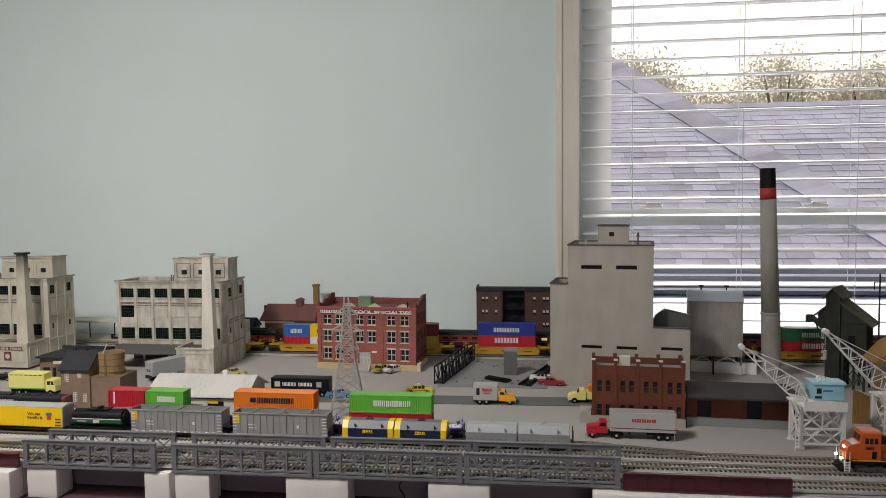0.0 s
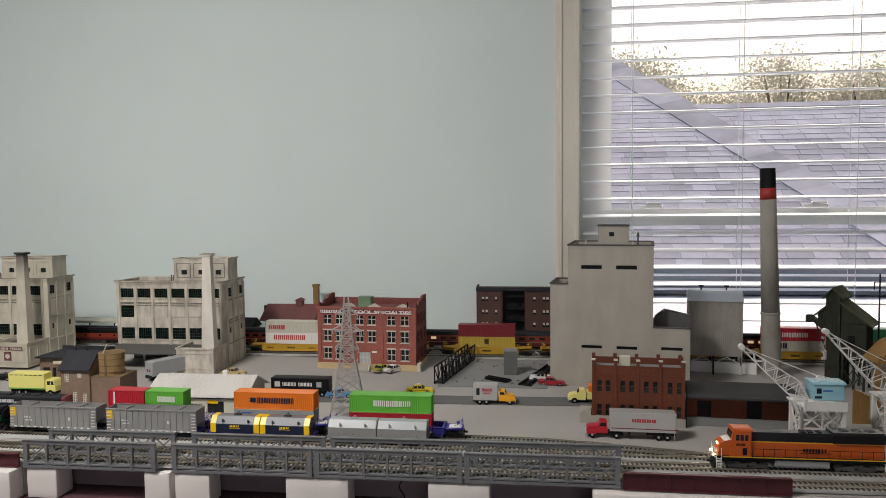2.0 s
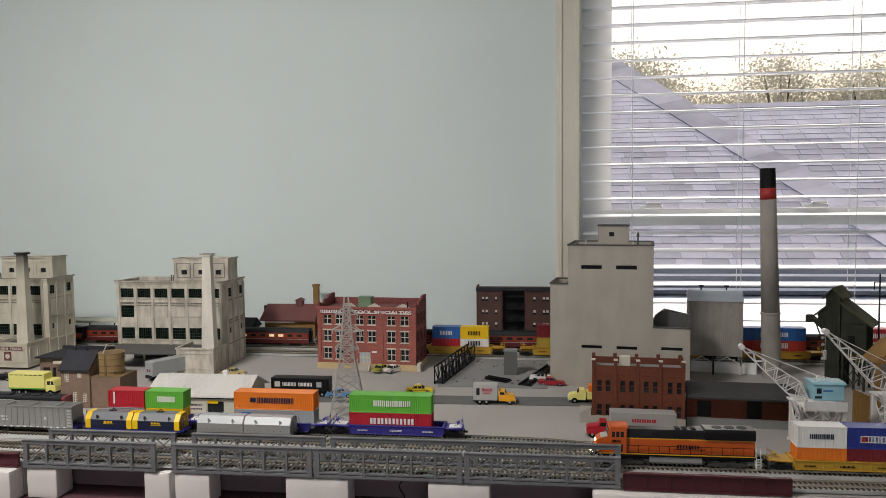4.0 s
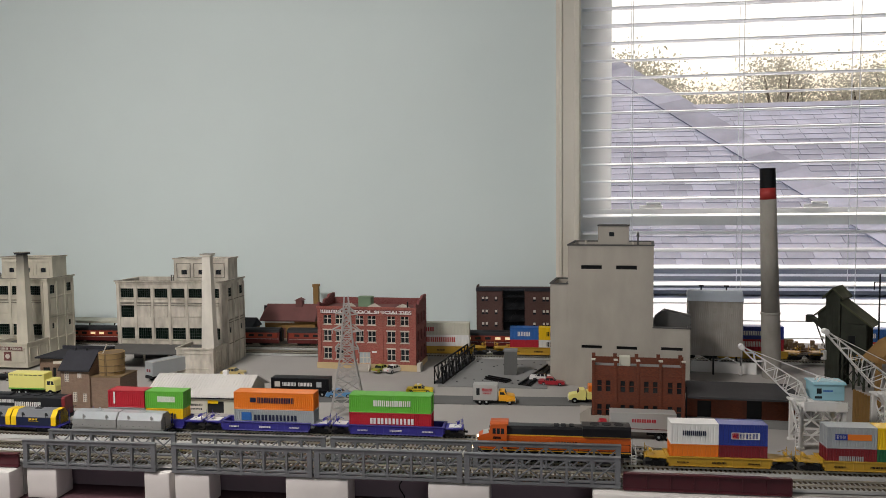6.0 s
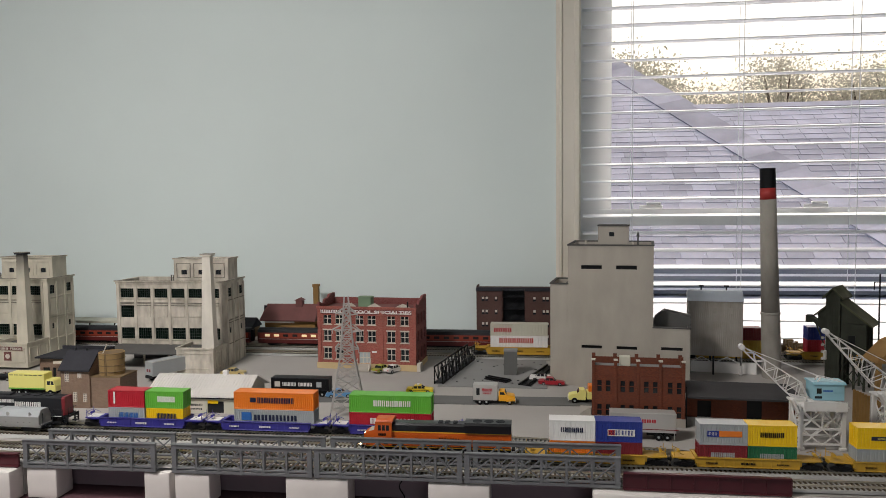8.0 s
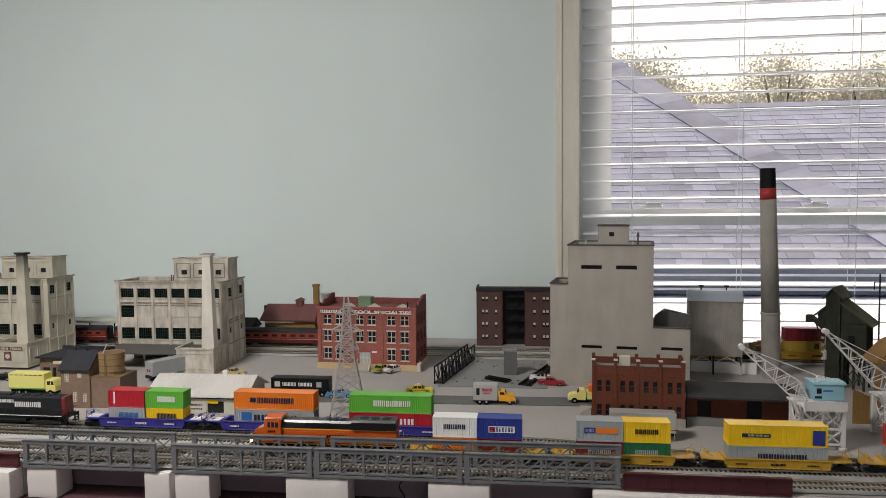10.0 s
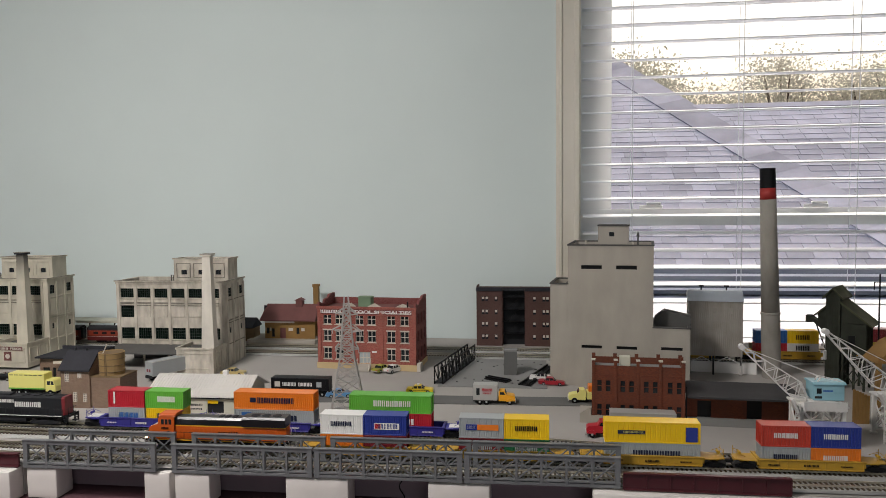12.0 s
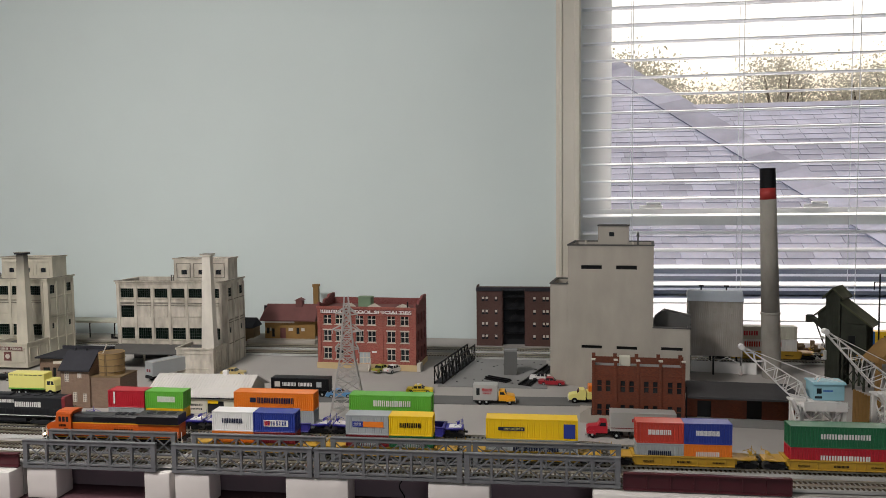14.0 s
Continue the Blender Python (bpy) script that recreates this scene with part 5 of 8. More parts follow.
for m, what, L, x, dz, mk in (
        ("grey", "light grey", 0.065, -0.690, P0, ("blue2", 8)), ("yellow", "yellow", 0.065, -0.622, P0, ("navy", 7)), ("red", "red", 0.065, -0.690, P1, None), ("green", "bright green", 0.0675, -0.622, P1, ("whitepaint", 9)),
        ("grey", "light grey", 0.136, -0.432, P0, ("navy", 6)), ("orange", "orange", 0.136, -0.432, P1, ("navy", 11)),
        ("red", "red", 0.134, -0.238, P0, ("whitepaint", 6)), ("green", "bright green", 0.134, -0.238, P1, ("whitepaint", 9))):
    marks = []
    if m == "red" and L < 0.1:
        marks = [([(-0.0225, -0.0195, 0.006, 0.026)], "whitepaint")]
    if mk:
        marks.append(mark(L, SH, L * (0.46 if mk[1] > 8 else 0.55), 0.36, 0.68, mk[1], mk[0], x=0.004, seed=mk[1]))
    if m == "orange":
        marks.append(([(-0.040, -0.030, SH * 0.40, SH * 0.66)], "navy"))
    if m == "grey" and L > 0.1:
        marks.append(([(-0.055, -0.038, SH * 0.36, SH * 0.80)], "blue2"))
    load(x, L, 0.0285, m, what, marks, dz - (0.0025 if x < -0.6 else 0.0), SYF, 0, 0, PG)

# back container train on track e, running towards +x
VE = 0.0905
EF = lambda x: EY
EG = "containers on the back train"
BACK = [
    (-0.7715, 0.0465, [("whitepaint", "white", "red2")], [("creampaint", "cream grey", "red")]),
    (-0.5455, 0.0380, [("red", "red", None), ("whitepaint", "white", "dark")], [("blue2", "mid blue", "whitepaint"), ("yellow", "yellow", "black")]),
    (-0.3030, 0.0434, [("mustard", "dull mustard", "black")], [("darkred", "dark red", None)]),
    (-0.0755, 0.0465, [("red", "red", "whitepaint")], [("blue", "blue", "whitepaint")]),
    (0.152, 0.0434, [("red2", "red", "whitepaint")], [("blue2", "mid blue", "whitepaint")]),
    (0.376, 0.0434, [("creampaint", "cream grey", "navy")], [("red", "red", "whitepaint")]),
    (0.600, 0.0434, [("red", "red", "whitepaint")], [("green2", "dark green", "whitepaint")]),
    (0.824, 0.0434, [("blue", "blue", "whitepaint")], [("orange", "orange", None)]),
]
BACK_WIDTHS = {"creampaint": (0.042, -0.036), "whitepaint": (0.080, -0.005), "mustard": (0.010, 0.0), "blue": (0.060, 0.0), "red": (0.055, 0.0)}
for x, split, low, high_ in BACK:
    keyed(well_car(0.216, "yellowwell", start(x, EF, 0), "back well cars", "dark yellow well car on the back track", 0, high=0.0205, stencil="black"), x, VE, EF, 0)
    low_h = min(0.0345, split - 0.0060)
    for row, dz, h in ((low, split - low_h, low_h - 0.0002), (high_, split, 0.0280)):
        n = len(row)
        for k, (m, what, mk) in enumerate(row):
            L = 0.0655 if n == 2 else 0.1315
            xx = x + (0 if n == 1 else (-0.0330, 0.0330)[k])
            wide, off = BACK_WIDTHS.get(m, (L * 0.45, 0.0)) if n == 1 else (L * 0.45, 0.0)
            load(xx, L, h, m, what, [mark(L, h, wide, 0.30 if dz == split else 0.52, 0.66 if dz == split else 0.86, 8 if n == 1 and wide > 0.05 else 4, mk, x=off, seed=k + 3)] if mk else [], dz, EF, 0, VE, EG)

# passenger train on track f, running towards -x
VF = -0.1925
FF = lambda x: FY
keyed(cab_unit(start(-0.770, FF, 0)), -0.770, VF, FF, 0)
keyed(cab_unit(start(-0.520, FF, 0)), -0.520, VF, FF, 0)
for k in range(6):
    keyed(coach(start(-0.250 + 0.3085 * k, FF, 0), k), -0.250 + 0.3085 * k, VF, FF, 0)


# ---- buildings: local x along the front, y into the depth, z up, origin at the front corner of the base ----
WINDOWS = {}


def window(parent, x, z, w, h, frame_m, pane_m, nx=2, nz=2, side=None, bar=0.0007, recess=0.0016):
    """A framed window in an opening whose lower corner is (x, z); side turns it onto a side wall."""
    key = (round(w, 5), round(h, 5), frame_m, pane_m, nx, nz, bar)
    if key not in WINDOWS:
        f = Shape()
        for a in range(nx + 1):
            xx = w * a / nx
            f.box(max(0, xx - bar), min(w, xx + bar), 0, 0.0010, 0, h)
        for a in range(nz + 1):
            zz = h * a / nz
            f.box(0, w, 0.0001, 0.0009, max(0, zz - bar), min(h, zz + bar))
        WINDOWS[key] = (f.mesh("window", frame_m), Shape().box(0, w, 0.0010, 0.0016, 0, h).mesh("pane", pane_m))
    at = (side or Matrix()) @ pose(x, recess, z)
    wi = part("window", WINDOWS[key][0], frame_m, parent, at=at)
    part("pane", WINDOWS[key][1], pane_m, wi)
    return wi


def right_side(w):
    """Turns facade coordinates onto the wall at x = w, running into the depth."""
    return Matrix.Translation((w, 0, 0)) @ Euler((0, 0, radians(90))).to_matrix().to_4x4()


def coping(w, d, z, t=0.004, o=0.0015):
    return Shape().box(-o, w + o, -o, t, z, z + 0.0025).box(-o, w + o, d - t, d + o, z, z + 0.0025).box(-o, t, t, d - t, z, z + 0.0025).box(w - t, w + o, t, d - t, z, z + 0.0025)


def feed_mill(at, m, label, full, sign):
    """A cream concrete factory: six bays of windows over an open loading bay, head house, stair block and tapered stack before its corner."""
    t = thing("concrete_factory", label, "factory", at)
    w, d, z0, z1 = 0.267, 0.098, 0.047, 0.1925
    first, pitch, wide = 0.0106, 0.0414, 0.0320
    top, mid, low = (0.1565, 0.1775), (0.1105, 0.1375), (0.0610, 0.0870)
    holes = []
    for k in range(6):
        x = first + pitch * k
        holes += [(x, x + wide, *top), (x, x + wide, *low)]
        if k == 0 and full:
            holes.append((x, x + wide, *mid))
    part("front_wall", Shape().wall(0, w - 0.003, z0, z1, 0, 0.003, holes), m, t)
    for k in range(7):
        x = max(0.0, first + pitch * k - 0.0078)
        part("pilaster", Shape().box(x, min(w, x + 0.0062), -0.0020, 0.0, z0, z1 - 0.006, 0.0004), m, t)
    for k in range(6):
        x = first + pitch * k
        for zb in (top[0], low[0]):
            part("sill", Shape().box(x - 0.0008, x + wide + 0.0008, -0.0030, 0.0004, zb - 0.0022, zb, 0.0004), m, t)
            part("apron", Shape().box(x + 0.001, x + wide - 0.001, -0.0012, 0.0, zb - 0.0110, zb - 0.0045, 0.0004), m, t)
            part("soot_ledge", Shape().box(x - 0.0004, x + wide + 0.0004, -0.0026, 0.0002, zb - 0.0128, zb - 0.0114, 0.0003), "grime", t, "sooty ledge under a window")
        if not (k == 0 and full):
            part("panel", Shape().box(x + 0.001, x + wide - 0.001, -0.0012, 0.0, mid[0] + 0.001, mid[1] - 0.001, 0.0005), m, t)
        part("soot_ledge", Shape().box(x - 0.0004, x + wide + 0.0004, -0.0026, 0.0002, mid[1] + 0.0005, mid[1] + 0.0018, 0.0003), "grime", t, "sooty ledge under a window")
    # side wall in three bays
    bays = [(0.0075 + 0.0310 * k, 0.0310 * (k + 1) - 0.0005) for k in range(3)]
    sideh = []
    for k in (0, 2):
        y0, y1 = bays[k]
        sideh += [(y0 + 0.003, y1 - 0.002, 0.158, 0.178), (y0 + 0.007, y1 - 0.007, 0.074, 0.087)]
    part("side_wall", Shape().wall(0, d, 0.0, z1, 0, 0.003, sideh).turned(right_side(w)), m, t)
    for k in range(4):
        y = min(d - 0.006, 0.0310 * k)
        part("pilaster", Shape().box(y, y + 0.0055, -0.0020, 0, 0.0, z1 - 0.006, 0.0004), m, t, at=right_side(w))
    for y0, y1 in bays:
        for za in (0.050, 0.098, 0.104, 0.150):
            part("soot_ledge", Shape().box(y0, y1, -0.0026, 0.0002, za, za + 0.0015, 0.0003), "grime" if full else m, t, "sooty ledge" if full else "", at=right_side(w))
        part("panel", Shape().box(y0 + 0.002, y1 - 0.002, -0.0012, 0, 0.108, 0.146, 0.0005), m, t, at=right_side(w))
    part("rear_wall", Shape().box(0, w - 0.003, d - 0.003, d, 0, z1).box(0, 0.003, 0.003, d - 0.003, z0, z1), m, t)
    part("roof", Shape().box(0.003, w - 0.003, 0.003, d - 0.003, z1 - 0.012, z1 - 0.009), "elev_dark", t)
    part("floor_slab", Shape().box(0.0005, w - 0.0035, 0.0032, d - 0.0032, z0, z0 + 0.003), "roofdark", t)
    part("cornice", coping(w, d, z1, 0.004, 0.0035), m, t)
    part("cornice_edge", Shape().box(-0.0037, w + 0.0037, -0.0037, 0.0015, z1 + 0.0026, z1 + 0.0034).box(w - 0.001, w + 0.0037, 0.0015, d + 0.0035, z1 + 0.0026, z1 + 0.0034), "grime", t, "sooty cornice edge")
    part("cornice_bed", Shape().box(-0.0012, w + 0.0012, -0.0012, 0.0, z1 - 0.0052, z1 - 0.0003), m, t)
    for h in holes:
        window(t, h[0], h[2], h[1] - h[0], h[3] - h[2], "dkgreen", "millglass", 6, 4, bar=0.0003)
    for h in sideh:
        window(t, h[0], h[2], h[1] - h[0], h[3] - h[2], "dkgreen", "millglass", 3, 3, side=right_side(w), bar=0.0003)
    # head house
    hx0, hx1, hy0, hy1, hz = 0.122, 0.255, 0.040, 0.092, 0.2415
    wins = [(hx0 + a, hx0 + a + 0.0136, 0.2062, 0.2172) for a in (0.0190, 0.0606, 0.1020)]
    head = Shape().wall(hx0, hx1, z1 - 0.009, hz, hy0, hy0 + 0.003, wins)
    head.box(hx0, hx0 + 0.003, hy0 + 0.003, hy1, z1 - 0.009, hz).box(hx1 - 0.003, hx1, hy0 + 0.003, hy1, z1 - 0.009, hz).box(hx0 + 0.003, hx1 - 0.003, hy1 - 0.003, hy1, z1 - 0.009, hz)
    part("head_house", head, m, t)
    for k in range(3):
        a = hx0 + 0.0415 * k
        part("head_panel", Shape().wall(a + 0.0070, a + 0.0415, z1 + 0.006, hz - 0.009, hy0 - 0.0014, hy0, [(a + 0.0085, a + 0.0400, z1 + 0.0075, hz - 0.0105)]), "grime" if full else m, t)
        window(t, wins[k][0], wins[k][2], 0.0136, 0.0110, "roofdark", "pane", 2, 2, side=Matrix.Translation((0, hy0, 0)), bar=0.0004)
        part("window_trim", Shape().wall(wins[k][0] - 0.0012, wins[k][1] + 0.0012, wins[k][2] - 0.0012, wins[k][3] + 0.0012, hy0 - 0.0009, hy0, [wins[k]]), m, t)
    part("head_house_roof", Shape().box(hx0 + 0.003, hx1 - 0.003, hy0 + 0.003, hy1 - 0.003, hz - 0.008, hz - 0.006), "elev_dark", t)
    part("head_house_cornice", coping(hx1 - hx0, hy1 - hy0, 0, 0.004, 0.0025).turned(Matrix.Translation((hx0, hy0, hz))), m, t)
    part("head_house_edge", Shape().box(hx0 - 0.0027, hx1 + 0.0027, hy0 - 0.0027, hy0 + 0.001, hz + 0.0026, hz + 0.0033).box(hx1 - 0.001, hx1 + 0.0027, hy0 + 0.001, hy1 + 0.002, hz + 0.0026, hz + 0.0033), "grime", t, "sooty cornice edge")
    # stair block with its parapet
    bx0, by0, bz = 0.182, -0.075, 0.0530
    part("stair_block", Shape().wall(bx0, w, 0, bz, by0, by0 + 0.003).box(w - 0.003, w, by0 + 0.003, -0.0022, 0, bz).box(bx0, bx0 + 0.003, by0 + 0.003, -0.0022, 0, bz), m, t)
    part("stair_roof", Shape().box(bx0 + 0.003, w - 0.003, by0 + 0.003, -0.0022, bz - 0.006, bz - 0.004), "elev_dark", t)
    part("stair_cornice", Shape().box(bx0 - 0.002, w + 0.002, by0 - 0.002, by0 + 0.003, bz, bz + 0.0038).box(w - 0.003, w + 0.002, by0 + 0.003, -0.0022, bz, bz + 0.0038).box(bx0 - 0.002, bx0 + 0.003, by0 + 0.003, -0.0022, bz, bz + 0.0038), m, t)
    part("stair_panel", Shape().wall(bx0 + 0.006, w - 0.006, 0.010, bz - 0.008, by0 - 0.0014, by0, [(bx0 + 0.008, w - 0.008, 0.012, bz - 0.010)]), m, t)
    for k in range(2):
        part("stair_panel", Shape().wall(by0 + 0.006 + 0.034 * k, by0 + 0.034 + 0.034 * k, 0.010, bz - 0.008, -0.0014, 0, [(by0 + 0.008 + 0.034 * k, by0 + 0.032 + 0.034 * k, 0.012, bz - 0.010)]), m, t, at=right_side(w))
    # tapered stack standing on the stair block
    cx, b0, b1 = 0.2528, 0.0142, 0.0087
    st = Shape().add([(cx - b0, by0 + 0.004, bz - 0.004), (cx + b0, by0 + 0.004, bz - 0.004), (cx + b0, by0 + 0.026, bz - 0.004), (cx - b0, by0 + 0.026, bz - 0.004), (cx - b1, by0 + 0.008, 0.2570), (cx + b1, by0 + 0.008, 0.2570), (cx + b1, by0 + 0.022, 0.2570), (cx - b1, by0 + 0.022, 0.2570)],
                     [(0, 1, 5, 4), (1, 2, 6, 5), (2, 3, 7, 6), (3, 0, 4, 7), (4, 5, 6, 7), (3, 2, 1, 0)])
    part("chimney", st, "sooty" if sign else "stackpale", t)
    cap = part("chimney_cap", Shape().box(cx - 0.0128, cx + 0.0128, by0 + 0.0045, by0 + 0.0255, 0.2570, 0.2605, 0.0006), "dark" if sign else "stackpale", t, "soot-darkened stack top" if sign else "")
    part("cap_rim", Shape().box(cx - 0.0130, cx + 0.0130, by0 + 0.0043, by0 + 0.0257, 0.2605, 0.2618), "grime", cap, "sooty rim")
    if sign:
        bars("sign_board", [(bx0 + 0.006, bx0 + 0.074, 0.0395, 0.0480)], by0 - 0.0015, "roofred", t)
        bars("sign_lettering", word(bx0 + 0.008, bx0 + 0.040, 0.0412, 0.0462, 5, seed=4), by0 - 0.0019, "stone", t)
        lettering("sign_word", "FEEDS", bx0 + 0.0440, bx0 + 0.0720, 0.0412, 0.0462, by0 - 0.0018, "stone", t)
        bars("sign_emblem", [(bx0 + 0.028, bx0 + 0.046, 0.016, 0.036)], by0 - 0.0015, "roofred", t)
        part("emblem_disc", Shape().rod((bx0 + 0.037, by0 - 0.0025, 0.026), (bx0 + 0.037, by0 - 0.0016, 0.026), 0.0055, 14), "stone", t)
    # loading bay under the windows
    part("canopy", Shape().prism([(-0.052, z0 - 0.012), (-0.0002, z0 - 0.001), (-0.0002, z0 + 0.002), (-0.052, z0 - 0.009)], "x", 0.0, bx0 - 0.0025), "elev_dark", t, "dark sloping loading canopy")
    part("bay_wall", Shape().box(0.003, w - 0.0035, 0.060, 0.063, 0, z0), "elev_dark", t)
    for x in (0.004, bx0 * 0.33, bx0 * 0.66):
        part("post", Shape().box(x, x + 0.004, 0.002, 0.006, 0, z0), m, t)
    for k in range(2):
        part("roof_vent", Shape().rod((hx0 - 0.012 + 0.006 * k, 0.05, z1 - 0.009), (hx0 - 0.012 + 0.006 * k, 0.05, z1 + 0.011), 0.0013).rod((hx0 - 0.012 + 0.006 * k, 0.05, z1 + 0.011), (hx0 - 0.009 + 0.006 * k, 0.047, z1 + 0.011), 0.0013), "elev_dark", t)
    return t


feed_mill(on(-0.970, 1.575), "concrete", "weathered cream concrete factory with tall tapered chimney", True, False)
feed_mill(on(-1.4165, 1.583, 0, 0.003), "concrete2", "cream concrete feed mill with soot-topped chimney", False, True)


def brick_factory(at):
    t = thing("brick_factory", "three-storey red brick tool factory with white lettering on its cornice", "factory", at)
    w, d, h = 0.2265, 0.098, 0.1445
    cols = [0.0135, 0.0415, 0.0885, 0.1165, 0.161, 0.1915]
    rows = [0.022, 0.0615, 0.1000]
    holes = []
    for r, z in enumerate(rows):
        for k, x in enumerate(cols):
            if r == 0 and k in (2, 3):
                continue
            holes.append((x, x + 0.0185, z, z + 0.0245))
    door = (0.096, 0.122, 0.0136, 0.039)
    f = Shape().wall(0, w, 0.0135, h - 0.010, 0, 0.003, holes + [door])
    for x in (0.0, 0.0700, 0.1440, w - 0.008):
        part("pilaster", Shape().box(x, x + 0.008, -0.0016, 0, 0.0135, h - 0.012), "brick", t)
    f.box(-0.001, w + 0.001, -0.0022, 0, h - 0.0245, h - 0.0225).box(-0.002, w + 0.002, -0.0030, 0.003, h - 0.010, h - 0.005)
    part("front_wall", f, "brick", t)
    sideh = [(0.014 + 0.029 * k, 0.028 + 0.029 * k, z, z + 0.024) for k in range(3) for z in rows]
    sd = Shape().wall(0, d, 0.0135, h - 0.005, 0, 0.003, sideh)
    # the shade of the side and rear walls is in the brick's colour
    part("side_wall", sd.turned(right_side(w)), "brick_shaded", t)
    part("rear_wall", Shape().box(0, w, d - 0.003, d, 0, h - 0.005).box(0, 0.003, 0.003, d - 0.003, 0.0, h - 0.005), "brick_shaded", t)
    pr = Shape()
    for x in (0.0, w - 0.005):
        pr.prism([(0.0, h - 0.005), (0.0, h + 0.003), (0.010, h + 0.003), (0.014, h - 0.001), (0.030, h - 0.001), (0.034, h + 0.006), (0.060, h + 0.008), (0.064, h + 0.014), (d, h + 0.014), (d, h - 0.005)], "x", x, x + 0.005)
    pr.box(0.005, w - 0.005, d - 0.004, d, h - 0.005, h + 0.004)
    part("parapet", pr, "brick_shaded", t)
    part("foundation", Shape().box(-0.002, w + 0.002, -0.003, d, 0, 0.0135), "cream", t, "cream stone base")
    part("roof", Shape().box(0.003, w - 0.003, 0.003, d - 0.003, h - 0.014, h - 0.011), "roofred", t)
    for hx0, hx1, hz0, hz1 in holes:
        window(t, hx0, hz0, 0.0185, 0.0245, "stone", "pane", 2, 2, bar=0.0008)
        part("lintel", Shape().box(hx0 - 0.0015, hx1 + 0.0015, -0.0012, 0.0004, hz1, hz1 + 0.0028), "stone", t)
        part("sill", Shape().box(hx0 - 0.0015, hx1 + 0.0015, -0.0016, 0.0004, hz0 - 0.0018, hz0), "stone", t)
    for s in sideh:
        window(t, s[0], s[2], 0.014, 0.024, "roofred", "pane", 2, 2, side=right_side(w))
    window(t, door[0], door[2], door[1] - door[0], door[3] - door[2], "stone", "paleglass", 3, 2, bar=0.001)
    part("steps", Shape().prism([(-0.022, 0), (-0.022, 0.003), (-0.012, 0.007), (-0.004, 0.0135), (-0.003, 0.0135), (-0.003, 0)], "x", 0.094, 0.124), "elev", t)
    for x in (0.093, 0.124):
        part("handrail", Shape().rod((x, -0.004, 0.013), (x, -0.004, 0.026), 0.0005).rod((x, -0.022, 0.001), (x, -0.022, 0.013), 0.0005).rod((x, -0.004, 0.026), (x, -0.022, 0.013), 0.0005), "stone", t)
    bars("plate", [(0.126, 0.137, 0.038, 0.042)], -0.0005, "whitepaint", t)
    part("sign_band", Shape().box(0.004, w - 0.004, -0.0010, 0.0001, h - 0.0225, h - 0.0105), "brick_shaded", t)
    bars("sign_name", word(0.008, 0.057, h - 0.0195, h - 0.0125, 6, seed=7), -0.0024, "whitepaint", t, "white lettering bars")
    lettering("sign_text", "TOOL SPECIALTIES", 0.085, 0.217, h - 0.0195, h - 0.0125, -0.0014, "whitepaint", t, "white raised sign letters")
    part("skylight", Shape().prism([(0.050, h - 0.011), (0.062, h - 0.003), (0.074, h - 0.011)], "y", 0.02, 0.05), "stone", t)
    part("skylight", Shape().prism([(0.104, h - 0.011), (0.118, h - 0.003), (0.132, h - 0.011)], "y", 0.02, 0.05), "stone", t)
    part("skylight", Shape().prism([(0.168, h - 0.011), (0.184, h - 0.003), (0.200, h - 0.011)], "y", 0.02, 0.05), "stone", t)
    part("roof_unit", Shape().box(0.082, 0.112, 0.040, 0.062, h - 0.011, h + 0.010, 0.001).box(0.081, 0.113, 0.039, 0.063, h + 0.010, h + 0.012), "rooftop_green", t, "green rooftop unit")
    part("vent_pipe", Shape().rod((0.203, 0.02, h - 0.012), (0.203, 0.02, h + 0.006), 0.0018, 8), "black", t)
    part("downpipe", Shape().rod((w + 0.004, 0.010, 0), (w + 0.004, 0.010, 0.022), 0.0012).box(w + 0.002, w + 0.010, -0.004, 0.016, 0.0, 0.018), "stone", t)
    return t


brick_factory(on(-0.4925, 1.5803, -4.5))


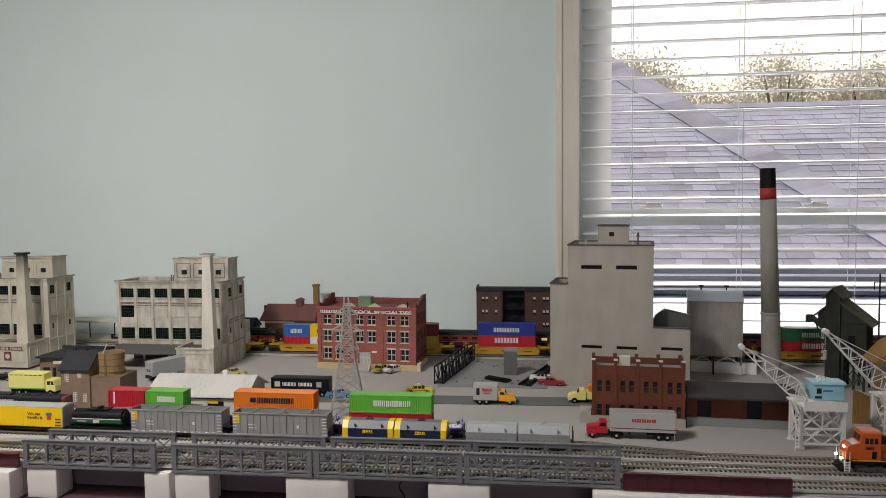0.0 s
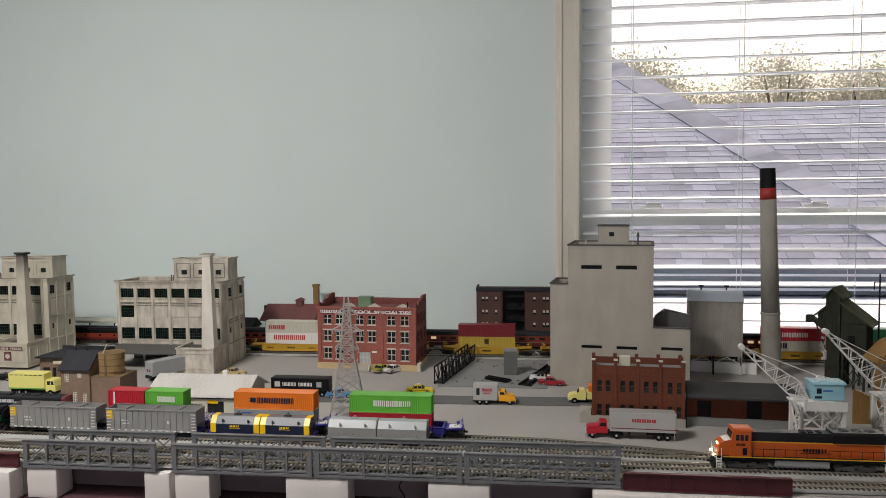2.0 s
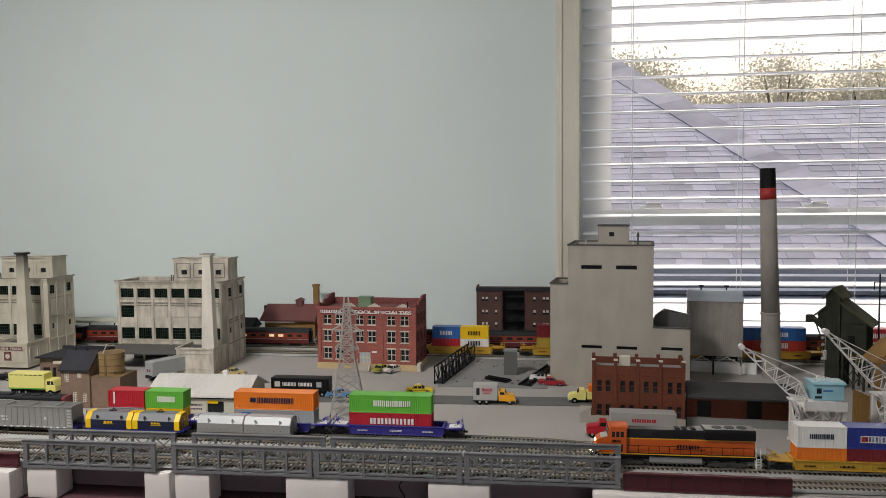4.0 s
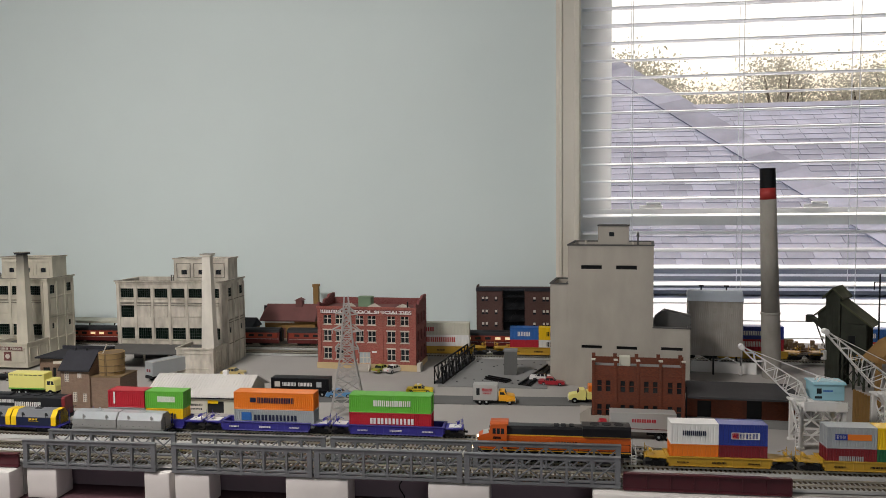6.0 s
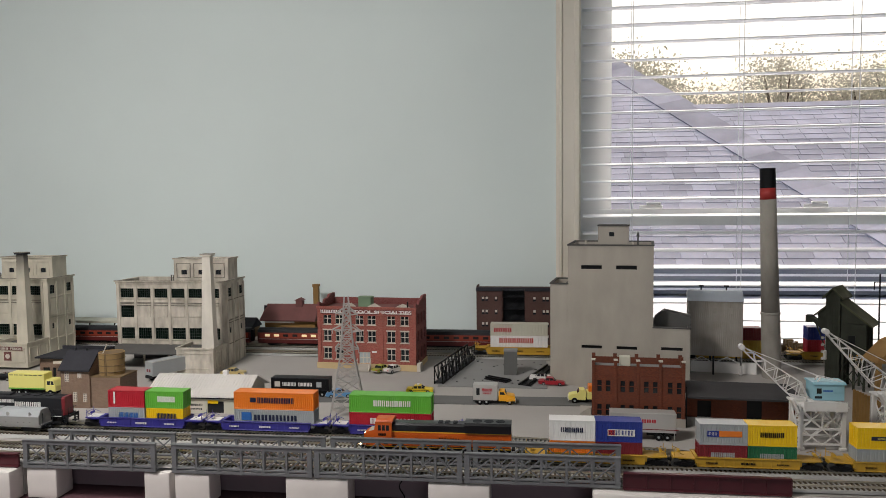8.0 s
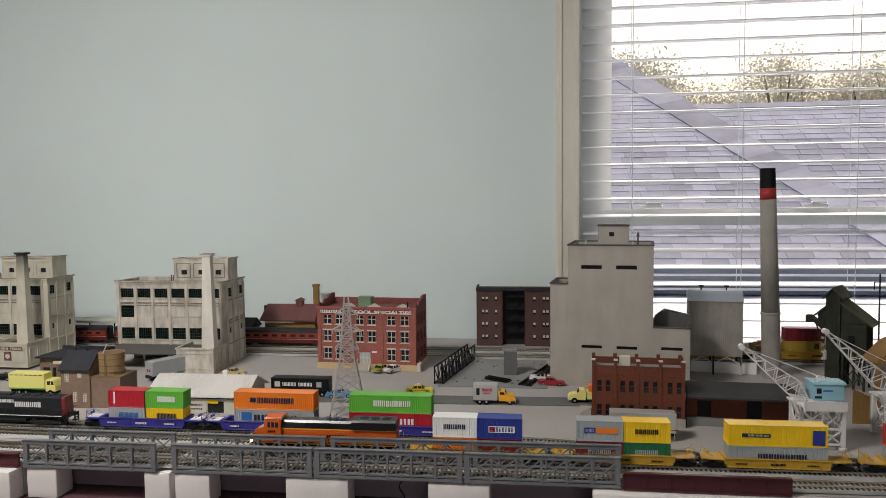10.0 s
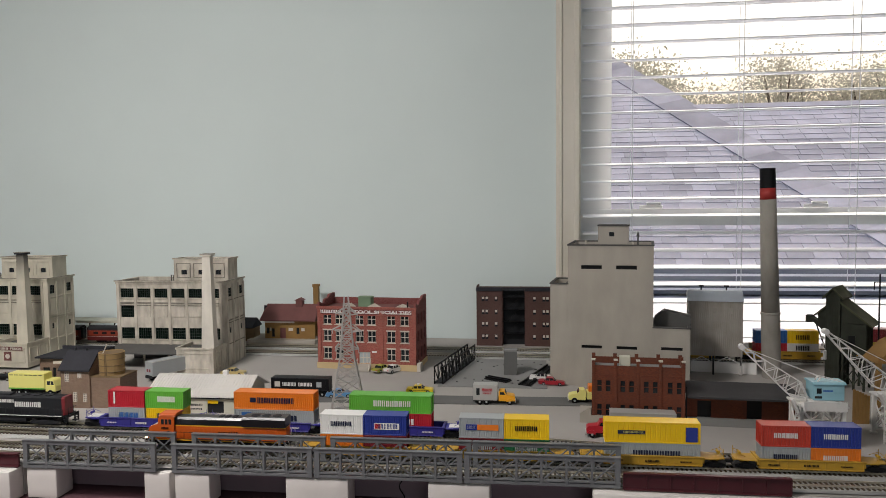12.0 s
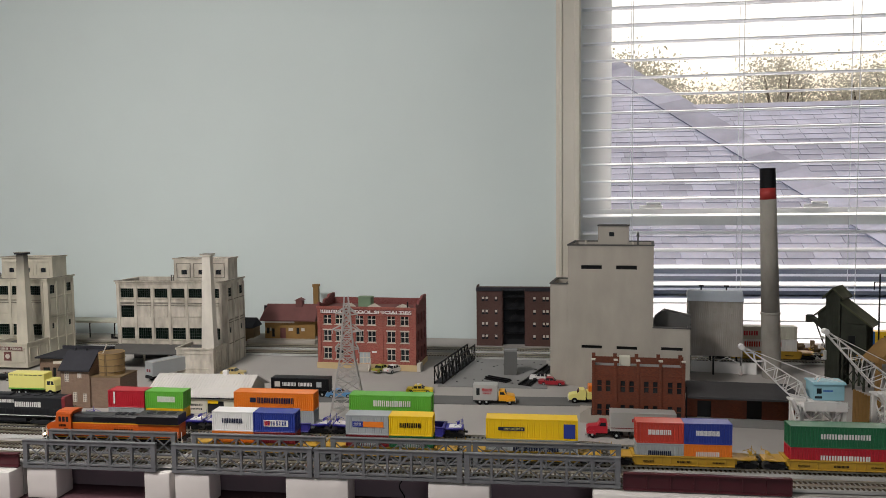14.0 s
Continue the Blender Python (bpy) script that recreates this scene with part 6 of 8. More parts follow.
def station(at):
    t = thing("railway_station", "low ochre railway station with dull red hipped roof", "station", at)
    w = 0.165
    part("wall", Shape().wall(0.030, w, 0, 0.0468, 0.012, 0.015, [(0.048, 0.056, 0.004, 0.026), (0.070, 0.086, 0.0, 0.028), (0.115, 0.123, 0.012, 0.028), (0.034, 0.042, 0.012, 0.028)]).box(0.030, 0.033, 0.015, 0.06, 0, 0.0468).box(0.030, w, 0.057, 0.06, 0, 0.0468), "ochre", t)
    part("doorway", Shape().box(0.070, 0.086, 0.0155, 0.017, 0, 0.028), "roofred", t)
    for x in (0.048, 0.115, 0.034):
        part("window", Shape().box(x, x + 0.008, 0.0155, 0.017, 0.004, 0.028), "pane", t)
    for x0, x1 in ((0.0315, 0.0335), (0.0435, 0.0475), (0.094, 0.106), (0.128, 0.137)):
        bars("notice", [(x0, x1, 0.020, 0.028)], 0.0118, "stone", t)
    rf = Shape().add([(0.020, 0, 0.050), (w + 0.004, 0, 0.050), (w + 0.004, 0.072, 0.050), (0.020, 0.072, 0.050), (0.030, 0.036, 0.088), (w + 0.004, 0.036, 0.088), (0.020, 0, 0.047), (w + 0.004, 0, 0.047), (w + 0.004, 0.072, 0.047), (0.020, 0.072, 0.047)],
                     [(0, 1, 5, 4), (2, 3, 4, 5), (3, 0, 4), (1, 2, 5), (0, 6, 7, 1), (1, 7, 8, 2), (2, 8, 9, 3), (3, 9, 6, 0), (6, 9, 8, 7)])
    part("roof", rf, "roofred", t)
    part("cupola", Shape().box(0.109, 0.127, 0.028, 0.046, 0.080, 0.098).prism([(0.106, 0.098), (0.118, 0.104), (0.130, 0.098)], "y", 0.025, 0.049), "roofred", t)
    part("chimney", Shape().rod((0.026, 0.030, 0.05), (0.026, 0.030, 0.084), 0.0045, 12, 0.004), "dark", t)
    part("eave_light", Shape().box(0.034, 0.112, 0.004, 0.006, 0.042, 0.0465), "stone", t)
    part("tall_stack", Shape().box(w - 0.019, w - 0.005, 0.062, 0.074, 0, 0.134).box(w - 0.0205, w - 0.0035, 0.0605, 0.0755, 0.130, 0.1365), "ochre", t, "tall ochre chimney")
    part("platform", Shape().box(-0.010, w + 0.006, -0.012, 0.080, -0.0105, 0.0), "elev", t, "grey station platform")
    return t


station(on(-0.742, 1.815, 0, 0.010))

# long low sheds and platform canopy behind the back tracks
shed = thing("platform_shed", "dark grey low platform shed by the station", "shed", on(-1.00, 1.825))
part("wall", Shape().box(0, 0.255, 0.006, 0.05, 0, 0.040), "woodbrown", shed)
part("roof", Shape().prism([(-0.006, 0.038), (0.028, 0.060), (0.06, 0.038), (0.06, 0.036), (-0.006, 0.036)], "x", -0.004, 0.257), "roofdark", shed)
can = thing("platform_canopy", "pale cream platform canopy on thin dark posts", "canopy", on(-1.52, 1.80))
part("roof", Shape().box(0, 0.50, 0, 0.055, 0.050, 0.056, 0.0008), "creampaint", can)
for k in range(7):
    part("post", Shape().rod((0.03 + 0.055 * k * 1.3, 0.025, 0), (0.03 + 0.055 * k * 1.3, 0.025, 0.050), 0.0015, 6).rod((0.03 + 0.0715 * k, 0.025, 0.044), (0.042 + 0.0715 * k, 0.025, 0.050), 0.001), "dark", can)
part("platform", Shape().box(0, 0.50, -0.004, 0.06, 0, 0.006), "elev", can)
part("bench", Shape().box(0.385, 0.405, 0.012, 0.020, 0.006, 0.010).box(0.385, 0.387, 0.012, 0.020, 0.006, 0.018), "black", can)


def apartment(at):
    t = thing("brick_tenement", "dark brown brick tenement with black fire escapes", "tenement", at)
    w, d, h = 0.190, 0.05, 0.1436
    holes = []
    for z in (0.0165, 0.0480, 0.0792, 0.1120):
        for x in (0.0120, 0.0212, 0.0445, 0.1396, 0.1628, 0.1715):
            holes.append((x, x + 0.0075, z, z + 0.012))
    f = Shape().wall(0, 0.062, 0, h, 0, 0.003, [q for q in holes if q[0] < 0.06])
    f.wall(0.122, w, 0, h, 0, 0.003, [q for q in holes if q[0] > 0.12])
    f.box(0.062, 0.122, 0.022, 0.025, 0, h).box(0.062, 0.065, 0.003, 0.022, 0, h).box(0.119, 0.122, 0.003, 0.022, 0, h)
    part("wall", f, "brick_brown", t)
    part("side_wall", Shape().box(-0.001, 0.003, 0.003, d, 0, h + 0.006), "brick_brown", t)
    part("rear_wall", Shape().box(0, w, d, d + 0.003, 0, h), "brick_brown", t)
    part("cornice", Shape().box(-0.002, 0.064, -0.003, 0.004, h - 0.006, h + 0.003).box(0.120, w, -0.003, 0.004, h - 0.006, h + 0.003).box(0.0, w, 0.004, d, h - 0.006, h - 0.003).box(0.062, 0.122, 0.0, 0.004, h, h + 0.003), "roofdark", t)
    for q in holes:
        window(t, q[0], q[2], 0.0075, 0.012, "dark", "pane", 1, 2, bar=0.0006, recess=0.0012)
        part("window_shade", Shape().box(q[0] + 0.0009, q[1] - 0.0009, 0.0004, 0.0012, q[2] + 0.0052, q[3] - 0.0008), "stone", t, "pale drawn window shade")
    esc = Shape()
    for k in range(4):
        z = 0.030 + 0.030 * k
        esc.box(0.064, 0.120, 0.002, 0.020, z, z + 0.0012)
        for j in range(10):
            esc.rod((0.065 + j * 0.006, 0.002, z), (0.065 + j * 0.006, 0.002, z + 0.010), 0.0004, 4)
        esc.rod((0.064, 0.002, z + 0.010), (0.120, 0.002, z + 0.010), 0.0005, 4)
        esc.bar((0.075, 0.006, z), (0.105, 0.006, z + 0.030 if k < 3 else z + 0.01), 0.0012, 0.004)
    part("fire_escape", esc, "black", t, "black iron fire escape")
    # dark sheet before the recess's brick back, giving its shade as colour
    part("dark_wall", Shape().box(0.0655, 0.1185, 0.0205, 0.0218, 0.0, h - 0.002), "dark", t)
    return t


apartment(on(-0.1560, 1.822))


def elevator_block(at):
    t = thing("grain_elevator", "tall warm grey concrete grain elevator with stepped roofs", "grain elevator", at)
    d = 0.160

    def block(name, x0, x1, z1, dd, slots):
        b = part(name, Shape().wall(x0, x1, 0, z1, 0, 0.004, slots), "elev", t)
        for q in ((x0, x0 + 0.004, 0.004, dd - 0.004), (x1 - 0.004, x1, 0.004, dd - 0.004), (x0, x1, dd - 0.004, dd)):
            part("wall", Shape().box(*q, 0, z1), "elev", b)
        part("roof", Shape().box(x0 + 0.004, x1 - 0.004, 0.004, dd - 0.004, z1 - 0.012, z1 - 0.009), "elev_dark", b)
        cop = coping(x1 - x0, dd, 0).turned(Matrix.Translation((x0, 0, z1)))
        part("coping", cop, "elev_dark", b)
        for a in slots:
            part("louvre", Shape().box(a[0], a[1], 0.002, 0.0035, a[2], a[3]), "black", b)
        return b

    block("side_wing", 0.0, 0.0348, 0.2045, 0.110, [])
    tall = block("tower", 0.035, 0.2000, 0.2822, d, [(0.061, 0.1014, 0.2358, 0.2434), (0.1288, 0.1686, 0.2358, 0.2434), (0.0622, 0.1022, 0.0772, 0.0830), (0.1305, 0.1697, 0.0774, 0.0834)])
    for a in ((0.061, 0.1014, 0.2358), (0.1288, 0.1686, 0.2358), (0.0622, 0.1022, 0.0755), (0.1305, 0.1697, 0.0757)):
        part("hood", Shape().box(a[0] - 0.001, a[1] + 0.001, -0.0016, 0, a[2] + 0.0085, a[2] + 0.0105), "elev", tall)
    block("low_wing", 0.2002, 0.2690, 0.1220, 0.12, [(0.2152, 0.2551, 0.0790, 0.0850)])
    px, pz = 0.0915, 0.2720
    pen = part("penthouse", Shape().wall(px, px + 0.060, pz, pz + 0.0475, 0.040, 0.043, [(px + 0.022, px + 0.032, pz + 0.027, pz + 0.0355)]).box(px, px + 0.003, 0.043, 0.085, pz, pz + 0.0475).box(px + 0.057, px + 0.060, 0.043, 0.085, pz, pz + 0.0475).box(px, px + 0.060, 0.085, 0.088, pz, pz + 0.0475).box(px + 0.003, px + 0.057, 0.043, 0.085, pz + 0.0435, pz + 0.046), "elev", t)
    part("penthouse_coping", coping(0.060, 0.048, 0).turned(Matrix.Translation((px, 0.040, pz + 0.0475))), "elev_dark", pen)
    part("penthouse_window", Shape().box(px + 0.022, px + 0.032, 0.0415, 0.0425, pz + 0.027, pz + 0.0355), "pane", pen)
    part("vent_stack", Shape().rod((0.170, 0.03, 0.272), (0.170, 0.03, 0.302), 0.0016).rod((0.170, 0.03, 0.299), (0.170, 0.03, 0.309), 0.0035, 8, 0.0005), "elev_dark", t)
    part("vent_pipe", Shape().rod((0.068, 0.03, 0.272), (0.068, 0.03, 0.292), 0.0022, 8), "stone", t)
    part("vent_pipe", Shape().rod((0.160, 0.02, 0.272), (0.160, 0.02, 0.289), 0.0018, 8), "stone", t)
    part("conveyor_housing", Shape().add([(0.202, 0.04, 0.113), (0.272, 0.04, 0.113), (0.272, 0.075, 0.113), (0.202, 0.075, 0.113), (0.203, 0.04, 0.136), (0.222, 0.04, 0.151), (0.272, 0.04, 0.140), (0.203, 0.075, 0.136), (0.222, 0.075, 0.151), (0.272, 0.075, 0.140)],
                                        [(0, 1, 6, 5, 4), (3, 7, 8, 9, 2), (4, 5, 8, 7), (5, 6, 9, 8), (0, 4, 7, 3), (1, 2, 9, 6)]), "elev_dark", t, "dark sloping conveyor housing")
    return t


elevator_block(on(0.0215, 1.489, -8))


def silo(at):
    t = thing("storage_bin", "grey metal-sided storage bin on open steel legs with zinc roof", "storage bin", at)
    w, d = 0.107, 0.085
    s = Shape().box(0, w, 0, d, 0.040, 0.156)
    part("bin", s, "silo", t)
    rib = Shape().box(0, 0.0010, -0.0004, 0.0001, 0.041, 0.155).mesh("rib", "silo")
    for k in range(28):
        part("rib", rib, "silo", t, at=pose(k * w / 28, 0, 0))
    for x in (0.025, 0.052, 0.083):
        part("vent_plate", Shape().box(x - 0.004, x + 0.004, -0.0010, 0, 0.130, 0.142, 0.0004), "stack", t)
    part("roof", Shape().prism([(-0.002, 0.155), (d * 0.35, 0.174), (d * 0.65, 0.174), (d + 0.002, 0.155)], "x", -0.0015, w + 0.0015), "zinc", t, "pale zinc roof")
    for x in (0.027, 0.078):
        part("vent", Shape().rod((x, d * 0.5, 0.172), (x, d * 0.5, 0.183), 0.0015).rod((x - 0.005, d * 0.5, 0.183), (x + 0.005, d * 0.5, 0.183), 0.0018, 8), "dark", t)
    for x in (0.003, 0.050, w - 0.003):
        for y in (0.003, d - 0.003):
            part("leg", Shape().box(x - 0.0018, x + 0.0018, y - 0.0018, y + 0.0018, 0, 0.040), "dark", t)
    br = Shape()
    for a, b in ((0.003, 0.050), (0.050, w - 0.003)):
        br.bar((a, 0.003, 0.024), ((a + b) / 2, 0.003, 0.038), 0.0016).bar((b, 0.003, 0.024), ((a + b) / 2, 0.003, 0.038), 0.0016)
    part("brace", br, "cranewhite", t)
    part("back_wall", Shape().box(-0.004, w + 0.030, 0.020, 0.023, 0.0, 0.024), "whitepaint", t, "low white wall under the bin")
    return t


silo(on(0.3120, 1.592, -8))

stack = thing("smoke_stack", "tall tapering grey smoke stack with red and black top, leaning slightly", "chimney", pose(0.4755, 1.575, gz(1.575), 0, -2.0, 0))
part("base", Shape().lathe(0, 0, [(0.0178, -0.001), (0.0187, 0.010), (0.0184, 0.131), (0.0194, 0.132), (0.0194, 0.1355), (0.0180, 0.1365)], 32), "stack", stack, smooth=False)
part("shaft", Shape().lathe(0, 0, [(0.0180, 0.1365), (0.0155, 0.3675)], 32), "stack", stack, smooth=True)
part("red_band", Shape().lathe(0, 0, [(0.0158, 0.3675), (0.0155, 0.3905)], 32), "red_band", stack, "dark red painted band", smooth=True)
part("black_top", Shape().lathe(0, 0, [(0.0156, 0.3905), (0.0151, 0.431), (0.0132, 0.431), (0.0132, 0.413)], 32), "black", stack, "black painted top", smooth=False)


def coaling_tower(at):
    """A tall shaft under a gable, a bin with a lean-to roof on one side, a small hood and chute on the other."""
    t = thing("coaling_tower", "dark weathered wooden coaling tower with sloping olive roofs", "coaling tower", at)
    w, d, h = 0.026, 0.056, 0.180
    part("shaft", Shape().box(0, w, 0, d, 0, h).prism([(0, h), (w / 2, h + 0.014), (w, h)], "y", 0, d), "coal", t)
    for k in range(6):
        part("board", Shape().box(0.0006 + 0.0043 * k, 0.0040 + 0.0043 * k, -0.0008, 0, 0, h - 0.002), "coal", t)
    for e in (-1, 1):
        part("roof", Shape().prism([(w / 2, h + 0.0175), (w / 2 + e * (w / 2 + 0.006), h - 0.003), (w / 2 + e * (w / 2 + 0.006), h - 0.006), (w / 2, h + 0.0140)], "y", -0.006, d + 0.006), "coalroof", t)
    part("bin", Shape().box(w + 0.0005, w + 0.044, 0.004, d - 0.006, 0.074, 0.128).prism([(w + 0.0005, 0.128), (w + 0.0005, 0.164), (w + 0.044, 0.130)], "y", 0.004, d - 0.006), "coal", t)
    for k in range(8):
        part("batten", Shape().box(w + 0.044, w + 0.0452, 0.006 + 0.0066 * k, 0.0085 + 0.0066 * k, 0.074, 0.128), "coal", t)
    part("bin_roof", Shape().prism([(w, 0.171), (w + 0.056, 0.128), (w + 0.055, 0.125), (w, 0.167)], "y", -0.004, d + 0.002), "coalroof", t)
    part("bin_window", Shape().box(w + 0.014, w + 0.026, 0.0030, 0.0042, 0.084, 0.106), "black", t)
    for x in (w + 0.004, w + 0.024, w + 0.042):
        for y in (0.006, d - 0.008):
            part("leg", Shape().box(x - 0.002, x + 0.002, y - 0.002, y + 0.002, 0, 0.075), "coal", t)
    for z in (0.010, 0.042):
        for a, b in ((w + 0.004, w + 0.024), (w + 0.024, w + 0.042)):
            part("brace", Shape().bar((a, 0.005, z), (b, 0.005, z + 0.030), 0.0016).bar((b, 0.005, z), (a, 0.005, z + 0.030), 0.0016), "coal", t)
    part("beam", Shape().box(w, w + 0.048, 0.002, 0.006, 0.070, 0.075), "coal", t)
    part("hood", Shape().prism([(0, 0.162), (-0.024, 0.140), (-0.024, 0.137), (0, 0.158)], "y", 0.010, 0.046), "coalroof", t)
    part("hood_wall", Shape().prism([(0, 0.158), (-0.018, 0.142), (-0.018, 0.120), (0, 0.105)], "y", 0.014, 0.042), "coal", t)
    part("chute", Shape().prism([(0, 0.112), (-0.030, 0.134), (-0.032, 0.128), (0, 0.100)], "y", 0.018, 0.034).box(-0.042, -0.030, 0.018, 0.034, 0.122, 0.136), "coal", t)
    part("prop", Shape().bar((-0.026, 0.026, 0.124), (-0.002, 0.026, 0.060), 0.0022), "coal", t)
    for k in range(5):
        part("pulley", Shape().rod((-0.006, 0.004, 0.110 - 0.014 * k), (-0.006, 0.008, 0.110 - 0.014 * k), 0.0028, 8), "mast", t)
    return t


coaling_tower(on(0.556, 1.514, -35))


def yellow_plant(at):
    t = thing("timber_plant", "ochre timber loading plant with sloping roof", "loading plant", at)
    part("house", Shape().prism([(0, 0.085), (0.03, 0.118), (0.12, 0.160), (0.12, 0.085)], "y", 0, 0.06), "ochre", t)
    for k in range(8):
        part("board", Shape().box(0.002 + k * 0.014, 0.012 + k * 0.014, -0.0015, 0, 0.086, 0.098 if k < 2 else 0.11), "ochre", t)
    for x in (0.006, 0.050, 0.1):
        part("leg", Shape().box(x - 0.004, x + 0.004, 0.002, 0.010, 0, 0.085), "ochre", t)
    part("brace", Shape().bar((0.006, 0.004, 0.02), (0.050, 0.004, 0.07), 0.0025).bar((0.050, 0.004, 0.02), (0.006, 0.004, 0.07), 0.0025).bar((0.05, 0.004, 0.02), (0.1, 0.004, 0.07), 0.0025), "woodbrown", t)
    return t


yellow_plant(on(0.585, 1.36))
fence = thing("ochre_board_fence", "ochre plank fence beside the crane", "fence", on(0.520, 1.290))
for k in range(6):
    part("plank", Shape().box(k * 0.0045, k * 0.0045 + 0.004, 0, 0.002, 0, 0.058 - 0.002 * k), "ochre", fence)


def warehouse(at):
    t = thing("brick_warehouse", "two-storey orange-red brick warehouse with stepped parapet piers", "warehouse", at)
    w, d, h = 0.152, 0.058, 0.100
    holes = [(x + 0.0385 * k, x + 0.0385 * k + 0.0085, z, z + 0.020) for k in range(4) for x in (0.0085, 0.0230) for z in (0.055, 0.014)]
    f = Shape().wall(0, w, 0.014, h, 0, 0.003, holes)
    for k in range(5):
        x = k * (w - 0.005) / 4
        part("pier", Shape().box(x, x + 0.005, -0.0014, 0.004, 0.014, h + 0.009, 0.0002), "brick2", t)
    for k in range(4):
        x = 0.005 + k * (w - 0.005) / 4
        f.box(x + 0.001, x + 0.0325, -0.0008, 0, h - 0.016, h - 0.0145)
    part("front_wall", f, "brick2", t)
    part("side_wall", Shape().box(w - 0.003, w, 0.003, d, 0, h).box(0, 0.003, 0.003, d, 0, h).box(0, w, d - 0.003, d, 0, h + 0.004), "brick2", t)
    for k in range(5):
        x = k * (w - 0.005) / 4
        part("pier_cap", Shape().box(x - 0.0008, x + 0.0058, -0.0022, 0.005, h + 0.009, h + 0.0112), "stone", t)
        part("rear_pier", Shape().box(x, x + 0.006, d - 0.004, d + 0.001, h, h + 0.010), "brick2", t)
    part("side_pier", Shape().box(0, 0.004, 0.028, 0.034, h, h + 0.011).box(w - 0.004, w, 0.028, 0.034, h, h + 0.012), "brick2", t)
    part("base", Shape().box(-0.001, w + 0.001, -0.002, d, 0, 0.014), "elev", t, "grey stone base")
    part("roof", Shape().box(0.003, w - 0.003, 0.003, d - 0.003, h - 0.010, h - 0.007), "pad", t)
    part("roof_hatch", Shape().box(0.046, 0.064, 0.010, 0.026, h - 0.007, h + 0.014, 0.001), "creampaint", t, "pale roof hatch")
    for q in holes:
        window(t, q[0], q[2], 0.0085, 0.020, "brick2", "pane", 1, 2, bar=0.0007)
    part("loading_dock", Shape().box(-0.020, -0.0012, 0.004, 0.05, 0, 0.016).prism([(-0.020, 0.0), (-0.020, 0.016), (-0.004, 0.026), (-0.0012, 0.026), (-0.0012, 0)], "y", 0.0, 0.004), "elev", t)
    part("downpipe", Shape().rod((w + 0.002, -0.002, 0), (w + 0.002, -0.002, h - 0.03), 0.0009), "black", t)
    # freight shed alongside
    s = Shape().wall(w + 0.003, w + 0.180, 0.014, 0.0515, 0.018, 0.021, [(w + 0.022, w + 0.044, 0.014, 0.042), (w + 0.100, w + 0.124, 0.014, 0.046)])
    part("shed_wall", s.box(w + 0.177, w + 0.180, 0.021, 0.115, 0, 0.0485), "brick2", t)
    # darker grey puts the roof overhang's shadow into the base's colour
    part("shed_base", Shape().box(w + 0.003, w + 0.180, 0.014, 0.115, 0, 0.014), "pad", t)
    for a, b in ((0.022, 0.044), (0.100, 0.124)):
        part("shed_door", Shape().box(w + a, w + b, 0.0205, 0.0225, 0.014, 0.042 if a < 0.05 else 0.046), "black", t)
    part("shed_roof", Shape().prism([(-0.012, 0.0525), (0.118, 0.0490), (0.118, 0.0520), (-0.012, 0.0560)], "x", w + 0.0035, w + 0.186), "shedroof", t, "charcoal flat roof")
    return t


warehouse(on(0.0880, 1.256, -4))


def brown_house(at):
    t = thing("brick_mill", "tan brown brick mill with slate roof and roof tank", "mill", at)
    wallm = "brick_tan"
    h1 = 0.075
    holes = [(0.008, 0.017, 0.050, 0.067), (0.034, 0.042, 0.057, 0.067), (0.024, 0.032, 0.012, 0.030), (0.044, 0.052, 0.012, 0.028)]
    part("wall", Shape().wall(0, 0.058, 0, h1, 0, 0.003, holes).box(0.055, 0.058, 0.003, 0.06, 0, h1).box(0, 0.003, 0.003, 0.06, 0, h1), wallm, t)
    gable = Shape().prism([(0.0, h1), (0.030, h1 + 0.026), (0.060, h1)], "x", 0.0555, 0.058)
    part("gable", gable, wallm, t)
    part("roof", Shape().prism([(-0.004, h1 - 0.002), (0.030, h1 + 0.029), (0.064, h1 - 0.002), (0.064, h1 - 0.005), (0.030, h1 + 0.0255), (-0.004, h1 - 0.005)], "x", -0.003, 0.0605), "roofdark", t)
    part("annex", Shape().box(0.0582, 0.117, 0.004, 0.062, 0, 0.058), wallm, t)
    part("annex_roof", Shape().box(0.0575, 0.118, 0.0035, 0.0625, 0.058, 0.060), "woodbrown", t)
    for q in holes:
        window(t, q[0], q[2], q[1] - q[0], q[3] - q[2], "stone", "pane", 2, 4, bar=0.0009, recess=-0.0003)
    tk = part("tank", Shape().lathe(0.086, 0.030, [(0.0225, 0.060), (0.0235, 0.102), (0.0220, 0.102), (0.0220, 0.098)], 28), "tan", t, "round tan wooden tank")
    for z in (0.066, 0.078, 0.090, 0.0995):
        part("hoop", Shape().lathe(0.086, 0.030, [(0.0236, z), (0.0240, z + 0.0006), (0.0236, z + 0.0012)], 28), "woodbrown", tk)
    part("ladder", Shape().rod((0.086, 0.006, 0.060), (0.086, 0.006, 0.103), 0.0006).rod((0.0885, 0.006, 0.060), (0.0885, 0.006, 0.103), 0.0006), "woodbrown", tk)
    part("pipe", Shape().rod((0.074, 0.02, 0.10), (0.083, 0.02, 0.118), 0.0012), "stone", tk)
    part("vent", Shape().rod((0.012, 0.03, h1 + 0.027), (0.012, 0.03, h1 + 0.034), 0.0018, 8), "dark", t)
    part("vent", Shape().box(0.034, 0.037, 0.029, 0.032, h1 + 0.026, h1 + 0.033), "dark", t)
    part("side_door", Shape().box(0.0098, 0.014, -0.0006, 0, 0.014, 0.024), "dark", t)
    return t


brown_house(on(-0.893, 1.258))

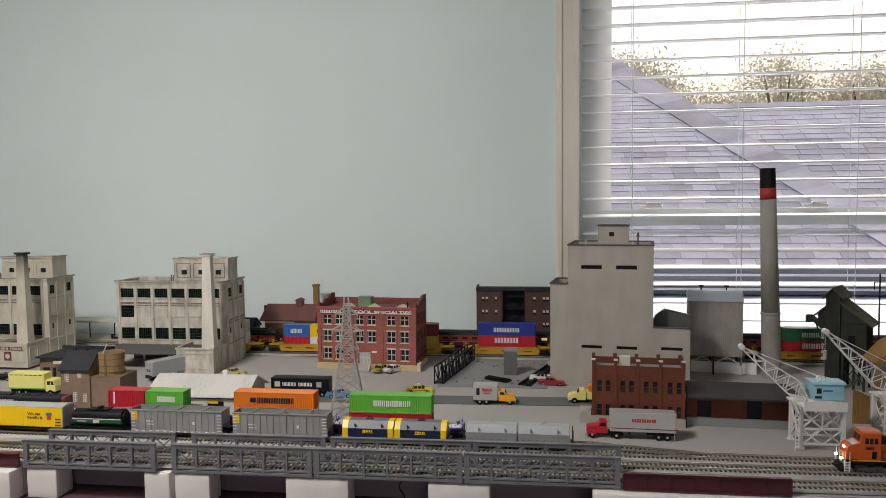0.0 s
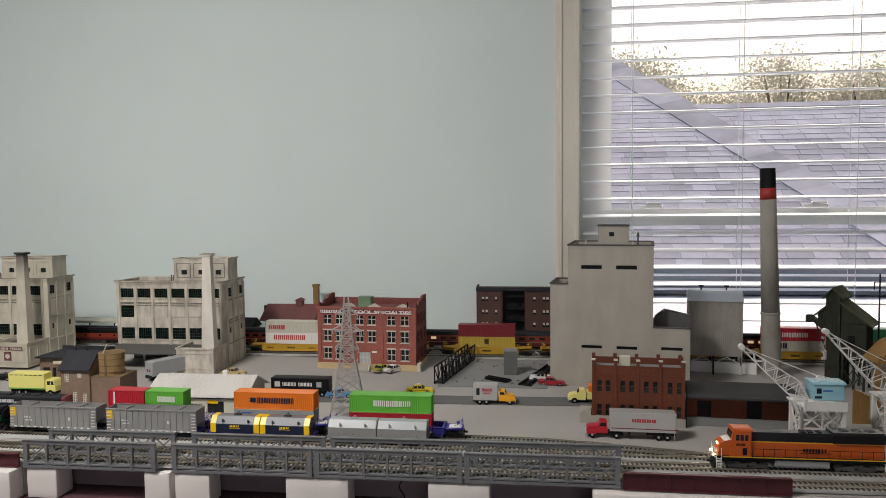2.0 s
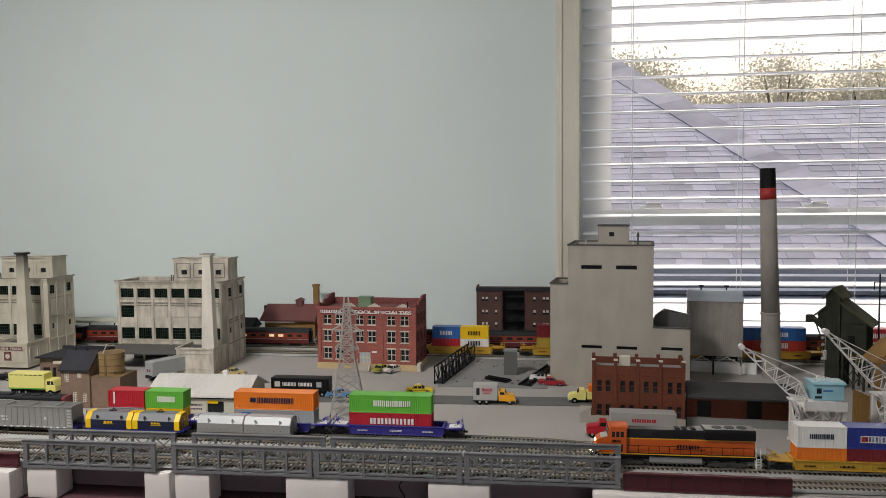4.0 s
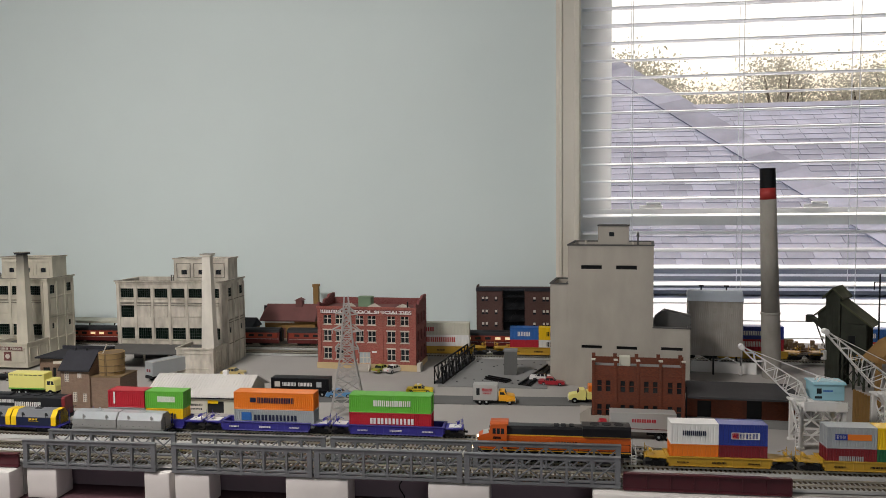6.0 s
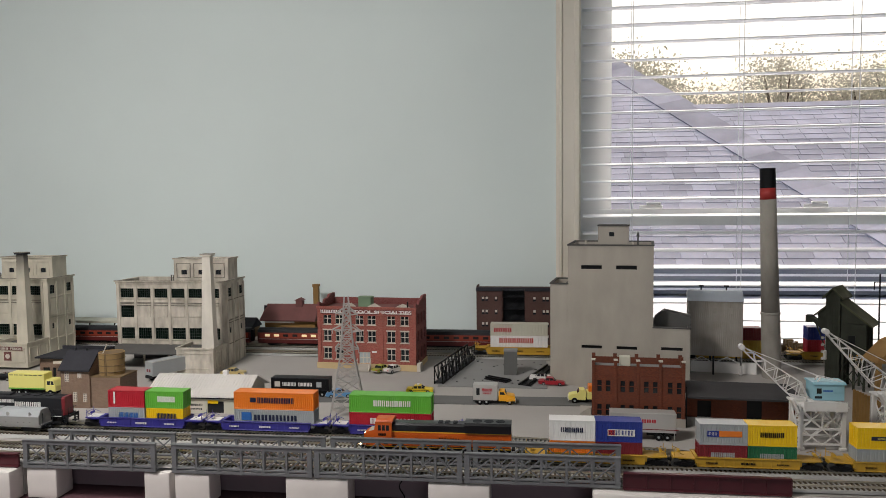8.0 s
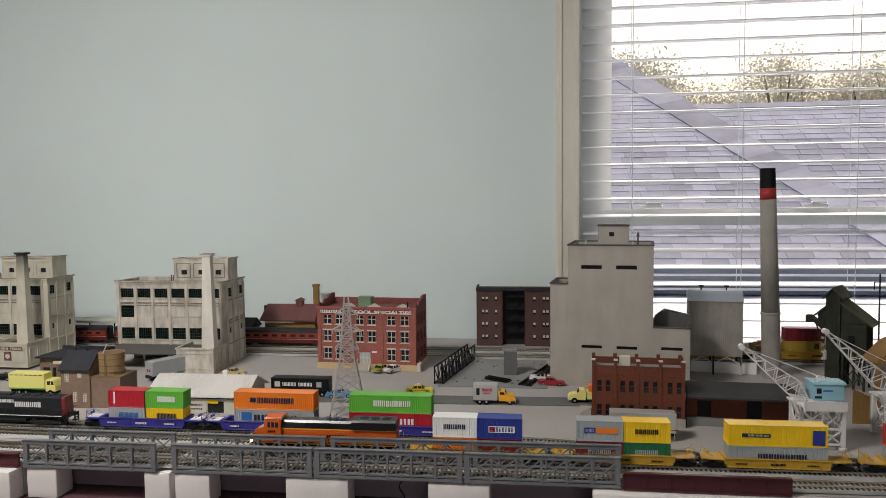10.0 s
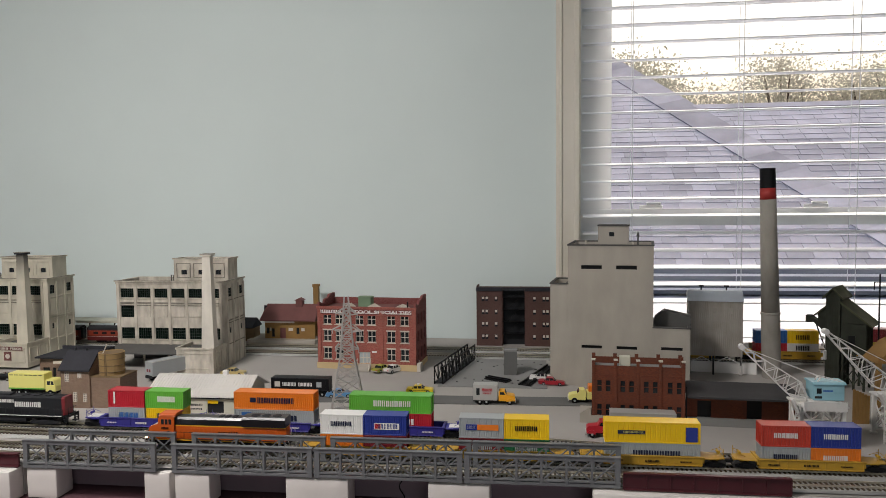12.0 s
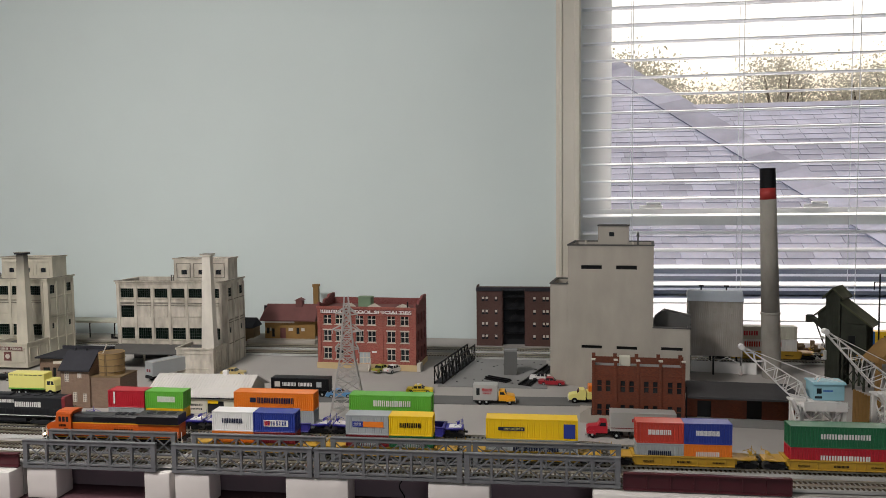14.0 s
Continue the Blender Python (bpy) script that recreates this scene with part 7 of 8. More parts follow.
ticket = thing("freight_office", "tan freight office with flat dark roof behind the mill", "office", on(-1.032, 1.390))
part("wall", Shape().wall(0, 0.110, 0, 0.060, 0, 0.003, [(0.006, 0.022, 0.010, 0.040), (0.028, 0.036, 0.004, 0.040), (0.044, 0.060, 0.010, 0.040)]).box(0, 0.003, 0.003, 0.08, 0, 0.060).box(0.107, 0.110, 0.003, 0.08, 0, 0.060), "brick_tan", ticket)
for a in (0.006, 0.028, 0.044):
    part("window", Shape().box(a, a + (0.008 if a == 0.028 else 0.016), 0.002, 0.003, 0.004, 0.040), "pane", ticket)
part("roof", Shape().box(-0.006, 0.116, -0.008, 0.084, 0.060, 0.063), "roofdark", ticket)
part("parapet", Shape().box(-0.006, 0.116, 0.082, 0.084, 0.063, 0.070).box(0.114, 0.116, -0.008, 0.082, 0.063, 0.070), "roofdark", ticket)
bars("sign_board", [(0.036, 0.062, 0.050, 0.056)], -0.0085, "stone", ticket)
part("roof_vent", Shape().rod((0.05, 0.03, 0.063), (0.05, 0.03, 0.072), 0.003, 8).rod((0.09, 0.02, 0.063), (0.09, 0.02, 0.070), 0.002, 8), "dark", ticket)


def white_shed(at):
    t = thing("corrugated_shed", "low grey shed with white corrugated gable roof", "shed", at)
    w, h = 0.196, 0.032
    part("wall", Shape().wall(0.008, w - 0.008, 0, h, 0.006, 0.009, [(0.1193, 0.1507, 0, 0.022)]).box(0.008, 0.011, 0.009, 0.11, 0, h).box(w - 0.011, w - 0.008, 0.009, 0.11, 0, h), "creampaint", t)
    part("doorway", Shape().box(0.1193, 0.1507, 0.0085, 0.011, 0, 0.022), "dark", t)
    r = Shape().prism([(0.0, h), (0.058, h + 0.028), (0.116, h), (0.116, h - 0.002), (0.058, h + 0.026), (0.0, h - 0.002)], "x", 0, w)
    part("roof", r, "whiteroof", t)
    rib = Shape()
    for k in range(34):
        x = 0.003 + k * (w - 0.006) / 33
        rib.bar((x, -0.0004, h + 0.0002), (x, 0.058, h + 0.0284), 0.0012, 0.0008)
    part("roof_ribs", rib, "whiteroof", t)
    part("gable", Shape().prism([(0.006, h - 0.001), (0.058, h + 0.0255), (0.110, h - 0.001)], "x", w - 0.0105, w - 0.008), "creampaint", t)
    bars("poster", [(0.0833, 0.1138, 0.004, 0.023)], 0.006, "stone", t)
    bars("poster_lettering", word(0.0863, 0.1108, 0.013, 0.017, 6, seed=3) + word(0.0873, 0.1098, 0.006, 0.009, 7, seed=4), 0.0057, "dark", t)
    bars("notice", [(0.120, 0.140, 0.018, 0.024)], 0.006, "yellow", t)
    part("roof_vent", Shape().box(0.128, 0.138, 0.054, 0.062, h + 0.024, h + 0.036, 0.001), "whitepaint", t)
    # shade below the roof's edge, added as a dark strip
    part("fascia", Shape().box(0.004, w - 0.004, 0.0025, 0.0052, h - 0.0050, h - 0.0021), "roofdark", t, "dark strip for the shade under the eave")
    return t


white_shed(on(-0.720, 1.245))


# ---- yard things ----
def pylon(at):
    """A lattice power mast, 0.212 m high, with three pairs of arms."""
    t = thing("lattice_pylon", "silver grey lattice power pylon with stepped cross arms", "pylon", at)
    H, b, w1 = 0.212, 0.031, 0.007
    wid = lambda z: b + (0.0125 - b) * z / 0.105 if z < 0.105 else 0.0125 + (0.0035 - 0.0125) * (z - 0.105) / (H - 0.105)
    corner = lambda k, z: (wid(z) * (-1, 1, 1, -1)[k], wid(z) * (-1, -1, 1, 1)[k], z)
    zs = [0.0, 0.034, 0.063, 0.086, 0.105, 0.122, 0.139, 0.155, 0.171, 0.187, 0.2]
    for k in range(4):
        s = Shape()
        for a, c in ((0.0, 0.105), (0.105, H)):
            s.bar(corner(k, a), corner(k, c), 0.0023)
        part("leg", s, "mast", t)
    for k in range(4):
        j, s = (k + 1) % 4, Shape()
        for a, c in zip(zs, zs[1:]):
            s.bar(corner(k, a), corner(j, c), 0.0015).bar(corner(j, a), corner(k, c), 0.0015).bar(corner(k, c), corner(j, c), 0.0015)
        part("bracing", s, "mast", t)
    for z, r in ((0.118, 0.024), (0.150, 0.030), (0.180, 0.022)):
        for e in (-1, 1):
            s = Shape()
            for y in (-1, 1):
                s.bar((e * wid(z), y * wid(z), z), (e * r, 0, z + 0.002), 0.0017)
                s.bar((e * wid(z + 0.012), y * wid(z + 0.012), z + 0.012), (e * r, 0, z + 0.002), 0.0017)
            s.rod((e * r, 0, z + 0.002), (e * r, 0, z - 0.006), 0.0009)
            part("arm", s, "mast", t, at=pose(0, 0, 0, 0, 0, -28))
    for k in range(4):
        part("footing", Shape().box(corner(k, 0)[0] - 0.002, corner(k, 0)[0] + 0.002, corner(k, 0)[1] - 0.002, corner(k, 0)[1] + 0.002, 0, 0.003), "elev", t)
    return t


pylon(pose(-0.342, 1.268, gz(1.268), 0, 0, 12))


def lattice_boom(p, q, w, h, n, parent, m):
    """A four-chord lattice boom from p to q, tapering to the tip."""
    p, q = Vector(p), Vector(q)
    d = (q - p).normalized()
    side = Vector((0, 1, 0))
    up = side.cross(d) * -1
    prof = lambda f: 0.2 + 0.8 * f / 0.17 if f <= 0.17 else 1.0 - 0.86 * (f - 0.17) / 0.83
    pt = lambda f, a, b: p.lerp(q, f) + side * a * w / 2 * max(0.4, prof(f)) + up * b * h / 2 * prof(f)
    for a in (-1, 1):
        for b in (-1, 1):
            s = Shape()
            for f, g_ in ((0.0, 0.0425), (0.0425, 0.17), (0.17, 0.749), (0.749, 1.0)):
                s.bar(pt(f, a, b), pt(g_, a, b), 0.0016)
            part("chord", s, m, parent)
    s = Shape()
    for k in range(n):
        f, g_ = k / n, (k + 1) / n
        for a in (-1, 1):
            e = 1 if k % 2 else -1
            s.bar(pt(f, a, e), pt(g_, a, -e), 0.0011)
        for b in (-1, 1):
            s.bar(pt(f, -1, b), pt(f, 1, b), 0.0012)
    part("lacing", s, m, parent)
    return up


def gantry_crane(at, cabm, label, tip):
    """A portal crane: braced white portal, ladder, cab and long lattice boom to -x."""
    t = thing("portal_crane", label, "crane", at, "portal cranes")
    w, d, h = 0.067, 0.050, 0.066
    m = "cranewhite"
    for x in (0.003, w - 0.003):
        for y in (0.003, d - 0.003):
            part("leg", Shape().box(x - 0.0028, x + 0.0028, y - 0.0028, y + 0.0028, 0.004, h).box(x - 0.005, x + 0.005, y - 0.004, y + 0.004, 0, 0.005, 0.001), m, t)
    for y in (0.002, d - 0.002):
        s = Shape().box(0, w, y - 0.002, y + 0.002, h - 0.006, h).box(0, w, y - 0.0015, y + 0.0015, h * 0.48, h * 0.52)
        for z0, z1 in ((h * 0.5, h - 0.004), (0.008, h * 0.5)):
            s.bar((0.004, y, z0), (w / 2, y, z1 if z0 > 0.02 else z1), 0.0018).bar((w / 2, y, z1), (w - 0.004, y, z0), 0.0018)
            s.bar((0.004, y, z1), (w / 2, y, z0), 0.0018).bar((w / 2, y, z0), (w - 0.004, y, z1), 0.0018)
        s.box(w / 2 - 0.001, w / 2 + 0.001, y - 0.001, y + 0.001, h * 0.5, h)
        s.box(0.004, w - 0.004, y - 0.001, y + 0.001, 0.008, 0.011)
        part("side_frame", s, m, t)
    for x in (0.003, w - 0.003):
        part("end_frame", Shape().bar((x, 0.003, 0.01), (x, d - 0.003, h - 0.01), 0.0018).bar((x, d - 0.003, 0.01), (x, 0.003, h - 0.01), 0.0018), m, t)
    dk = Shape().box(-0.003, w + 0.003, -0.003, d + 0.003, h, h + 0.003, 0.0005)
    for k in range(4):
        dk.box(0.006 + k * 0.0150, 0.0075 + k * 0.0150, -0.005, -0.003, h - 0.006, h + 0.010)
    dk.box(0.004, w, -0.0045, -0.003, h - 0.004, h + 0.010)
    part("deck", dk, m, t)
    lad = Shape().box(-0.0070, -0.0060, -0.004, -0.002, 0.0, h + 0.006).box(-0.0010, -0.0000, -0.004, -0.002, 0.0, h + 0.006)
    for k in range(13):
        lad.box(-0.0065, -0.0005, -0.0035, -0.0025, 0.004 + 0.006 * k, 0.0055 + 0.006 * k)
    part("ladder", lad, m, t)
    part("ladder_guard", Shape().prism([(-0.014, h + 0.012), (-0.011, h + 0.015), (-0.001, h - 0.008), (-0.003, h - 0.010)], "y", -0.006, 0.008), m, t)
    part("turntable", Shape().lathe(0.040, d / 2, [(0.022, h + 0.003), (0.022, h + 0.009)], 24), m, t)
    cab = part("cab", Shape().box(0.022, 0.067, 0.008, 0.042, h + 0.009, h + 0.034, 0.0012), cabm, t, "machinery cab")
    part("cab_roof", Shape().prism([(0.006, h + 0.034), (0.010, h + 0.037), (0.040, h + 0.037), (0.044, h + 0.034)], "x", 0.020, 0.069), cabm, cab)
    part("cab_window", Shape().box(0.0265, 0.0335, 0.0072, 0.008, h + 0.020, h + 0.028), "pane", cab)
    part("cab_panel", Shape().box(0.052, 0.063, 0.0072, 0.008, h + 0.021, h + 0.031, 0.0002), cabm, cab)
    part("cab_grille", Shape().box(0.024, 0.034, 0.0072, 0.008, h + 0.0125, h + 0.0160), "dark", cab)
    bars("cab_emblem", [(0.036, 0.050, h + 0.023, h + 0.0255)], 0.008, "blue2", cab)
    lattice_boom((0.014, 0.020, h + 0.012), tip, 0.015, 0.026, 12, t, m)
    s = Shape()
    for y in (0.014, 0.026):
        s.rod((0.034, y, h + 0.044), tip, 0.0005).rod((0.034, y, h + 0.044), (0.070, y, h + 0.036), 0.0006).bar((0.028, y, h + 0.034), (0.034, y, h + 0.044), 0.0018)
    part("stay", s, m, t)
    part("sheave", Shape().rod((tip[0], 0.015, tip[2]), (tip[0], 0.025, tip[2]), 0.0045, 12), m, t)
    part("hook_line", Shape().rod((tip[0], 0.020, tip[2]), (tip[0], 0.020, tip[2] - 0.030), 0.0005).box(tip[0] - 0.002, tip[0] + 0.002, 0.018, 0.022, tip[2] - 0.045, tip[2] - 0.030, 0.0006), "mast", t)
    return t


gantry_crane(on(0.3911, 1.1579), "craneblue", "white portal crane with sky blue cab and lattice boom", (-0.0810, 0.020, 0.1539))
gantry_crane(pose(0.535, 1.200, gz(1.200), 0, 0, 4), "dark", "white portal crane with dark cab and lattice boom", (-0.088, 0.020, 0.172))

# siding yard by the elevator: girder, pillar, gratings, scraps
gird = thing("lattice_walkway", "black open lattice girder bridge lying across the yard", "girder", pose(-0.214, 1.470, gz(1.470) + 0.0004, 2.06) @ pose(0, 0, 0, 0, 0, 77))
s1 = Shape()
for y in (0.0, -0.018):
    s1 = Shape()
    s1.box(0, 0.215, y - 0.001, y + 0.001, 0.034, 0.037).box(0, 0.215, y - 0.001, y + 0.001, 0, 0.003)
    for k in range(11):
        x = 0.001 + 0.0213 * k
        s1.box(x - 0.001, x + 0.001, y - 0.001, y + 0.001, 0, 0.036)
        if k < 10:
            s1.bar((x, y, 0.003), (x + 0.0213, y, 0.034), 0.0016) if k % 2 else s1.bar((x, y, 0.034), (x + 0.0213, y, 0.003), 0.0016)
    part("lattice_side", s1, "black", gird)
part("floor", Shape().box(0, 0.215, -0.018, 0, 0.0032, 0.005), "dark", gird)
pil = thing("concrete_pillar", "square grey concrete pillar standing in the yard", "pillar", on(-0.075, 1.545))
part("shaft", Shape().prism([(0, 0), (0.0, 0.052), (0.027, 0.052), (0.027, 0)], "y", 0, 0.024), "road", pil)
part("cap", Shape().box(-0.001, 0.028, -0.001, 0.025, 0.052, 0.055), "pad", pil)


def grating(x, y, rz, L, W, n, label):
    t = thing("loose_track", label, "loose track", pose(x, y, gz(y) + 0.0022, 2.06) @ pose(0, 0, 0, 0, 0, rz))
    for yy in (0.0, W):
        part("rail", Shape().box(0, L, yy - 0.0012, yy + 0.0012, 0.002, 0.0055), "black", t)
    ties = Shape()
    for k in range(n):
        ties.box(L * (k + 0.2) / n, L * (k + 0.7) / n, -0.006, W + 0.006, 0, 0.0024)
    part("ties", ties, "black", t)


grating(-0.024, 1.462, 70, 0.165, 0.016, 22, "black plastic track panel lying in the yard")
grating(-0.112, 1.512, -32, 0.032, 0.010, 6, "short black plastic track panel")
grating(-0.090, 1.500, -30, 0.030, 0.010, 6, "short black plastic track panel")
scr = Shape()
rs = random.Random(5)
for k in range(34):
    x, y = rs.uniform(-0.20, 0.0), rs.uniform(1.47, 1.66)
    scr.box(x, x + rs.uniform(0.002, 0.006), y, y + rs.uniform(0.001, 0.003), gz(y) + 0.0018, gz(y) + 0.003)
tagged(part("scrap_bits", scr, "dark"), "dark bits of scrap scattered on the yard", "scrap", kind="stuff")


clut = Shape()
rs = random.Random(9)
for k in range(60):
    x, y = rs.uniform(0.50, 0.66), rs.uniform(1.775, 1.86)
    w_, h_ = rs.uniform(0.004, 0.016), rs.uniform(0.004, 0.020)
    clut.box(x, x + w_, y, y + w_ * 0.7, gz(y) - 0.001, gz(y) + h_)
tagged(part("trackside_clutter", clut, "woodbrown"), "brown crates and timber heaped beside the back track", "clutter", kind="stuff")
for x, y, h_ in ((0.648, 1.500, 0.225), (0.300, 1.660, 0.030)):
    mp_ = thing("signal_mast", "thin dark signal mast with short arms", "signal mast", on(x, y))
    part("pole", Shape().rod((0, 0, 0), (0, 0, h_), 0.0016, 8), "dark", mp_)
    part("arm", Shape().rod((-0.010, 0, h_ * 0.93), (0.010, 0, h_ * 0.93), 0.0010).rod((-0.010, 0, h_ * 0.93), (-0.010, 0, h_ * 0.86), 0.0010), "dark", mp_)
    part("foot", Shape().box(-0.004, 0.004, -0.004, 0.004, 0, 0.003), "elev", mp_)


# ---- road vehicles: front at +x, origin under the centre ----
def tyre_mesh(r, w):
    return Shape().rod((0, -w / 2, 0), (0, w / 2, 0), r, 14).mesh("wheel", "black")


TYRE = {r: tyre_mesh(r, 0.0032) for r in (0.0036, 0.0056)}
HUB = Shape().rod((0, -0.0019, 0), (0, 0.0019, 0), 0.0020, 10).mesh("hub", "grey")


def wheels(t, xs, half, r=0.0056):
    for x in xs:
        for y in (-half, half):
            w = part("wheel", TYRE[r], "black", t, at=pose(x, y, r))
            part("hub", HUB, "grey", w)


def car(at, m, label, roof=None, sign=False):
    """A saloon car 53 mm long with sloping glasshouse."""
    t = thing("model_car", label, "car", at, "model cars")
    b = Shape().prism([(-0.0265, 0.0040), (-0.0265, 0.0085), (-0.0245, 0.0098), (-0.012, 0.0102), (0.010, 0.0102), (0.0245, 0.0088), (0.0265, 0.0070), (0.0265, 0.0040), (0.0200, 0.0028), (-0.0200, 0.0028)], "y", -0.0095, 0.0095)
    part("body", b, m, t)
    part("glasshouse", Shape().prism([(-0.0150, 0.0100), (-0.0105, 0.0150), (0.0030, 0.0150), (0.0095, 0.0100)], "y", -0.0082, 0.0082), "pane", t)
    part("roof", Shape().prism([(-0.0108, 0.0149), (-0.0095, 0.0159), (0.0022, 0.0159), (0.0034, 0.0149)], "y", -0.0080, 0.0080), roof or m, t)
    for x in (-0.0125, -0.0035, 0.0050):
        part("pillar", Shape().bar((x, -0.0084, 0.0100), (x + 0.002 * (1 if x < -0.01 else -0.6), -0.0082, 0.0150), 0.0010), m, t)
    for e in (-1, 1):
        part("bumper", Shape().box(*sorted((e * 0.0262, e * 0.0272)), -0.009, 0.009, 0.0042, 0.0058, 0.0002), "silver", t)
        for y in (-0.0070, 0.0070):
            part("headlight" if e > 0 else "tail_light", Shape().box(*sorted((e * 0.0262, e * 0.0268)), y - 0.0016, y + 0.0016, 0.0064, 0.0080), "whitepaint" if e > 0 else "red", t)
    if sign:
        part("roof_sign", Shape().box(-0.005, -0.001, -0.004, 0.004, 0.0159, 0.0180, 0.0003), "whitepaint", t)
        bars("checker", [(-0.020 + 0.004 * k, -0.018 + 0.004 * k, 0.0062, 0.0074) for k in range(10)], -0.0096, "black", t)
    wheels(t, (-0.0158, 0.0165), 0.0085, 0.0036)
    return t


car(on(-0.234, 1.408, 4), "taxi", "yellow taxi saloon with roof sign", sign=True)
car(on(0.024, 1.484, -4), "carred", "dark red sports car parked by the elevator")
car(on(0.006, 1.515, -4), "whitepaint", "white saloon with dark roof", roof="dark")
car(on(-0.343, 1.560, 62), "olive", "olive yellow car parked before the brick factory")
car(on(-0.315, 1.560, 55), "whitepaint", "white car parked before the brick factory")
car(on(-0.385, 1.368, 10), "lightblue", "light blue car behind the pylon")
car(on(-0.660, 1.505, 0), "tancar", "tan saloon beside the concrete factory")


def bonnet_truck(at, cabm, boxm, label, L, box_h, marks=None, cargo=None):
    """A bonneted lorry with a box body."""
    t = thing("model_truck", label, "truck", at, "model trucks")
    f = L / 2
    part("chassis", Shape().box(-f, f - 0.006, -0.008, 0.008, 0.0055, 0.0080), "black", t)
    part("box_body", Shape().box(-f, f - 0.033, -0.0125, 0.0125, 0.0085, 0.0085 + box_h, 0.0006), boxm, t)
    c = part("cab", Shape().prism([(f - 0.031, 0.0070), (f - 0.031, 0.0235), (f - 0.0285, 0.0260), (f - 0.020, 0.0260), (f - 0.0165, 0.0190), (f - 0.0040, 0.0172), (f - 0.0010, 0.0150), (f, 0.0070)], "y", -0.0100, 0.0100), cabm, t)
    part("side_window", Shape().prism([(f - 0.0285, 0.0190), (f - 0.0285, 0.0240), (f - 0.0215, 0.0240), (f - 0.0190, 0.0190)], "y", -0.0103, -0.0099), "pane", c)
    part("windscreen", Shape().prism([(f - 0.0196, 0.0252), (f - 0.0168, 0.0196), (f - 0.0160, 0.0196), (f - 0.0188, 0.0254)], "y", -0.0088, 0.0088), "pane", c)
    part("fender", Shape().prism([(f - 0.0170, 0.0060), (f - 0.0150, 0.0110), (f - 0.0110, 0.0132), (f - 0.0060, 0.0120), (f - 0.0030, 0.0080)], "y", -0.0122, -0.0098), cabm, c)
    part("bumper", Shape().box(f - 0.0005, f + 0.0012, -0.0115, 0.0115, 0.0052, 0.0078, 0.0003), "silver", t)
    part("headlight", Shape().rod((f - 0.001, -0.0085, 0.0110), (f + 0.0008, -0.0085, 0.0110), 0.0016, 10), "whitepaint", t)
    wheels(t, (-f + 0.012, -f + 0.0245, f - 0.0105) if L > 0.07 else (-f + 0.014, f - 0.0105), 0.0102)
    if marks:
        z = 0.0085 + box_h
        bars("lettering", word(-f + 0.016, -f + 0.036, z - 0.012, z - 0.0065, 7, seed=6) + word(-f + 0.018, -f + 0.034, z - 0.0175, z - 0.014, 5, seed=8), -0.0126, "red", t)
        bars("emblem", [(-f + 0.006, -f + 0.012, z - 0.019, z - 0.006)], -0.0126, "dark", t)
    if cargo:
        part("tank", Shape().box(-f + 0.004, f - 0.036, -0.011, 0.011, 0.0085 + box_h, 0.0085 + box_h + 0.012, 0.0015), cargo, t, "orange load box")
    return t


bonnet_truck(on(-0.084, 1.352, 2), "lorry", "silver", "orange-yellow bonneted lorry with white box body", 0.078, 0.029, True)
bonnet_truck(on(0.088, 1.372, 182), "lemon", "lemon", "pale yellow bonneted lorry with orange load", 0.070, 0.014, False, "orange")


def cabover(at):
    t = thing("box_truck", "pale yellow cab-over box truck with green stripe", "truck", at)
    b = part("box_body", Shape().box(-0.052, 0.026, -0.0130, 0.0130, 0.0120, 0.0440, 0.0006), "lemon", t)
    part("green_stripe", Shape().box(-0.052, 0.026, -0.0134, -0.0130, 0.0120, 0.0145), "green", b)
    bars("vent_row", [(-0.049 + 0.0105 * k, -0.041 + 0.0105 * k, 0.0395, 0.0408) for k in range(7)], -0.0131, "dark", b)
    c = part("cab", Shape().prism([(0.0275, 0.0080), (0.0275, 0.0300), (0.0300, 0.0320), (0.0430, 0.0320), (0.0455, 0.0290), (0.0490, 0.0180), (0.0490, 0.0080)], "y", -0.0120, 0.0120), "lemon", t)
    part("side_window", Shape().prism([(0.0310, 0.0215), (0.0310, 0.0290), (0.0375, 0.0290), (0.0385, 0.0215)], "y", -0.0123, -0.0119), "pane", c)
    part("quarter_window", Shape().prism([(0.0395, 0.0215), (0.0390, 0.0290), (0.0435, 0.0290), (0.0460, 0.0215)], "y", -0.0123, -0.0119), "pane", c)
    part("chassis", Shape().box(-0.050, 0.046, -0.009, 0.009, 0.0050, 0.0118), "black", t)
    wheels(t, (-0.030, -0.016, 0.038), 0.0105)
    return t


cabover(on(-1.004, 1.340, 0))


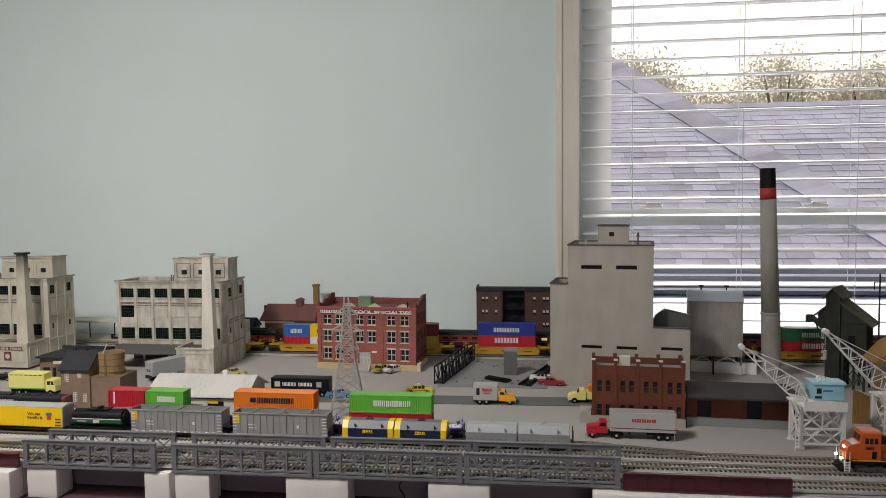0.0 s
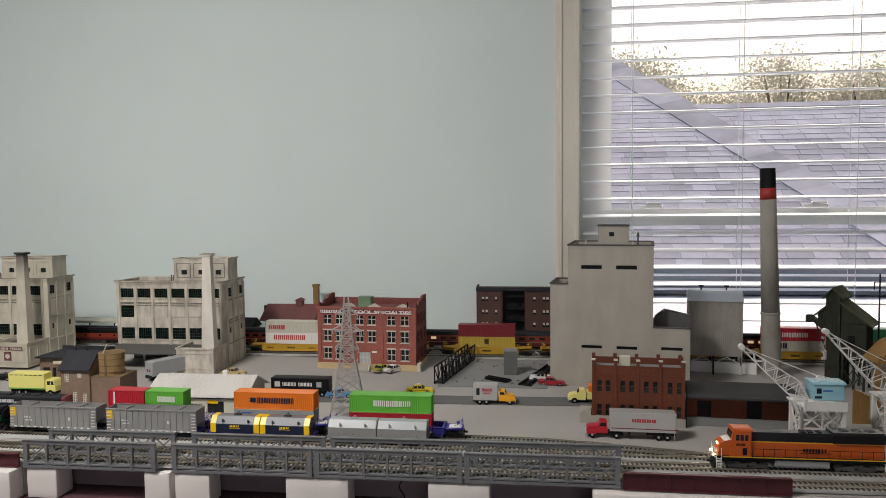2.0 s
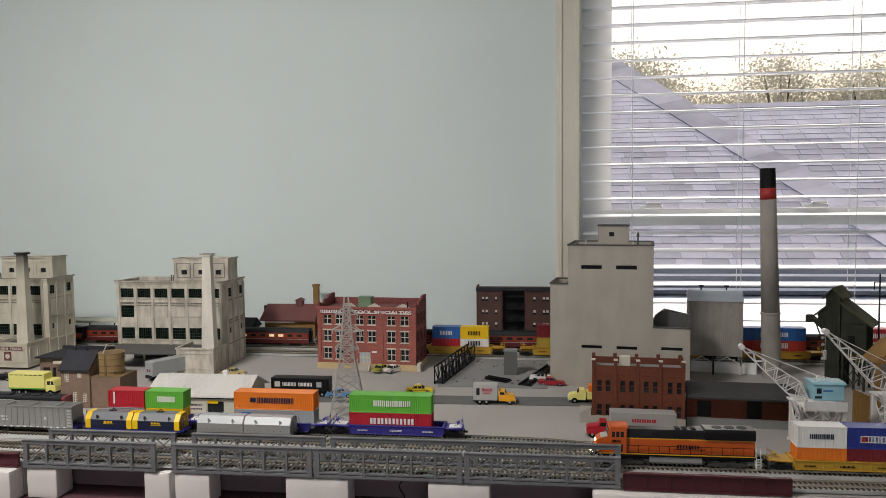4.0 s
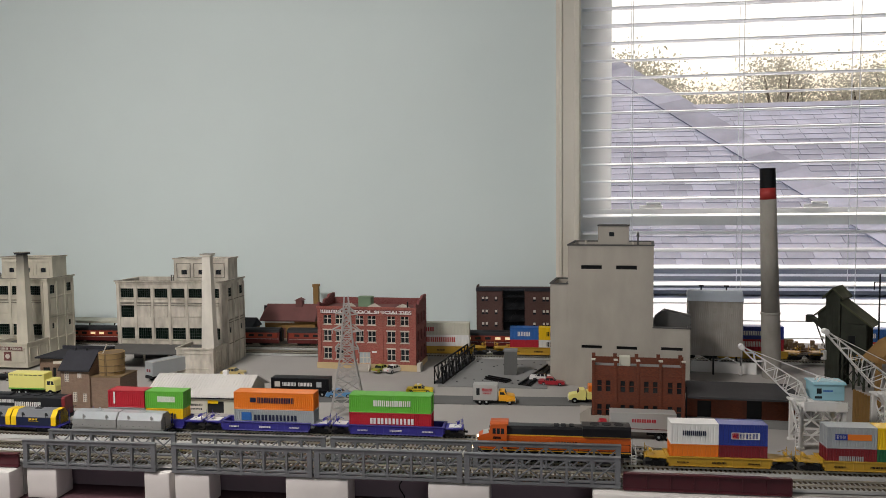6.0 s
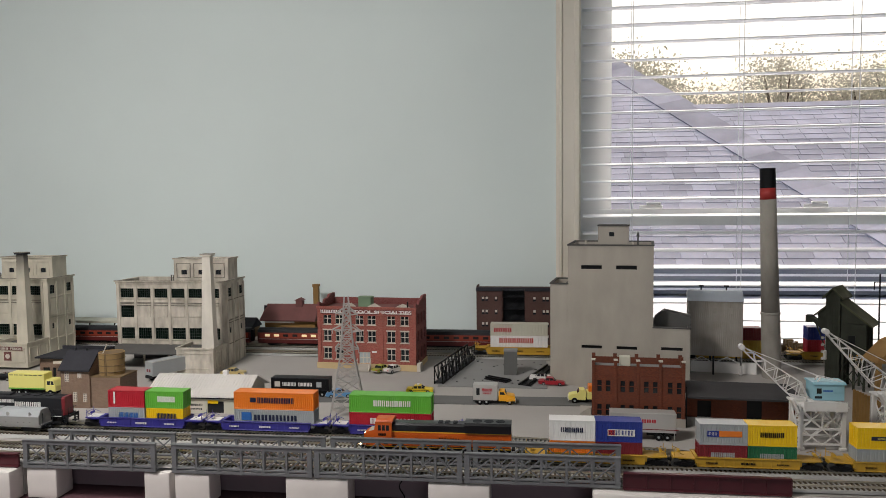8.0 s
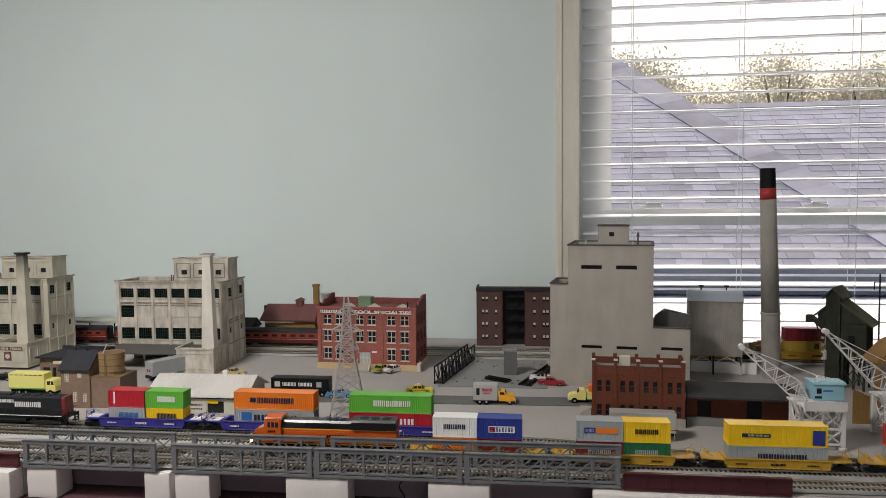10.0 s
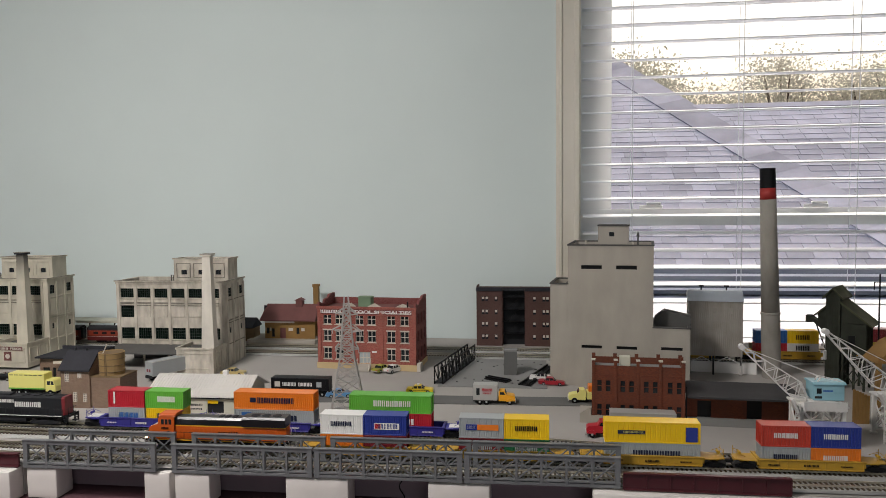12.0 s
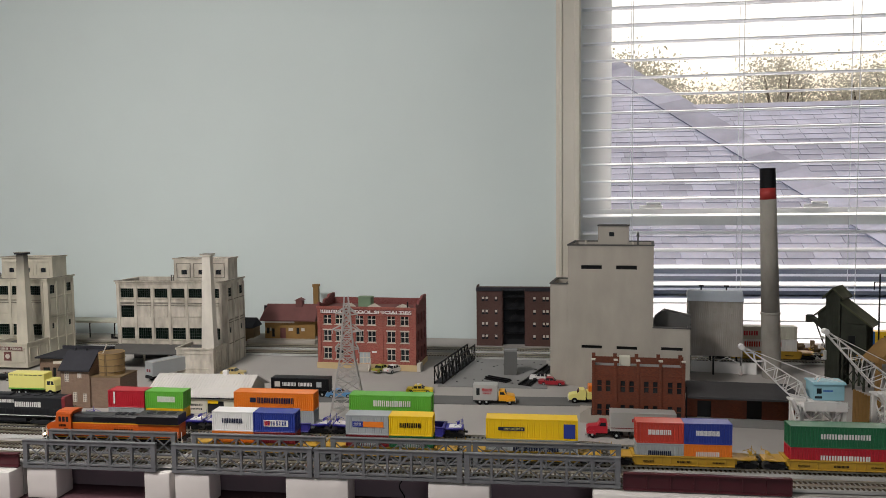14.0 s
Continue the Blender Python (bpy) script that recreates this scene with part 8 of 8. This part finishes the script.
def semi_trailer(at, m, L, label, tractor, marks, top=0.0440):
    """A road trailer, with or without its tractor; tractor at -x."""
    t = thing("semi_trailer_truck" if tractor else "semi_trailer", label, "truck" if tractor else "trailer", at)
    b = part("trailer_body", Shape().box(0, L, -0.0135, 0.0135, 0.0135, top, 0.0014), m, t)
    part("trailer_rail", Shape().box(0.0, L, -0.0139, 0.0139, 0.0135, 0.0150).box(0.0, L, -0.0139, 0.0139, top - 0.0015, top - 0.0004), "silver" if m != "black" else "dark", b)
    for k in range(9):
        part("seam", Shape().box(0.006 + k * (L - 0.012) / 8, 0.0066 + k * (L - 0.012) / 8, -0.01375, -0.0134, 0.015, top - 0.0015), m, b)
    for rows, mm in marks:
        bars("lettering", rows, -0.0139, mm, b)
    part("chassis", Shape().box(L - 0.045, L, -0.009, 0.009, 0.008, 0.0135), "black", t)
    part("landing_gear", Shape().box(0.030, 0.032, -0.009, -0.007, 0.001, 0.0135).box(0.030, 0.032, 0.007, 0.009, 0.001, 0.0135), "dark", t)
    if m == "grey":
        for y in (-0.007, 0.001):
            part("door_placard", Shape().box(L, L + 0.0005, y, y + 0.0050, 0.022, 0.028), "darkred", b, "small dark red door placard")
        part("underride_bar", Shape().box(L - 0.001, L + 0.0006, -0.0125, 0.0125, 0.0085, 0.0150), "dark", t)
    part("mud_flap", Shape().box(L - 0.003, L - 0.002, -0.012, -0.006, 0.002, 0.0135), "silver", t)
    wheels(t, (L - 0.027, L - 0.0135), 0.0102)
    if tractor:
        part("tractor_frame", Shape().box(-0.036, 0.020, -0.008, 0.008, 0.0055, 0.0100), "black", t)
        c = part("tractor_cab", Shape().prism([(-0.004, 0.0080), (-0.004, 0.0250), (-0.006, 0.0270), (-0.016, 0.0270), (-0.0195, 0.0200), (-0.034, 0.0182), (-0.037, 0.0150), (-0.037, 0.0080)], "y", -0.0095, 0.0095), "red", t, "red bonneted tractor cab")
        part("side_window", Shape().prism([(-0.0065, 0.0195), (-0.0065, 0.0250), (-0.0145, 0.0250), (-0.0170, 0.0195)], "y", -0.0098, -0.0094), "pane", c)
        part("fender", Shape().prism([(-0.022, 0.006), (-0.024, 0.011), (-0.028, 0.0130), (-0.033, 0.0115), (-0.0365, 0.0075)], "y", -0.0118, -0.0094), "red", c)
        part("bumper", Shape().box(-0.0388, -0.0372, -0.0115, 0.0115, 0.0050, 0.0085, 0.0003), "silver", t)
        wheels(t, (-0.0280, 0.010), 0.0100)
    return t


semi_trailer(pose(0.112, 1.192, gz(1.192), 0, 0, -2), "silver", 0.102, "silver trailer with red lettering behind a red tractor", True,
             [(word(0.034, 0.072, 0.0290, 0.0345, 5, seed=3), "red"), ([(0.0, 0.106, 0.0180, 0.0192)], "darkred")])
semi_trailer(pose(-0.5205, 1.372, gz(1.372), 0, 0, 0), "black", 0.116, "black road trailer with white lettering and emblem", False,
             [(word(0.024, 0.052, 0.0215, 0.0285, 5), "whitepaint"), (word(0.056, 0.084, 0.0215, 0.0285, 5), "whitepaint"), ([(0.008, 0.019, 0.0200, 0.0300)], "stone"), ([(0.092, 0.102, 0.0200, 0.0300)], "grey")], 0.0370)
semi_trailer(pose(-0.7656, 1.5328, gz(1.436), 0, 0, 242), "grey", 0.110, "light grey road trailer backed to the loading bay", False, [(word(0.03, 0.08, 0.026, 0.034, 8, seed=2), "carsgrey")])
sm = thing("black_car", "small black car at the foot of the feed mill", "car", on(-1.145, 1.43))
part("body", Shape().box(-0.02, 0.02, -0.009, 0.009, 0.003, 0.010, 0.001), "black", sm)
part("cabin", Shape().prism([(-0.012, 0.010), (-0.008, 0.0150), (0.006, 0.0150), (0.011, 0.010)], "y", -0.008, 0.008), "pane", sm)
wheels(sm, (-0.012, 0.012), 0.0078, 0.0036)

# pen-written capitals on the panel under the bridge, unreadable, and its loose cable
bars("panel_scribble", [(-0.205 + 0.0005, -0.203, 0.985, 0.9945), (-0.197, -0.194, 0.985, 0.9945), (-0.194, -0.187, 0.991, 0.993), (-0.180, -0.177, 0.985, 0.9945), (-0.177, -0.171, 0.985, 0.987)], 1.0358, "black", None)
tagged(bpy.data.objects["panel_scribble"], "dark pen marks on the panel under the bridge", "marking")
wire = Shape()
pts = [(-0.200 + 0.004 * math.sin(k * 0.8), 1.033, 0.9985 - 0.0043 * k) for k in range(11)]
for a, b in zip(pts, pts[1:]):
    wire.rod(a, b, 0.0009)
tagged(part("track_wire", wire, "black"), "thin black feeder wire hanging under the bridge", "wire")

# ---- shingles of the neighbouring roof: the nearest as pieces, the rest joined ----
one = Shape().box(-0.1080, 0.1080, -0.055, 0.064, 0, 0.007).mesh("shingle", "shingle")
rs = random.Random(11)
turn = Euler((SLOPE, 0, 0)).to_matrix().to_4x4()
count, rest = 0, Shape()
for r in range(46):
    s = 0.05 + 0.105 * r
    off = rs.uniform(0, 0.22)
    for k in range(20):
        x = 0.30 + off + 0.22 * k
        if (s > 2.84 and x > 1.70 - (s - 2.86) * 0.58) or x > 3.2 + s * 0.32:
            continue
        m = Matrix.Translation(roof_at(x, s, 0.001)) @ turn @ pose(0, 0, 0, -2.2, 0, rs.uniform(-0.4, 0.4))
        if count < 300 and s < 2.84:
            part("shingle", one, "shingle", roof, at=m)
            count += 1
        else:
            rest.add([m @ v.co for v in one.vertices], [tuple(p.vertices) for p in one.polygons])
tagged(part("shingle_rest", rest, "shingle", roof), kind="stuff")


def motions():
    for ob, rows in MOVES:
        walk(ob, rows)


motions()
